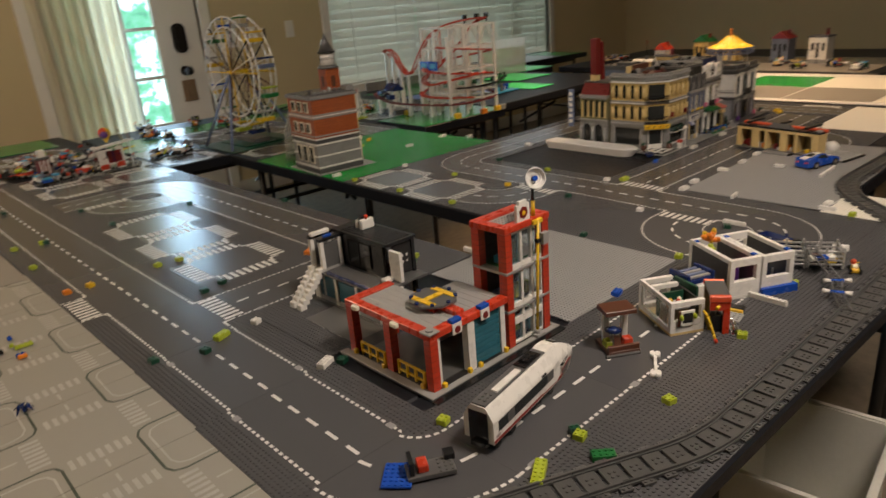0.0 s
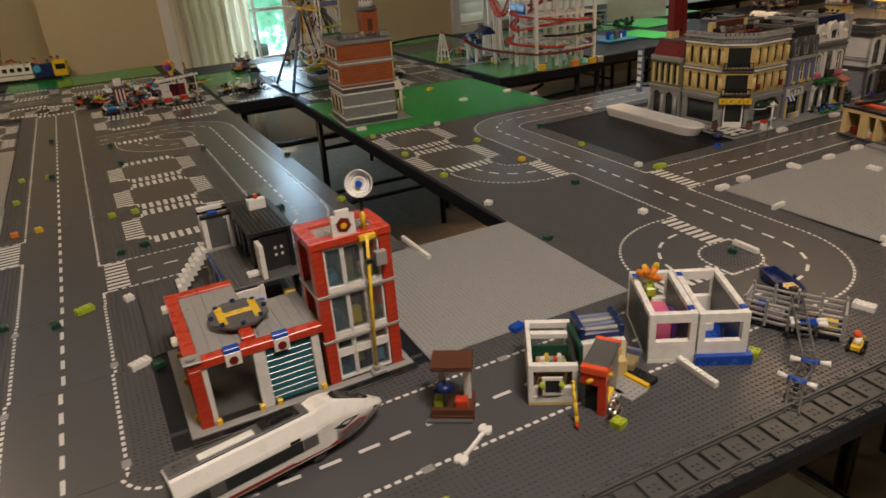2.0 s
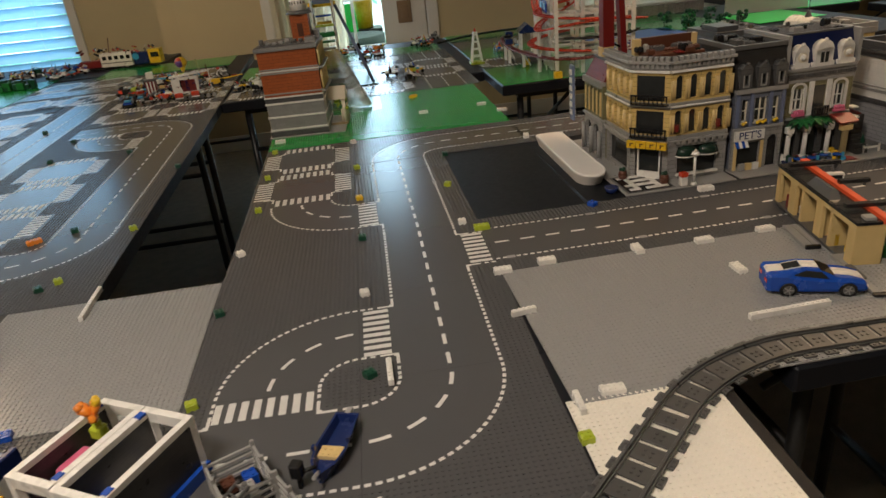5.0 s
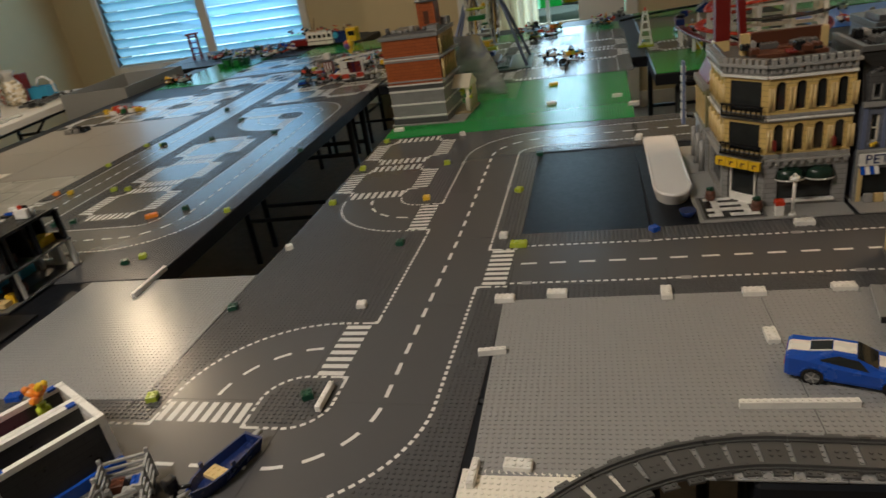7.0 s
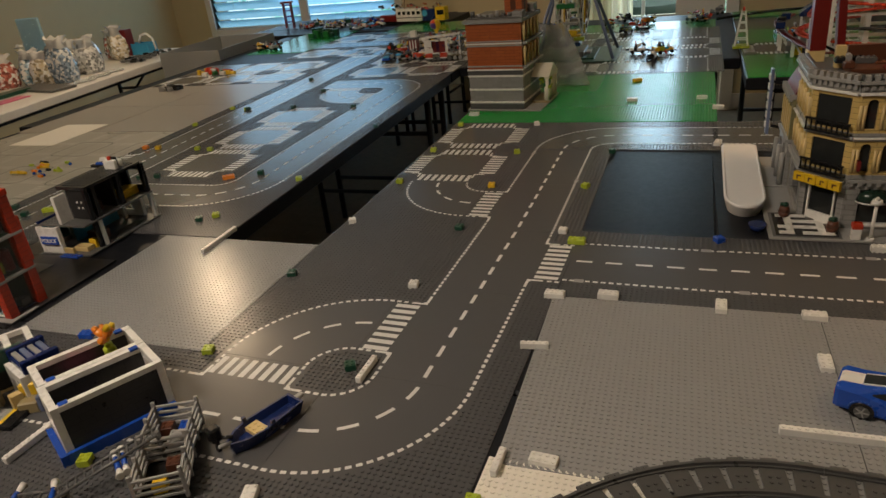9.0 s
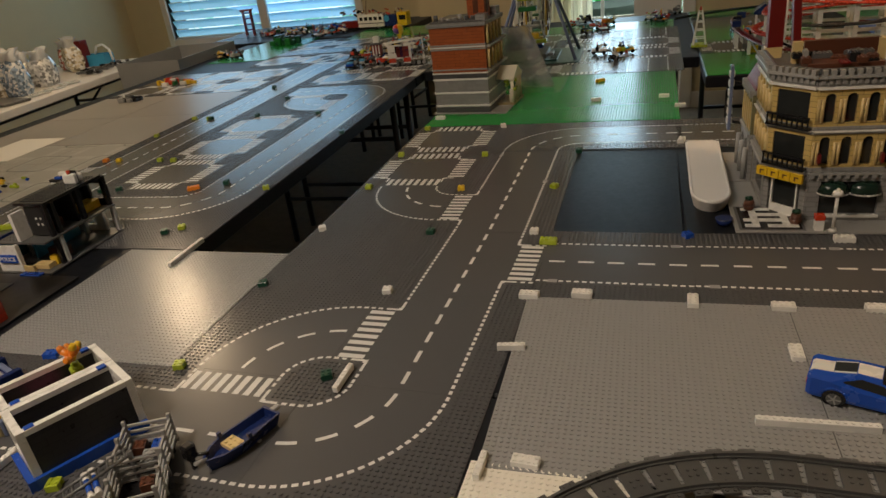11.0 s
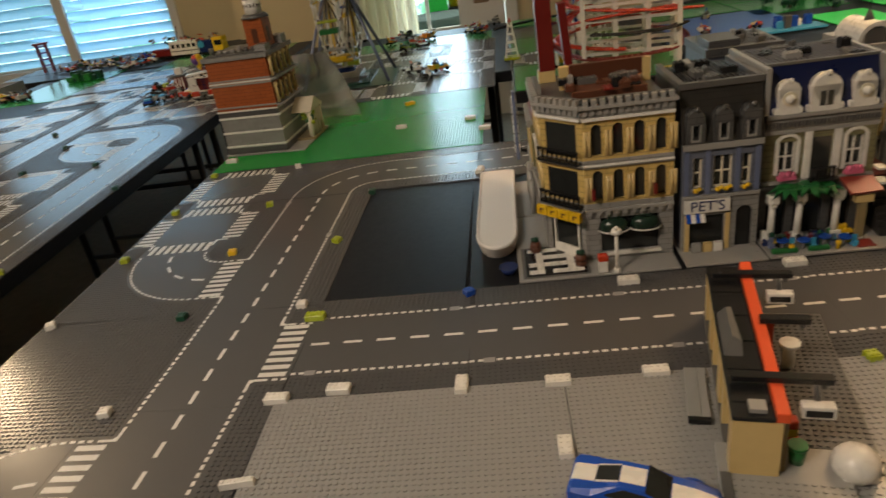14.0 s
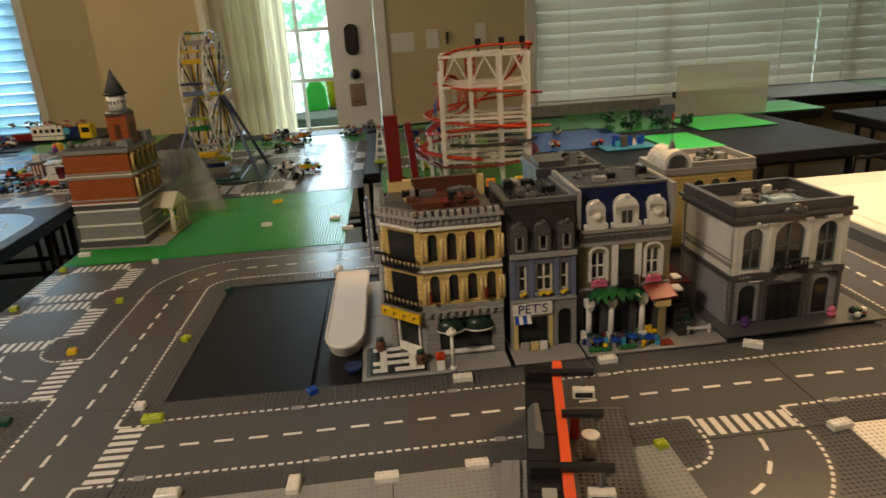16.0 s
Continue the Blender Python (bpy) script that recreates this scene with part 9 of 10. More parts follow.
for x, y, h in ((16, 82, 39), (12, 66, 39), (10.5, 54, 31), (11, 46, 25), (12, 32, 37), (13, 20, 49), (0, 30, 7.4), (-6, 46, 8.4), (-7, 58, 11.4), (8, 24, 21), (6, 12, 20), (20, 70, 29)):
    part("support", Shape().box(x - 0.8, y - 0.8, 0.2, x + 0.8, y + 0.8, h, 0.08), P["white"], rc)
    part("support_brace", Shape().beam((x, y, h), (x + 4, y + 2, 0.4), 0.6, 0.6), P["white"], rc)
st = part("station", Shape().box(-3, 44, 0.2, 9, 68, 3.0, 0.1), P["dark_grey"], rc, "dark station platform")
part("station_roof", Shape().box(1, 52, 15, 10, 64, 16, 0.1).profile([(0.5, 16), (10.5, 16), (5.5, 20)], 51.5, 64.5), P["dark_blue"], st)
for x in (2, 9):
    for y in (53, 63):
        part("station_post", Shape().box(x - 0.5, y - 0.5, 3, x + 0.5, y + 0.5, 15), P["white"], st)
for k in range(3):
    part("coaster_car", Shape().box(-8.4 + 1.6 * (k == 2), 40 + 7 * k, 11.4 + k, -4.4 + 1.6 * (k == 2), 46 + 7 * k, 14.4 + k, 0.3), P["dark_blue" if k != 1 else "black"], rc)
for k in range(9):
    part("ladder_rung", Shape().box(24, 28.6, 28 + 3 * k, 28, 29.2, 28.7 + 3 * k), P["red"], rc)
for x in (24, 28):
    part("ladder_side", Shape().box(x - 0.4, 28.5, 26, x + 0.4, 29.3, 55), P["red"], rc, "red ladder up the tower" if x == 24 else "")
part("coaster_sign", Shape().box(9.0, 7, 29.6, 9.7, 27, 35.4, 0.2), P["blue"], rc, "blue coaster sign with pale marks")
for y0, y1 in ((9, 15), (19, 25)):
    part("sign_mark", Shape().box(8.85, y0, 31, 8.98, y1, 34), P["azure"], rc)
for x, y in ((30, 2.6), (40, 2.6), (49, 4)):
    part("lift_gear", Shape().box(x - 1.3, y - 1.3, 59.6, x + 1.3, y + 1.3, 62.4, 0.2).box(x - 0.4, y - 0.4, 57, x + 0.4, y + 0.4, 59.6), P["black"], rc, "black lift gear block")
for k, (x, y, c) in enumerate(((12, -8, "yellow"), (46, -7, "yellow"), (33, -9, "orange"), (2, 36, "yellow"), (52, -5, "grey"))):
    part("stall", brick_shape(4, 3, 3.0), P[c], rc).location = (U * x, U * y, U * 0.2)
lt_ = thing("toy_lattice_tower", spot(40, 268, 0.2, 0), "small white toy lattice tower with yellow foot", "toy tower")
part("foot", Shape().box(-4, -4, 0, 4, 4, 1.2, 0.1), P["lime"], lt_)
for x, y in ((-3, -3), (3, -3), (-3, 3), (3, 3)):
    part("tower_leg", Shape().beam((x, y, 1.2), (x * 0.25, y * 0.25, 18), 0.8, 0.8), P["white"], lt_)
for z in (4, 8, 12, 16):
    f_ = 1 - 0.75 * (z - 1.2) / 16.8
    for y in (-3 * f_, 3 * f_):
        part("tower_tie", Shape().box(-3 * f_, y - 0.3, z, 3 * f_, y + 0.3, z + 0.6), P["white"], lt_)
part("tower_top", Shape().cyl(0, 0, 18, 20, 0.8, 0.3, 8), P["red"], lt_)


# ---- small toy vehicles and half-built models ----
def toy_vehicle(m, seed, label, scale=1.0):
    rnd = random.Random(seed)
    pal = ("white", "white", "dark_grey", "black", "grey", "black", "dark_grey", "black", "red", "dark_grey", "yellow", "sand_blue", "dark_red", "grey", "lime", "white", "orange", "red", "blue", "dark_green", "white", "tan")
    L, Wd = rnd.uniform(7, 13) * scale, rnd.uniform(4, 6) * scale
    t = thing("toy_vehicle", m, label, "toy vehicle", "parked toy vehicles")
    part("chassis", Shape().box(-L / 2, -Wd / 2, 0.8, L / 2, Wd / 2, 1.6, 0.1), P[rnd.choice(("black", "dark_grey", "grey"))], t)
    for x in (-L * 0.32, L * 0.32):
        for y in (-1, 1):
            part("wheel", Shape().tube((x, y * Wd / 2, 1.0), (x, y * (Wd / 2 + 0.8), 1.0), 1.0 * scale ** 0.5, 12), P["black"], t)
    x = -L / 2 + 0.4
    c1 = rnd.choice(pal)
    while x < L / 2 - 1.4:
        w = rnd.uniform(1.6, 4.0)
        h = rnd.uniform(0.4, 2.8) * scale
        c = c1 if rnd.random() < 0.5 else rnd.choice(pal)
        y0 = rnd.uniform(-0.4, 0.4)
        part("body_brick", Shape().box(x, -Wd / 2 + 0.3 + y0, 1.6, min(x + w, L / 2), Wd / 2 - 0.3 + y0, 1.6 + h, 0.12), P[c], t)
        if rnd.random() < 0.45:
            part("fitting", Shape().tube((x + w / 2, y0, 1.6 + h), (x + w / 2 + rnd.uniform(-2, 2), y0 + rnd.uniform(-1, 1), 1.6 + h + rnd.uniform(1, 4)), 0.3, 6), P[rnd.choice(pal)], t)
        if rnd.random() < 0.4:
            part("canopy", Shape().box(x + 0.2, -Wd / 2 + 0.6, 1.6 + h, x + w - 0.2, Wd / 2 - 0.6, 2.6 + h, 0.3), P[rnd.choice(("smoke", "azure", "white", "glass"))], t)
        x += w
    for k in range(7):
        bit = brick_shape(rnd.choice((1, 1, 2, 3, 4)), rnd.choice((1, 1, 2)), rnd.choice((0.4, 0.6, 1.2)))
        o_ = part("loose_piece", bit, P[rnd.choice(pal)], t)
        o_.matrix_basis = Matrix.Translation((U * rnd.uniform(-L * 0.6, L * 0.6), U * rnd.uniform(-Wd * 0.7, Wd * 0.7), U * rnd.uniform(1.0, 5.5 * scale))) @ Euler((rnd.uniform(-0.7, 0.7), rnd.uniform(-0.7, 0.7), rnd.uniform(0, 6.28))).to_matrix().to_4x4()
    return t


kinds = ("small mixed-colour toy truck parked among other models", "little brick-built toy vehicle with black wheels", "half-built toy vehicle of mixed bricks", "toy work vehicle with a raised arm")
rnd = random.Random(5)
n_ = 0
for (a0, a1, b0, b1, cnt, tn) in ((-150, -104, 300, 340, 13, LT), (-162, -146, 296, 330, 3, LT), (-330, -205, 412, 462, 30, None), (-310, -280, 318, 335, 4, None), (-98, -70, 262, 285, 6, MT), (-70, 40, 320, 395, 14, MT), (-12, 8, 235, 262, 3, MT), (60, 100, 296, 312, 3, None), (-150, -120, 268, 280, 5, LT)):
    for k in range(cnt):
        a, b = rnd.uniform(a0, a1), rnd.uniform(b0, b1)
        if tn:
            a, b = turned(a, b, *tn)
        toy_vehicle(spot(a, b, 0.2, rnd.uniform(0, 360)), 100 + n_, kinds[n_ % 4], rnd.choice((0.7, 0.9, 1.1)))
        n_ += 1
# fair stall with striped booth and balloon, big crane models
fb_ = thing("toy_fair_wagon", spot(-131, 262, 0.2, 10), "white and red toy fair wagon under a small balloon", "toy ride")
fb_.scale = (0.7, 0.7, 0.7)
part("track_bed", Shape().box(-2, -4, 1.0, 30, 4, 3.0, 0.2), P["black"], fb_)
for y in (-4.6, 4.6):
    for k in range(7):
        part("track_wheel", Shape().tube((0.5 + 4.6 * k, y - 0.8, 1.6), (0.5 + 4.6 * k, y + 0.8, 1.6), 1.6, 12), P["dark_grey" if k < 5 else "grey"], fb_)
part("front_wall", Shape().box(-2, -4.2, 5.4, 10, -3.2, 17, 0.1).box(12, -4.2, 5.4, 18, -3.2, 18, 0.1), P["white"], fb_, "white wagon front with dark marks")
for k in range(10):
    rr = random.Random(880 + k)
    part("front_mark", Shape().box(-1 + rr.uniform(0, 17), -4.4, 6 + rr.uniform(0, 9), 1 + rr.uniform(0, 17), -4.2, 8 + rr.uniform(0, 8)), P[rr.choice(("dark_blue", "black", "dark_red"))], fb_)
for x in (1.5, 14.0):
    part("red_bow", Shape().box(x - 3, -5.6, 2.6, x + 3, -3.4, 6.4, 0.5), P["red"], fb_)
    part("white_bow_edge", Shape().box(x - 3.2, -5.9, 2.0, x + 3.2, -5.6, 2.8, 0.1), P["white"], fb_)
part("canopy", Shape().beam((-3, 0, 18.4), (28, 0, 20.6), 7, 1.2), P["white"], fb_, "white sloping canopy")
for x in (-1, 9, 18, 27):
    part("canopy_post", Shape().box(x - 0.4, 2.6, 3.0, x + 0.4, 3.4, 18.6 + 0.06 * x), P["white"], fb_)
bl = part("balloon", Shape().ball(9, 0, 29, 4.2, 14).cyl(9, 0, 21.4, 27, 0.8, 3.2, 12), P["yellow"], fb_, "striped yellow, red and purple balloon")
part("balloon_stripe", Shape().ball(7.9, -0.5, 29, 4.0, 12), P["red"], bl)
part("balloon_stripe", Shape().ball(7.6, -1.4, 28.4, 3.4, 12), P["purple"], bl)
for k in range(2):
    part("mast", Shape().beam((21 + 5 * k, 0, 20), (19.5 + 7 * k, 0, 30 - 5 * k), 1.2, 1.0), P["brown" if k else "dark_tan"], fb_)
for k in range(26):
    rr = random.Random(900 + k)
    part("fair_brick", brick_shape(rr.choice((1, 2, 3, 4)), rr.choice((1, 2)), rr.uniform(0.6, 2.4)), P[rr.choice(("red", "white", "dark_grey", "black", "grey", "dark_red"))], fb_).location = (U * rr.uniform(-2, 28), U * rr.uniform(-3, 3), U * rr.uniform(3, 10))
bo_ = thing("toy_ticket_booth", spot(-155, 288, 0.2, 6), "red and white striped toy booth with a white top", "toy building")
part("booth_wall", Shape().box(0, 0, 0, 6, 5, 8.4, 0.1), P["dark_red"], bo_)
for k in range(3):
    part("booth_stripe", Shape().box(0.8 + 1.9 * k, -0.15, 0.6, 1.6 + 1.9 * k, 0.0, 8.0), P["white"], bo_)
part("booth_roof", Shape().box(-0.6, -0.6, 8.4, 6.6, 5.6, 9.6, 0.1), P["dark_grey"], bo_)
part("booth_block", Shape().box(1.4, 1.0, 9.6, 5.2, 4.2, 13.4, 0.15), P["white"], bo_)
for k in range(22):
    rr = random.Random(6100 + k)
    part("booth_brick", brick_shape(rr.choice((1, 2, 3)), rr.choice((1, 2)), rr.uniform(0.8, 3.6)), P[rr.choice(("dark_blue", "blue", "dark_blue", "white", "dark_grey", "black"))], bo_).location = (U * rr.uniform(7, 22), U * rr.uniform(-2, 5), 0)
fl_ = thing("toy_forklift", spot(-117, 301, 0.2, 2), "yellow toy loader with a long flat boom", "toy vehicle")
fl_.scale = (0.55, 0.55, 0.55)
part("loader_body", Shape().box(-7, -3, 1.4, 5, 3, 7, 0.4), P["yellow"], fl_)
part("loader_cab", Shape().box(5, -2.4, 1.4, 9, 2.4, 6.4, 0.3), P["black"], fl_)
part("loader_boom", Shape().beam((6, 0, 6), (30, 0, 8.4), 1.8, 1.2), P["yellow"], fl_)
part("loader_hook", Shape().box(18, -1, 8, 24, 1, 9.4, 0.1), P["dark_red"], fl_)
for x in (-4.5, 4):
    for y in (-3.4, 3.4):
        part("wheel", Shape().tube((x, y - 0.6, 1.4), (x, y + 0.6, 1.4), 1.4, 12), P["black"], fl_)
tw = thing("toy_wagon_row", spot(-240, 441, 0.2, -9), "long white toy wagon with dark windows and yellow end", "toy vehicle")
tw.scale = (0.8, 0.8, 0.8)
part("wagon_body", Shape().box(14, -5, 2.2, 46, 5, 15, 0.3), P["white"], tw)
for k in range(5):
    part("wagon_window", Shape().box(16.5 + 6 * k, -5.15, 9, 20.2 + 6 * k, -5.0, 12.4), P["black"], tw)
part("wagon_sill", Shape().box(14, -5.3, 5.6, 46, -5.0, 6.4), P["dark_grey"], tw)
part("wagon_skirt", Shape().box(0, -4.6, 0, 68, 4.6, 2.2), P["black"], tw)
part("red_front", Shape().box(-8, -4.6, 2.2, 13.6, 4.6, 9, 0.6), P["dark_red"], tw)
part("blue_tank", Shape().box(46.4, -4.4, 2.2, 62, 4.4, 13.6, 0.8), P["dark_blue"], tw)
part("azure_drum", Shape().tube((50, -5.4, 10), (50, 4, 10), 3.2, 14), P["azure"], tw)
part("yellow_end", Shape().box(62.4, -4.6, 2.2, 74, 4.6, 15.6, 0.5), P["yellow"], tw)
part("cab_window", Shape().box(65, -4.8, 8, 73, -4.6, 12.6), P["black"], tw)
for k in range(46):
    rr = random.Random(3900 + k)
    part("roof_piece", brick_shape(rr.choice((1, 2, 3, 5)), rr.choice((1, 2)), rr.choice((0.4, 0.8, 1.6))), P[rr.choice(("dark_red", "black", "dark_grey", "yellow", "black", "dark_green", "white", "red", "brown"))], tw).matrix_basis = Matrix.Translation((U * rr.uniform(-8, 72), U * rr.uniform(-4, 4), U * (rr.uniform(13, 18.5)))) @ Euler((rr.uniform(-0.6, 0.6), rr.uniform(-0.6, 0.6), rr.uniform(0, 6.28))).to_matrix().to_4x4()
part("aerial", Shape().tube((22, 0, 15), (25, 0, 29), 0.4, 6), P["brown"], tw)
cr = thing("toy_crane_tower", spot(-350, 448, 0.2, 20), "dark red toy lattice gantry against the window", "toy tower")
for x, y in ((0, 0), (7, 0), (0, 5), (7, 5)):
    part("tower_leg", Shape().box(x - 0.6, y - 0.6, 0, x + 0.6, y + 0.6, 22), P["dark_red"], cr)
for z in (5, 10, 15, 20):
    for y in (0, 5):
        part("tower_tie", Shape().box(0, y - 0.4, z, 7, y + 0.4, z + 0.8), P["purple"], cr)
part("tower_head", Shape().box(-2, -1, 22, 9, 6, 23.6, 0.2), P["dark_red"], cr)
gb = thing("toy_hedge", spot(-270, 381, 0.2, 0), "dark green toy hedge block on the green plate", "toy scenery")
for k in range(22):
    rr = random.Random(300 + k)
    x, y = rr.uniform(-11, 11), rr.uniform(-5, 5)
    part("hedge_piece", Shape().box(x - 2.4, y - 2, 0, x + 2.4, y + 2, rr.uniform(3, 8), 0.4), P["dark_green" if k % 3 else "green"], gb)
rk = thing("toy_rock_pile", spot(-268, 196, 0.1, 0), "pile of dark grey toy pieces on the pale plates", "toy pile")
for k in range(16):
    rr = random.Random(500 + k)
    part("pile_brick", brick_shape(3, 2, 1.2 + rr.random() * 2), P[rr.choice(("dark_grey", "black", "grey"))], rk).location = (U * rr.uniform(-6, 6), U * rr.uniform(-3, 3), 0)
rp = thing("toy_wreck_pile", spot(-270, 242, 0.1, 0), "heap of red, green and white toy pieces", "toy pile")
for k in range(24):
    rr = random.Random(600 + k)
    part("pile_brick", brick_shape(rr.choice((2, 3, 4)), 2, 1.2 + rr.random() * 2), P[rr.choice(("red", "green", "white", "dark_green", "yellow", "red"))], rp).location = (U * rr.uniform(-14, 14), U * rr.uniform(-5, 5), 0)
sp = thing("small_piece_pile", spot(-214, 62, 0.1, 0), "scatter of small blue, yellow and black toy pieces", "toy pile")
for k in range(20):
    rr = random.Random(700 + k)
    part("pile_brick", brick_shape(rr.choice((1, 2, 4)), 1, 0.8), P[rr.choice(("blue", "yellow", "black", "orange", "lime"))], sp).location = (U * rr.uniform(-12, 12), U * rr.uniform(-9, 9), 0)
for a, b, c, r in ((-205, -25, "green", 20), (-216, -33, "green", 70), (-212, 26, "dark_blue", 10), (-222, 22, "blue", 40)):
    gl = thing("toy_plant_piece", spot(a, b, 0.05, r), "small coloured toy leaf piece lying on the pale plates", "toy piece", "scattered leaf pieces")
    part("stalk", Shape().box(-0.5, -0.5, 0, 0.5, 0.5, 0.8), P[c], gl)
    leaf_fan(gl, 0, 0, 0.9, 5, 2.0, P[c], a)

solo("toy_rail_curve", Shape().path([(-30, -12, 1), (-14, -2, 1.4), (4, 4, 2), (22, 6, 2.4), (40, 5, 2.4)], 0.9, 6), P["black"], spot(58, 378, 0, 0), "black curved toy rail lying on green plates", "toy rail")

# far right tables: scenery, boats, tent
def bush(m, seed, label="dark green toy tree on the far table"):
    rr = random.Random(seed)
    t = thing("toy_tree", m, label, "toy tree", "far toy trees")
    t.scale = (0.75, 0.75, 0.75)
    part("trunk", Shape().cyl(0, 0, 0, 5, 0.6, 0.4, 8), P["brown"], t)
    for k in range(26):
        part("leaf", Shape().ball(rr.uniform(-4.5, 4.5), rr.uniform(-4, 4), rr.uniform(1.5, 10), rr.uniform(1.0, 2.1), 6), P["dark_green" if rr.random() < 0.8 else "green"], t)
    return t


for k, (a, b) in enumerate(((190, 312), (207, 300), (226, 310), (205, 340), (184, 336), (216, 334))):
    bush(spot(a, b, 0.2, 30 * k), k)
for k, (a, b) in enumerate(((136, 272), (158, 268), (146, 312))):
    toy_vehicle(spot(a, b, 0.2, 40 * k), 400 + k, "small toy boat model on the blue plate", 0.6)
az = thing("toy_harbour", spot(172, 258, 0.2, 4), "bright blue toy waterside model with white house", "toy building")
part("water", Shape().box(-14, -6, 0, 14, 6, 1.0, 0.1), P["azure"], az)
for k in range(10):
    rr = random.Random(820 + k)
    part("harbour_brick", brick_shape(3, 3, 2 + rr.random() * 6), P[rr.choice(("azure", "blue", "white", "sand_blue", "dark_grey"))], az).location = (U * rr.uniform(-10, 10), U * rr.uniform(-3, 3), U * 1.0)
sw = thing("toy_stone_wall", spot(132, 389, 0, 0), "low grey toy stone wall along the window", "toy wall")
for k in range(26):
    part("wall_block", Shape().box(4.1 * k, -1, 0, 4.1 * k + 3.9, 1, 7.4, 0.15), P["brick_grey"], sw)
solo("plastic_screen", Shape().box(-29, -0.25, 0, 29, 0.25, 33, 0.2), M_SCREEN, spot(262, 343, 0.0, -8), "upright cloudy plastic screen standing on the table", "plastic screen")
solo("vivid_green_plate", Shape().box(-22, -14, 0, 22, 14, 0.3, 0.05), P["neon_green"], spot(204, 265, 0.12, 94), "small vivid green plate lying on the far table", "toy plate", "vivid plates")
ng = solo("vivid_green_plate", Shape().box(-24, -23, 0, 24, 23, 0.3, 0.05), P["neon_green"], spot(249, 315, 0.25, 4), "vivid green plate lying on the far table", "toy plate", "vivid plates")
copy_thing(ng, spot(307, 361, 0.12, 2))


def far_house(m, seed, label):
    rr = random.Random(seed)
    t = thing("far_toy_house", m, label, "toy building", "far toy houses")
    w, d, h = rr.uniform(12, 18), rr.uniform(10, 14), rr.uniform(9, 20)
    c = rr.choice(("brick_white", "brick_tan", "brick_blue", "brick_grey"))
    s = panel(Shape(), 0, w, 0, h, [(w * 0.12, w * 0.3, h * 0.4, h * 0.75), (w * 0.42, w * 0.58, h * 0.05, h * 0.75), (w * 0.7, w * 0.88, h * 0.4, h * 0.75)], 0, 1.0)
    part("front_wall", s, P[c], t)
    for x0, y0, x1, y1 in ((0, 1, 1, d), (w - 1, 1, w, d), (1, d - 1, w - 1, d)):
        part("wall", Shape().box(x0, y0, 0, x1, y1, h), P[c], t)
    for xa in (0.12, 0.42, 0.7):
        part("pane", Shape().box(w * xa, 0.7, h * 0.1, w * (xa + 0.18), 0.8, h * 0.75), P["smoke"], t)
    if rr.random() < 0.6:
        part("roof", Shape().profile([(-1, h), (w + 1, h), (w / 2, h + 6)], -1, d + 1), P[rr.choice(("red", "dark_red", "green", "dark_grey"))], t)
    else:
        part("roof", Shape().box(-0.6, -0.6, h, w + 0.6, d + 0.6, h + 1.4, 0.1), P["dark_grey"], t)
    part("chimney", Shape().box(w * 0.7, d * 0.5, h, w * 0.7 + 2, d * 0.5 + 2, h + 7), P["dark_red"], t)
    return t


for k, (a, b) in enumerate(((336, 222), (356, 236), (396, 190), (404, 150), (408, 120), (390, 216))):
    far_house(spot(a, b, 0.2, 265), 30 + k, "small toy house with a coloured roof on a far table")
for k in range(8):
    toy_vehicle(spot(345 + 9 * (k % 4), 60 + 22 * (k // 2), 0.2, 33 * k), 460 + k, "small toy model on the far table", 1.1)
for k in range(9):
    toy_vehicle(spot(372 + 9 * (k % 4), 298 + 10 * (k // 4), 0.2, 47 * k), 480 + k, "small toy model on the far table", 0.8)
gw = thing("toy_carousel", spot(224, 98, 0.2, 10), "toy carousel with yellow tent roof and blue lattice rim", "toy ride")
part("stand", Shape().cyl(0, 0, 0, 2.4, 14.5, 14.5, 8), P["dark_green"], gw, "dark green octagonal stand")
part("deck", Shape().cyl(0, 0, 2.4, 5.0, 13.6, 12.8, 8), P["tan"], gw, "tan deck")
part("step", Shape().box(-15.2, -3, 0, -13, 3, 1.4, 0.2), P["red"], gw)
part("column", Shape().cyl(0, 0, 5, 27, 1.6, n=12), P["grey"], gw)
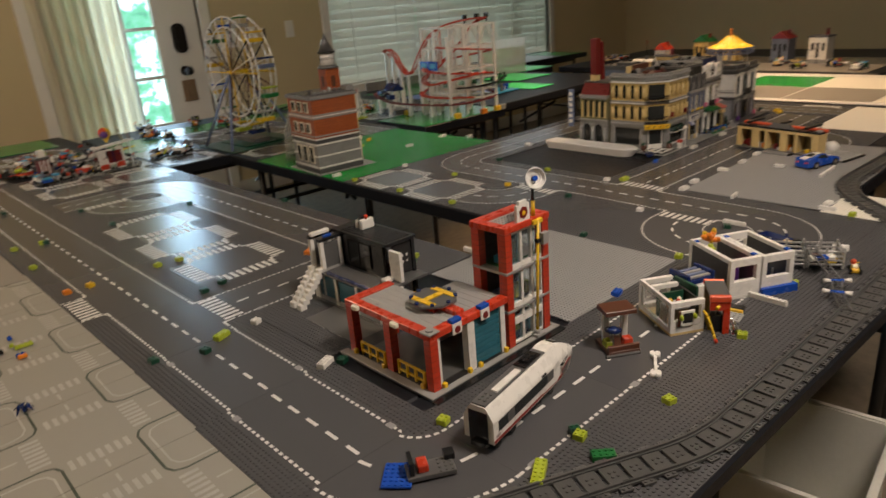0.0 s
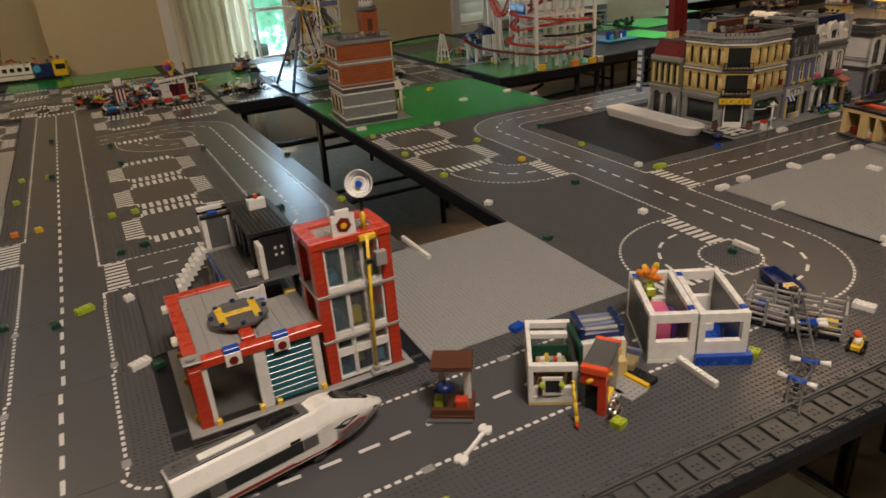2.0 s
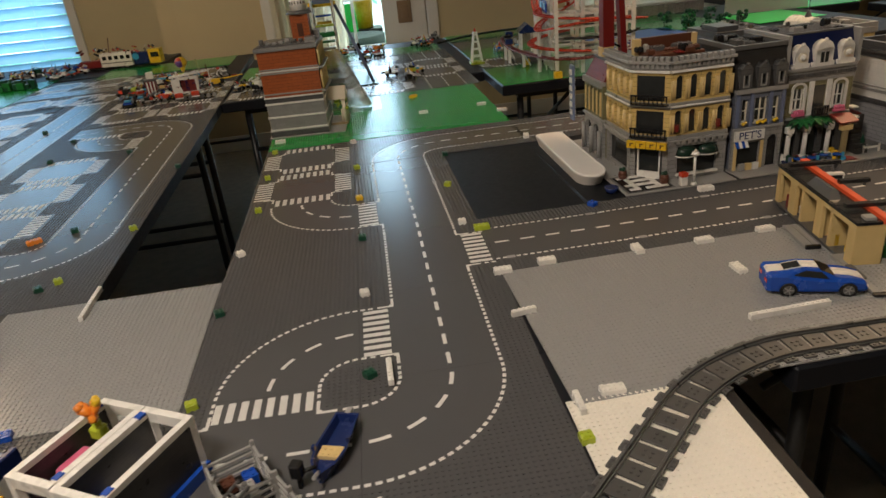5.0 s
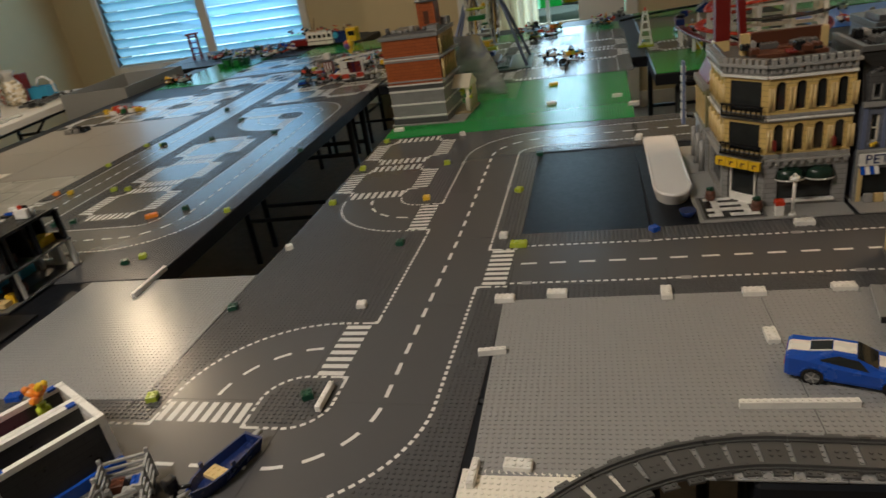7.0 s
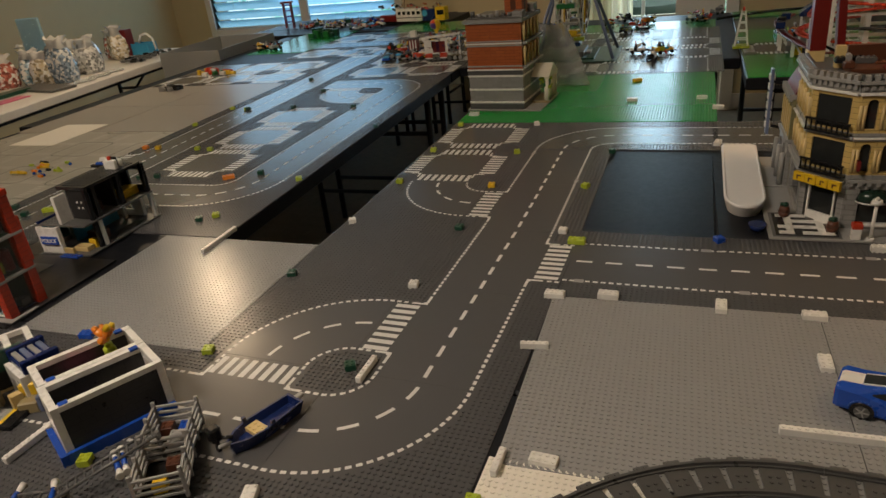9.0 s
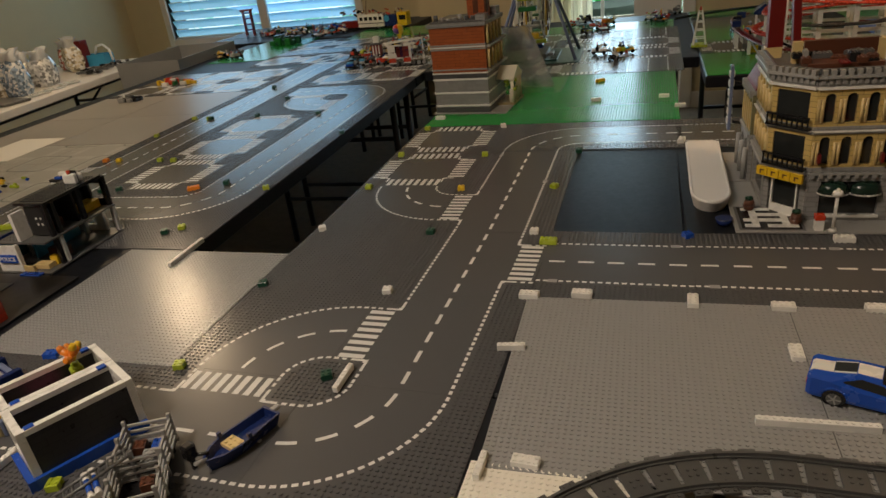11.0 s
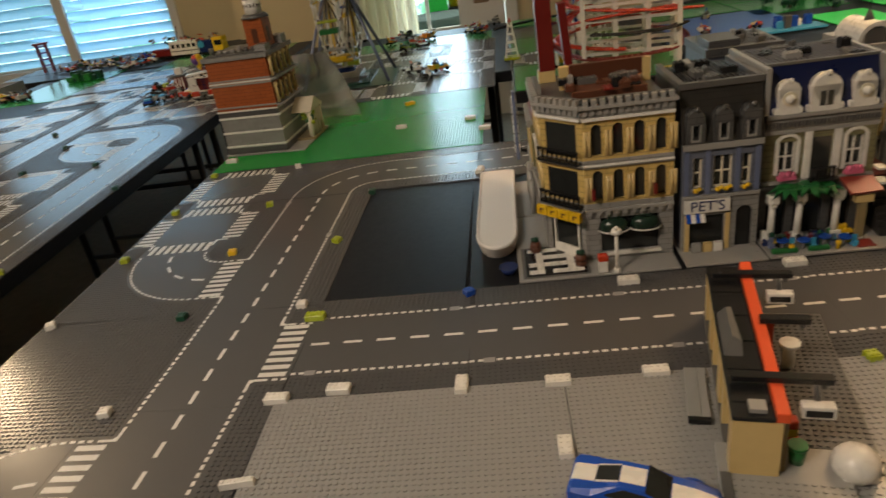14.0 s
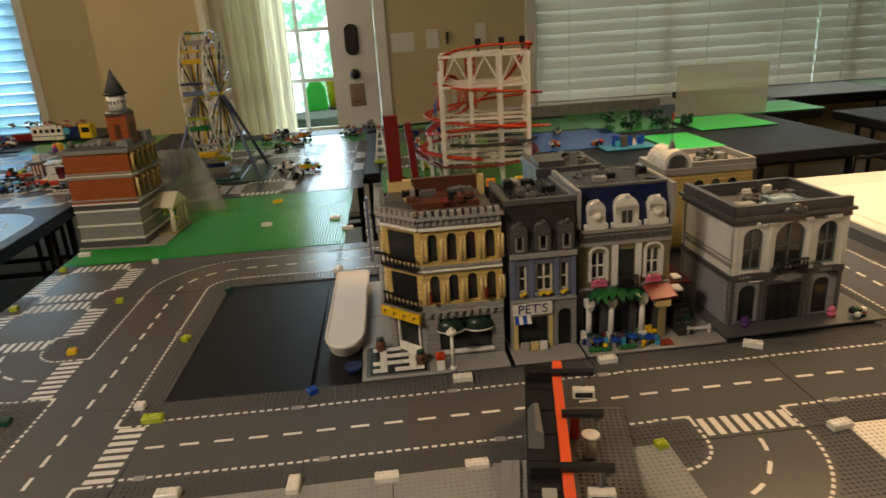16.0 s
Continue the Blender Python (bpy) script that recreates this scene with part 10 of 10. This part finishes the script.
for k in range(8):
    a_ = radians(45 * k + 22.5)
    c_, n_s = math.cos(a_), math.sin(a_)
    part("pole", Shape().cyl(10.6 * c_, 10.6 * n_s, 5, 25.4, 0.4, n=8), P["cream"], gw)
    part("horse", Shape().box(9.2 * c_ - 1.4, 9.2 * n_s - 0.8, 8, 9.2 * c_ + 1.4, 9.2 * n_s + 0.8, 11, 0.4).ball(9.2 * c_ + 1.4, 9.2 * n_s, 11.6, 0.9, 8), P[("black", "dark_tan", "green", "white")[k % 4]], gw)
    b_ = radians(45 * k + 67.5)
    p0, p1 = Vector((14.8 * c_, 14.8 * n_s, 25.0)), Vector((14.8 * math.cos(b_), 14.8 * math.sin(b_), 25.0))
    up = Vector((0, 0, 3.4))
    for q in range(3):
        u0, u1 = p0.lerp(p1, q / 3), p0.lerp(p1, (q + 1) / 3)
        part("rim_lattice", Shape().beam(u0, u1, 0.7, 0.6).beam(u0 + up, u1 + up, 0.7, 0.6).beam(u0, u1 + up, 0.6, 0.5).beam(u1, u0 + up, 0.6, 0.5), P["sand_blue"], gw)
    for q in range(4):
        u0, u1 = p0.lerp(p1, q / 4) + up, p0.lerp(p1, (q + 1) / 4) + up
        top_ = Vector((0, 0, 36.5)) + 0.12 * (u0 - Vector((0, 0, u0.z)))
        dip = 0.5 if q % 2 else 0.0
        mid0, mid1 = u0.lerp(top_, 0.5) - Vector((0, 0, 1.2 + dip)), u1.lerp(top_, 0.5) - Vector((0, 0, 1.7 - dip))
        th_ = Vector((0, 0, -0.3))
        part("roof_panel", Shape()._put([u0, u1, mid1, mid0, top_, u0 + th_, u1 + th_, mid1 + th_, mid0 + th_, top_ + th_], [(0, 1, 2, 3), (3, 2, 4), (6, 5, 8, 7), (7, 8, 9), (0, 5, 6, 1)]), P["yellow"], gw, "yellow cloth-like roof panel" if not k and not q else "")
part("finial", Shape().cyl(0, 0, 35.6, 39, 1.2, 0.4, 10).ball(0, 0, 39.4, 1.0, 8), P["orange"], gw)

# ---- white table with bags and boxes ----
WTX = ((-345, 121), 9)


def wt(a, b, h=0.0, r=0.0):
    x, y = turned(a, b, *WTX)
    return spot(x, y, h, 9 + r)


PACKED = {}


def packed(tint):
    """Film over small bricks: pale creases over cells of the bricks' colour."""
    if tint in PACKED:
        return PACKED[tint]
    col = TINTS.get(tint, (0.5, 0.5, 0.48))
    mat = material("bag_of_" + tint + "_bricks", col, 0.2, var=0.15, scale=40, bump=0.9, bump_scale=70, coat=0.5)
    nt = mat.node_tree
    b = nt.nodes["Principled BSDF"]
    co = nt.nodes.new("ShaderNodeTexCoord")
    vo = nt.nodes.new("ShaderNodeTexVoronoi")
    vo.inputs["Scale"].default_value = 75
    nt.links.new(co.outputs["Object"], vo.inputs["Vector"])
    sp_ = nt.nodes.new("ShaderNodeSeparateColor")
    nt.links.new(vo.outputs["Color"], sp_.inputs[0])
    rp_ = nt.nodes.new("ShaderNodeValToRGB")
    e = rp_.color_ramp.elements
    e[0].position, e[0].color = 0.15, (*(0.35 * c for c in col), 1)
    e[1].position, e[1].color = 0.85, (0.78, 0.77, 0.74, 1)
    m_e = e.new(0.5)
    m_e.color = (*col, 1)
    nt.links.new(sp_.outputs[0], rp_.inputs[0])
    nt.links.new(rp_.outputs[0], b.inputs["Base Color"])
    PACKED[tint] = mat
    return mat


TINTS = {"sand_blue": (0.30, 0.40, 0.52), "tan": (0.66, 0.56, 0.38), "azure": (0.35, 0.55, 0.66), "red": (0.55, 0.16, 0.12), "grey": (0.50, 0.50, 0.48), "cream": (0.74, 0.69, 0.56),
         "white": (0.74, 0.73, 0.70), "dark_grey": (0.20, 0.19, 0.19), "pink": (0.55, 0.36, 0.36)}


def bag(m, seed, w, h, tint="grey"):
    """An upright sack: flat sides, a gathered neck and a flared crumpled top."""
    rr = random.Random(seed)
    s = Shape()
    k, L = 16, 9
    V = []
    for j in range(L):
        t = j / (L - 1)
        rad = w * (0.86, 1.0, 1.06, 1.05, 1.0, 0.92, 0.74, 0.5, 0.78)[j]
        for i in range(k):
            c_, n_s = math.cos(2 * math.pi * i / k), math.sin(2 * math.pi * i / k)
            sq = 1.0 / max(abs(c_), abs(n_s)) ** 0.55
            wob = 1 + rr.uniform(-0.1, 0.1) * (1.0 if j < 7 else 2.4)
            V.append((rad * sq * wob * c_, rad * sq * 0.72 * wob * n_s, h * t * (1 + rr.uniform(-0.06, 0.06) * (j > 0))))
    s._put(V, [(j * k + i, j * k + (i + 1) % k, (j + 1) * k + (i + 1) % k, (j + 1) * k + i) for j in range(L - 1) for i in range(k)] + [tuple(reversed(range(k)))], True)
    t_ = thing("plastic_bag", m, "clear plastic bag tightly filled with sorted toy bricks", "plastic bag", "bags of bricks")
    body_, neck = Shape(), Shape()
    body_._put(s.v[:7 * k], [f_ for f_ in s.f if max(f_) < 7 * k], True)
    neck._put(s.v[6 * k:], [tuple(q - 6 * k for q in f_) for f_ in s.f if min(f_) >= 6 * k], True)
    part("bag_body", body_, packed(tint), t_)
    n_ob = part("bag_neck", neck, M_BAGTOP, t_, "pale crumpled film top")
    n_ob.modifiers.new("thickness", "SOLIDIFY").thickness = 0.001
    return t_


for k, (a, b, w, h, c) in enumerate(((-391, 230, 9, 30, "sand_blue"), (-404, 226, 8, 22, "tan"), (-415, 226, 8, 23, "azure"), (-428, 214, 8, 22, "red"), (-400, 262, 9, 25, "grey"), (-412, 258, 8, 24, "cream"),
                                    (-428, 318, 9, 25, "tan"), (-440, 326, 8, 22, "red"), (-424, 240, 9, 26, "white"), (-436, 244, 9, 24, "white"), (-446, 214, 11, 16, "white"), (-372, 152, 8, 8, "grey"),
                                    (-392, 160, 12, 12, "dark_grey"), (-420, 186, 14, 15, "pink"))):
    bag(spot(a, b, 0, 25 * k), k, w, h, c)
for k in range(3):
    solo("sealed_bag", Shape().box(-7, -3, 0, 7, 3, 1.6, 0.6), M_BAG, spot(-372 - 3 * k, 228 + 16 * k, 0, 80), "flat clear plastic bag near the table edge", "plastic bag", "bags of bricks")
bs = thing("blue_bag", spot(-414, 234, 0, 10), "tall pale blue plastic bag standing behind others", "plastic bag", "bags of bricks")
part("bag_film", Shape().box(-9, -1.2, 0, 9, 1.2, 43, 1.0), M_BLUEBAG, bs)
bx = solo("grey_tray", Shape().box(-22, -9, 0, 22, 9, 1.5, 0.3), P["dark_grey"], spot(-386, 208, 0, -10), "dark grey flat tray on the white table", "tray")
pk = solo("pink_card", Shape().box(-16, -5, 0, 16, 5, 0.4), P["pink"], spot(-380, 172, 0, 92), "pink card lying on the white table", "card")
gb = solo("green_toy_plate", Shape().box(-20, -5, 0, 20, 5, 2.2, 0.2), P["dark_green"], spot(-398, 184, 0, 94), "green flat plates on the white table", "toy plate")
bb_ = thing("blue_box", spot(-424, 338, 0, 5), "small light blue plastic box on the white table", "box")
part("tub", Shape().box(-12, -6, 0, 12, 6, 1.2).box(-12, -6, 1.2, 12, -5, 9, 0.1).box(-12, 5, 1.2, 12, 6, 9, 0.1).box(-12, -5, 1.2, -11, 5, 9).box(11, -5, 1.2, 12, 5, 9), P["azure"], bb_)
part("handle", Shape().path([(0, 0, 9), (3, 0, 15), (9, 0, 16), (14, 0, 12), (15, 0, 3)], 0.9, 8), P["white"], bb_)
rd = solo("red_box", Shape().box(-6, -5, 0, 6, 5, 21, 0.4), P["dark_red"], spot(-434, 332, 0, 9), "dark red cardboard box on the white table", "box")
gp = thing("grey_piece_pile", spot(-396, 316, 0, 9), "pile of dark grey toy pieces on the white table", "toy pile")
for k in range(40):
    rr = random.Random(1500 + k)
    part("pile_brick", brick_shape(4, 2, 1.6), P["dark_grey" if k % 3 else "black"], gp).matrix_basis = Matrix.Translation((U * rr.uniform(-9, 9), U * rr.uniform(-28, 28), U * rr.uniform(0, 2))) @ Euler((0, 0, rr.uniform(0, 6))).to_matrix().to_4x4()
cb_ = thing("clear_storage_bin", spot(-326, 268, 0, 10), "large clear plastic storage bin standing between the tables", "storage bin")
cb_.matrix_world = spot(-336, 330, -1, 4)
for q in ((-26, -40, -40, 26, -39, 8), (-26, 39, -40, 26, 40, 8), (-26, -39, -40, -25, 39, 8), (25, -39, -40, 26, 39, 8), (-26, -40, -41, 26, 40, -40)):
    part("bin_wall", Shape().box(*q), M_CLEARBIN, cb_)
part("bin_stand", Shape().box(-24, -38, -88.3, 24, 38, -41.1), M_STEEL, cb_)

# storage bin and clutter on the floor by the near edge
fbm = Matrix.Translation((-0.31, -0.58, 0.0)) @ Matrix.Rotation(radians(8), 4, "Z") @ Matrix.Diagonal((0.63, 0.68, 0.9, 1.0))
fbn = thing("floor_storage_bin", fbm, "milky clear plastic storage bin on the carpet", "storage bin")
for q in ((-0.28, -0.20, 0.0, 0.28, 0.20, 0.006), (-0.28, -0.20, 0.006, 0.28, -0.194, 0.34), (-0.28, 0.194, 0.006, 0.28, 0.20, 0.34), (-0.28, -0.194, 0.006, -0.274, 0.194, 0.34), (0.274, -0.194, 0.006, 0.28, 0.194, 0.34)):
    part("bin_wall", Shape().box(*q), M_BIN, fbn, scale=1.0)
part("bin_rim", Shape().box(-0.30, -0.22, 0.33, 0.30, -0.20, 0.345).box(-0.30, 0.20, 0.33, 0.30, 0.22, 0.345).box(-0.30, -0.20, 0.33, -0.28, 0.20, 0.345).box(0.28, -0.20, 0.33, 0.30, 0.20, 0.345), M_BIN, fbn, scale=1.0)
cord = solo("power_cord", Shape().path([(0.10, -0.62, 0.012), (0.16, -0.70, 0.012), (0.2, -0.85, 0.012), (0.28, -0.95, 0.012), (0.4, -0.98, 0.012)], 0.012, 8), M_STEEL, Matrix.Identity(4), "black cable lying on the carpet", "cable", scale=1.0)
gt = thing("patio_chair", Matrix.Translation((-0.28, 5.2, -0.2)), "lime green plastic garden chair outside the door", "garden chair")
part("chair_seat", Shape().box(-0.16, -0.34, 0.40, 0.16, 0.02, 0.44, 0.02), P["neon_green"], gt, scale=1.0)
part("chair_back", Shape().profile([(-0.08, 0.44), (0.08, 0.44), (0.095, 0.8), (0.085, 0.99), (0.05, 1.05), (-0.05, 1.05), (-0.085, 0.99), (-0.095, 0.8)], 0.0, 0.03), P["neon_green"], gt, scale=1.0)
for x in (-0.13, 0.13):
    for y in (-0.3, 0.0):
        part("chair_leg", Shape().box(x - 0.02, y - 0.02, 0, x + 0.02, y + 0.02, 0.4), P["neon_green"], gt, scale=1.0)
solo("yellow_bucket", Shape().cyl(0, 0, 0, 0.24, 0.07, 0.09, 16), P["yellow"], Matrix.Translation((-0.12, 5.35, 0.62)), "yellow garden bucket on a stool outside", "bucket", scale=1.0)
solo("garden_stool", Shape().box(-0.15, -0.15, 0.78, 0.15, 0.15, 0.82, 0.01).box(-0.12, -0.12, 0, -0.08, 0.12, 0.78).box(0.08, -0.12, 0, 0.12, 0.12, 0.78), M_STEEL, Matrix.Translation((-0.12, 5.35, -0.2)), "dark garden stool outside the door", "stool", scale=1.0)
pt_ = thing("patio_table", Matrix.Translation((-0.24, 4.85, -0.2)), "dark round garden table outside the door", "garden table")
part("tabletop", Shape().cyl(0, 0, 0.70, 0.82, 0.27, n=24), M_PATIO, pt_, scale=1.0)
part("table_stem", Shape().cyl(0, 0, 0, 0.70, 0.03, n=10), M_PATIO, pt_, scale=1.0)

# ---- loose bricks on the streets ----
BRICKS = {}


def loose(colour, nx, ny, places, height=1.2):
    """Single bricks, alike in size and colour, at (a, b, turn)."""
    names = {"white": "white", "lime": "lime green", "dark_green": "dark green", "green": "green", "yellow": "yellow", "orange": "orange", "blue": "blue"}
    for a, b, r in places:
        m = spot(a, b, 0.0, r)
        if (colour, nx, ny) in BRICKS:
            copy_thing(BRICKS[colour, nx, ny], m)
            continue
        s = brick_shape(nx, ny, height)
        BRICKS[colour, nx, ny] = solo("loose_brick", s, P[colour], m, "loose " + names[colour] + " toy brick lying on the baseplates", "toy brick", "loose toy bricks")


loose("white", 4, 2, [(0.1, 0.9, 0), (10.5, 2.6, 0), (31.4, 2, 90), (46.9, 1.7, 2), (62.2, 2.9, 2), (47, -13.1, 92), (-62.3, 139.2, 0), (30, 147.7, 0), (24, 162.6, 0), (-2.2, 160.1, 0), (30.1, 103.8, 80), (94, 34.4, 3), (126.7, 35.6, -30), (62.4, 31.9, 2), (126.6, 4.8, 10), (-29.6, -62.8, 108), (-159.7, -6.3, 25), (8.3, -45.5, -2)])
loose("white", 2, 2, [(-30.6, -0.5, 10), (-4.4, 31.7, 0), (-33, 125.3, 20), (-61.7, 30.1, 30), (-160.3, 25.2, 20)])
loose("lime", 2, 2, [(-60.6, -32.5, 20), (-4.2, 62.5, 70), (-61.2, 61, 10), (-62, 92.2, 10), (-31.8, 91.7, 15), (-62.8, 123.9, 0), (-106.1, 28.3, 30), (-97.2, 60, 30), (-155.7, 88.5, 20), (-182.9, 150.6, 0), (-191.3, 122.9, 20), (-191.8, 151.3, 10), (-162.4, 89, 20), (-92.8, -66.1, 20), (-124.2, -67.7, -10), (-143.5, -62.3, 15), (-156.5, -41.5, 20), (-60.1, -63.1, 25), (94.2, 3.7, 10), (0.9, -55.2, 5)])
loose("lime", 4, 2, [(-0.1, 26.5, 0), (-169.7, 24.7, 25)])
loose("lime", 6, 2, [(-155.6, -63.6, 33)])
loose("dark_green", 2, 2, [(-61.6, -0.6, 20), (-30.2, -31, 30), (-30.7, 30.1, 0), (-109.6, 25, 30), (-154.8, 57.7, 30), (-115.4, 64.6, 20), (-98.9, 122, 20), (-126.1, 154.4, 0), (-160.6, 186.8, 0), (-184.7, 214.9, 0), (-157.6, 153, 0), (-181.8, 150.5, 0), (-1.1, 94.1, 0), (-185.9, 25.2, 10), (-175.6, 20.4, 20), (-156.6, -8.3, 20), (-160.9, 56, 0), (-142.9, -60.9, 60)])
loose("green", 4, 2, [(-145.2, -68.4, -40)])
loose("yellow", 2, 2, [(-31.2, 60.4, 10), (-182.6, 89.1, 20)])
loose("orange", 4, 2, [(-124.7, 59.1, 35)])
loose("orange", 2, 2, [(-189, 88.9, 10)])
loose("yellow", 4, 2, [(-3.8, 195.5, 40), (160, 35.6, 10), (164.9, 39.5, 0)])
loose("blue", 3, 2, [(-91.2, -33.4, 15)])
loose("blue", 2, 2, [(30.9, 31.9, 30)])

for a, b, n, r in ((0.4, -18, 5, 9), (47.1, -30.9, 16, 3), (-26.65, -31.45, 7, 91), (2.25, -47.45, 5, 89), (-72.9, -62.45, 9, 89), (-92.75, 12.75, 15, 93)):
    solo("white_bar", brick_shape(n, 1, 1.2), P["white"], spot(a, b, 0.2, r), "long thin white toy brick lying loose", "toy brick", "loose toy bricks")
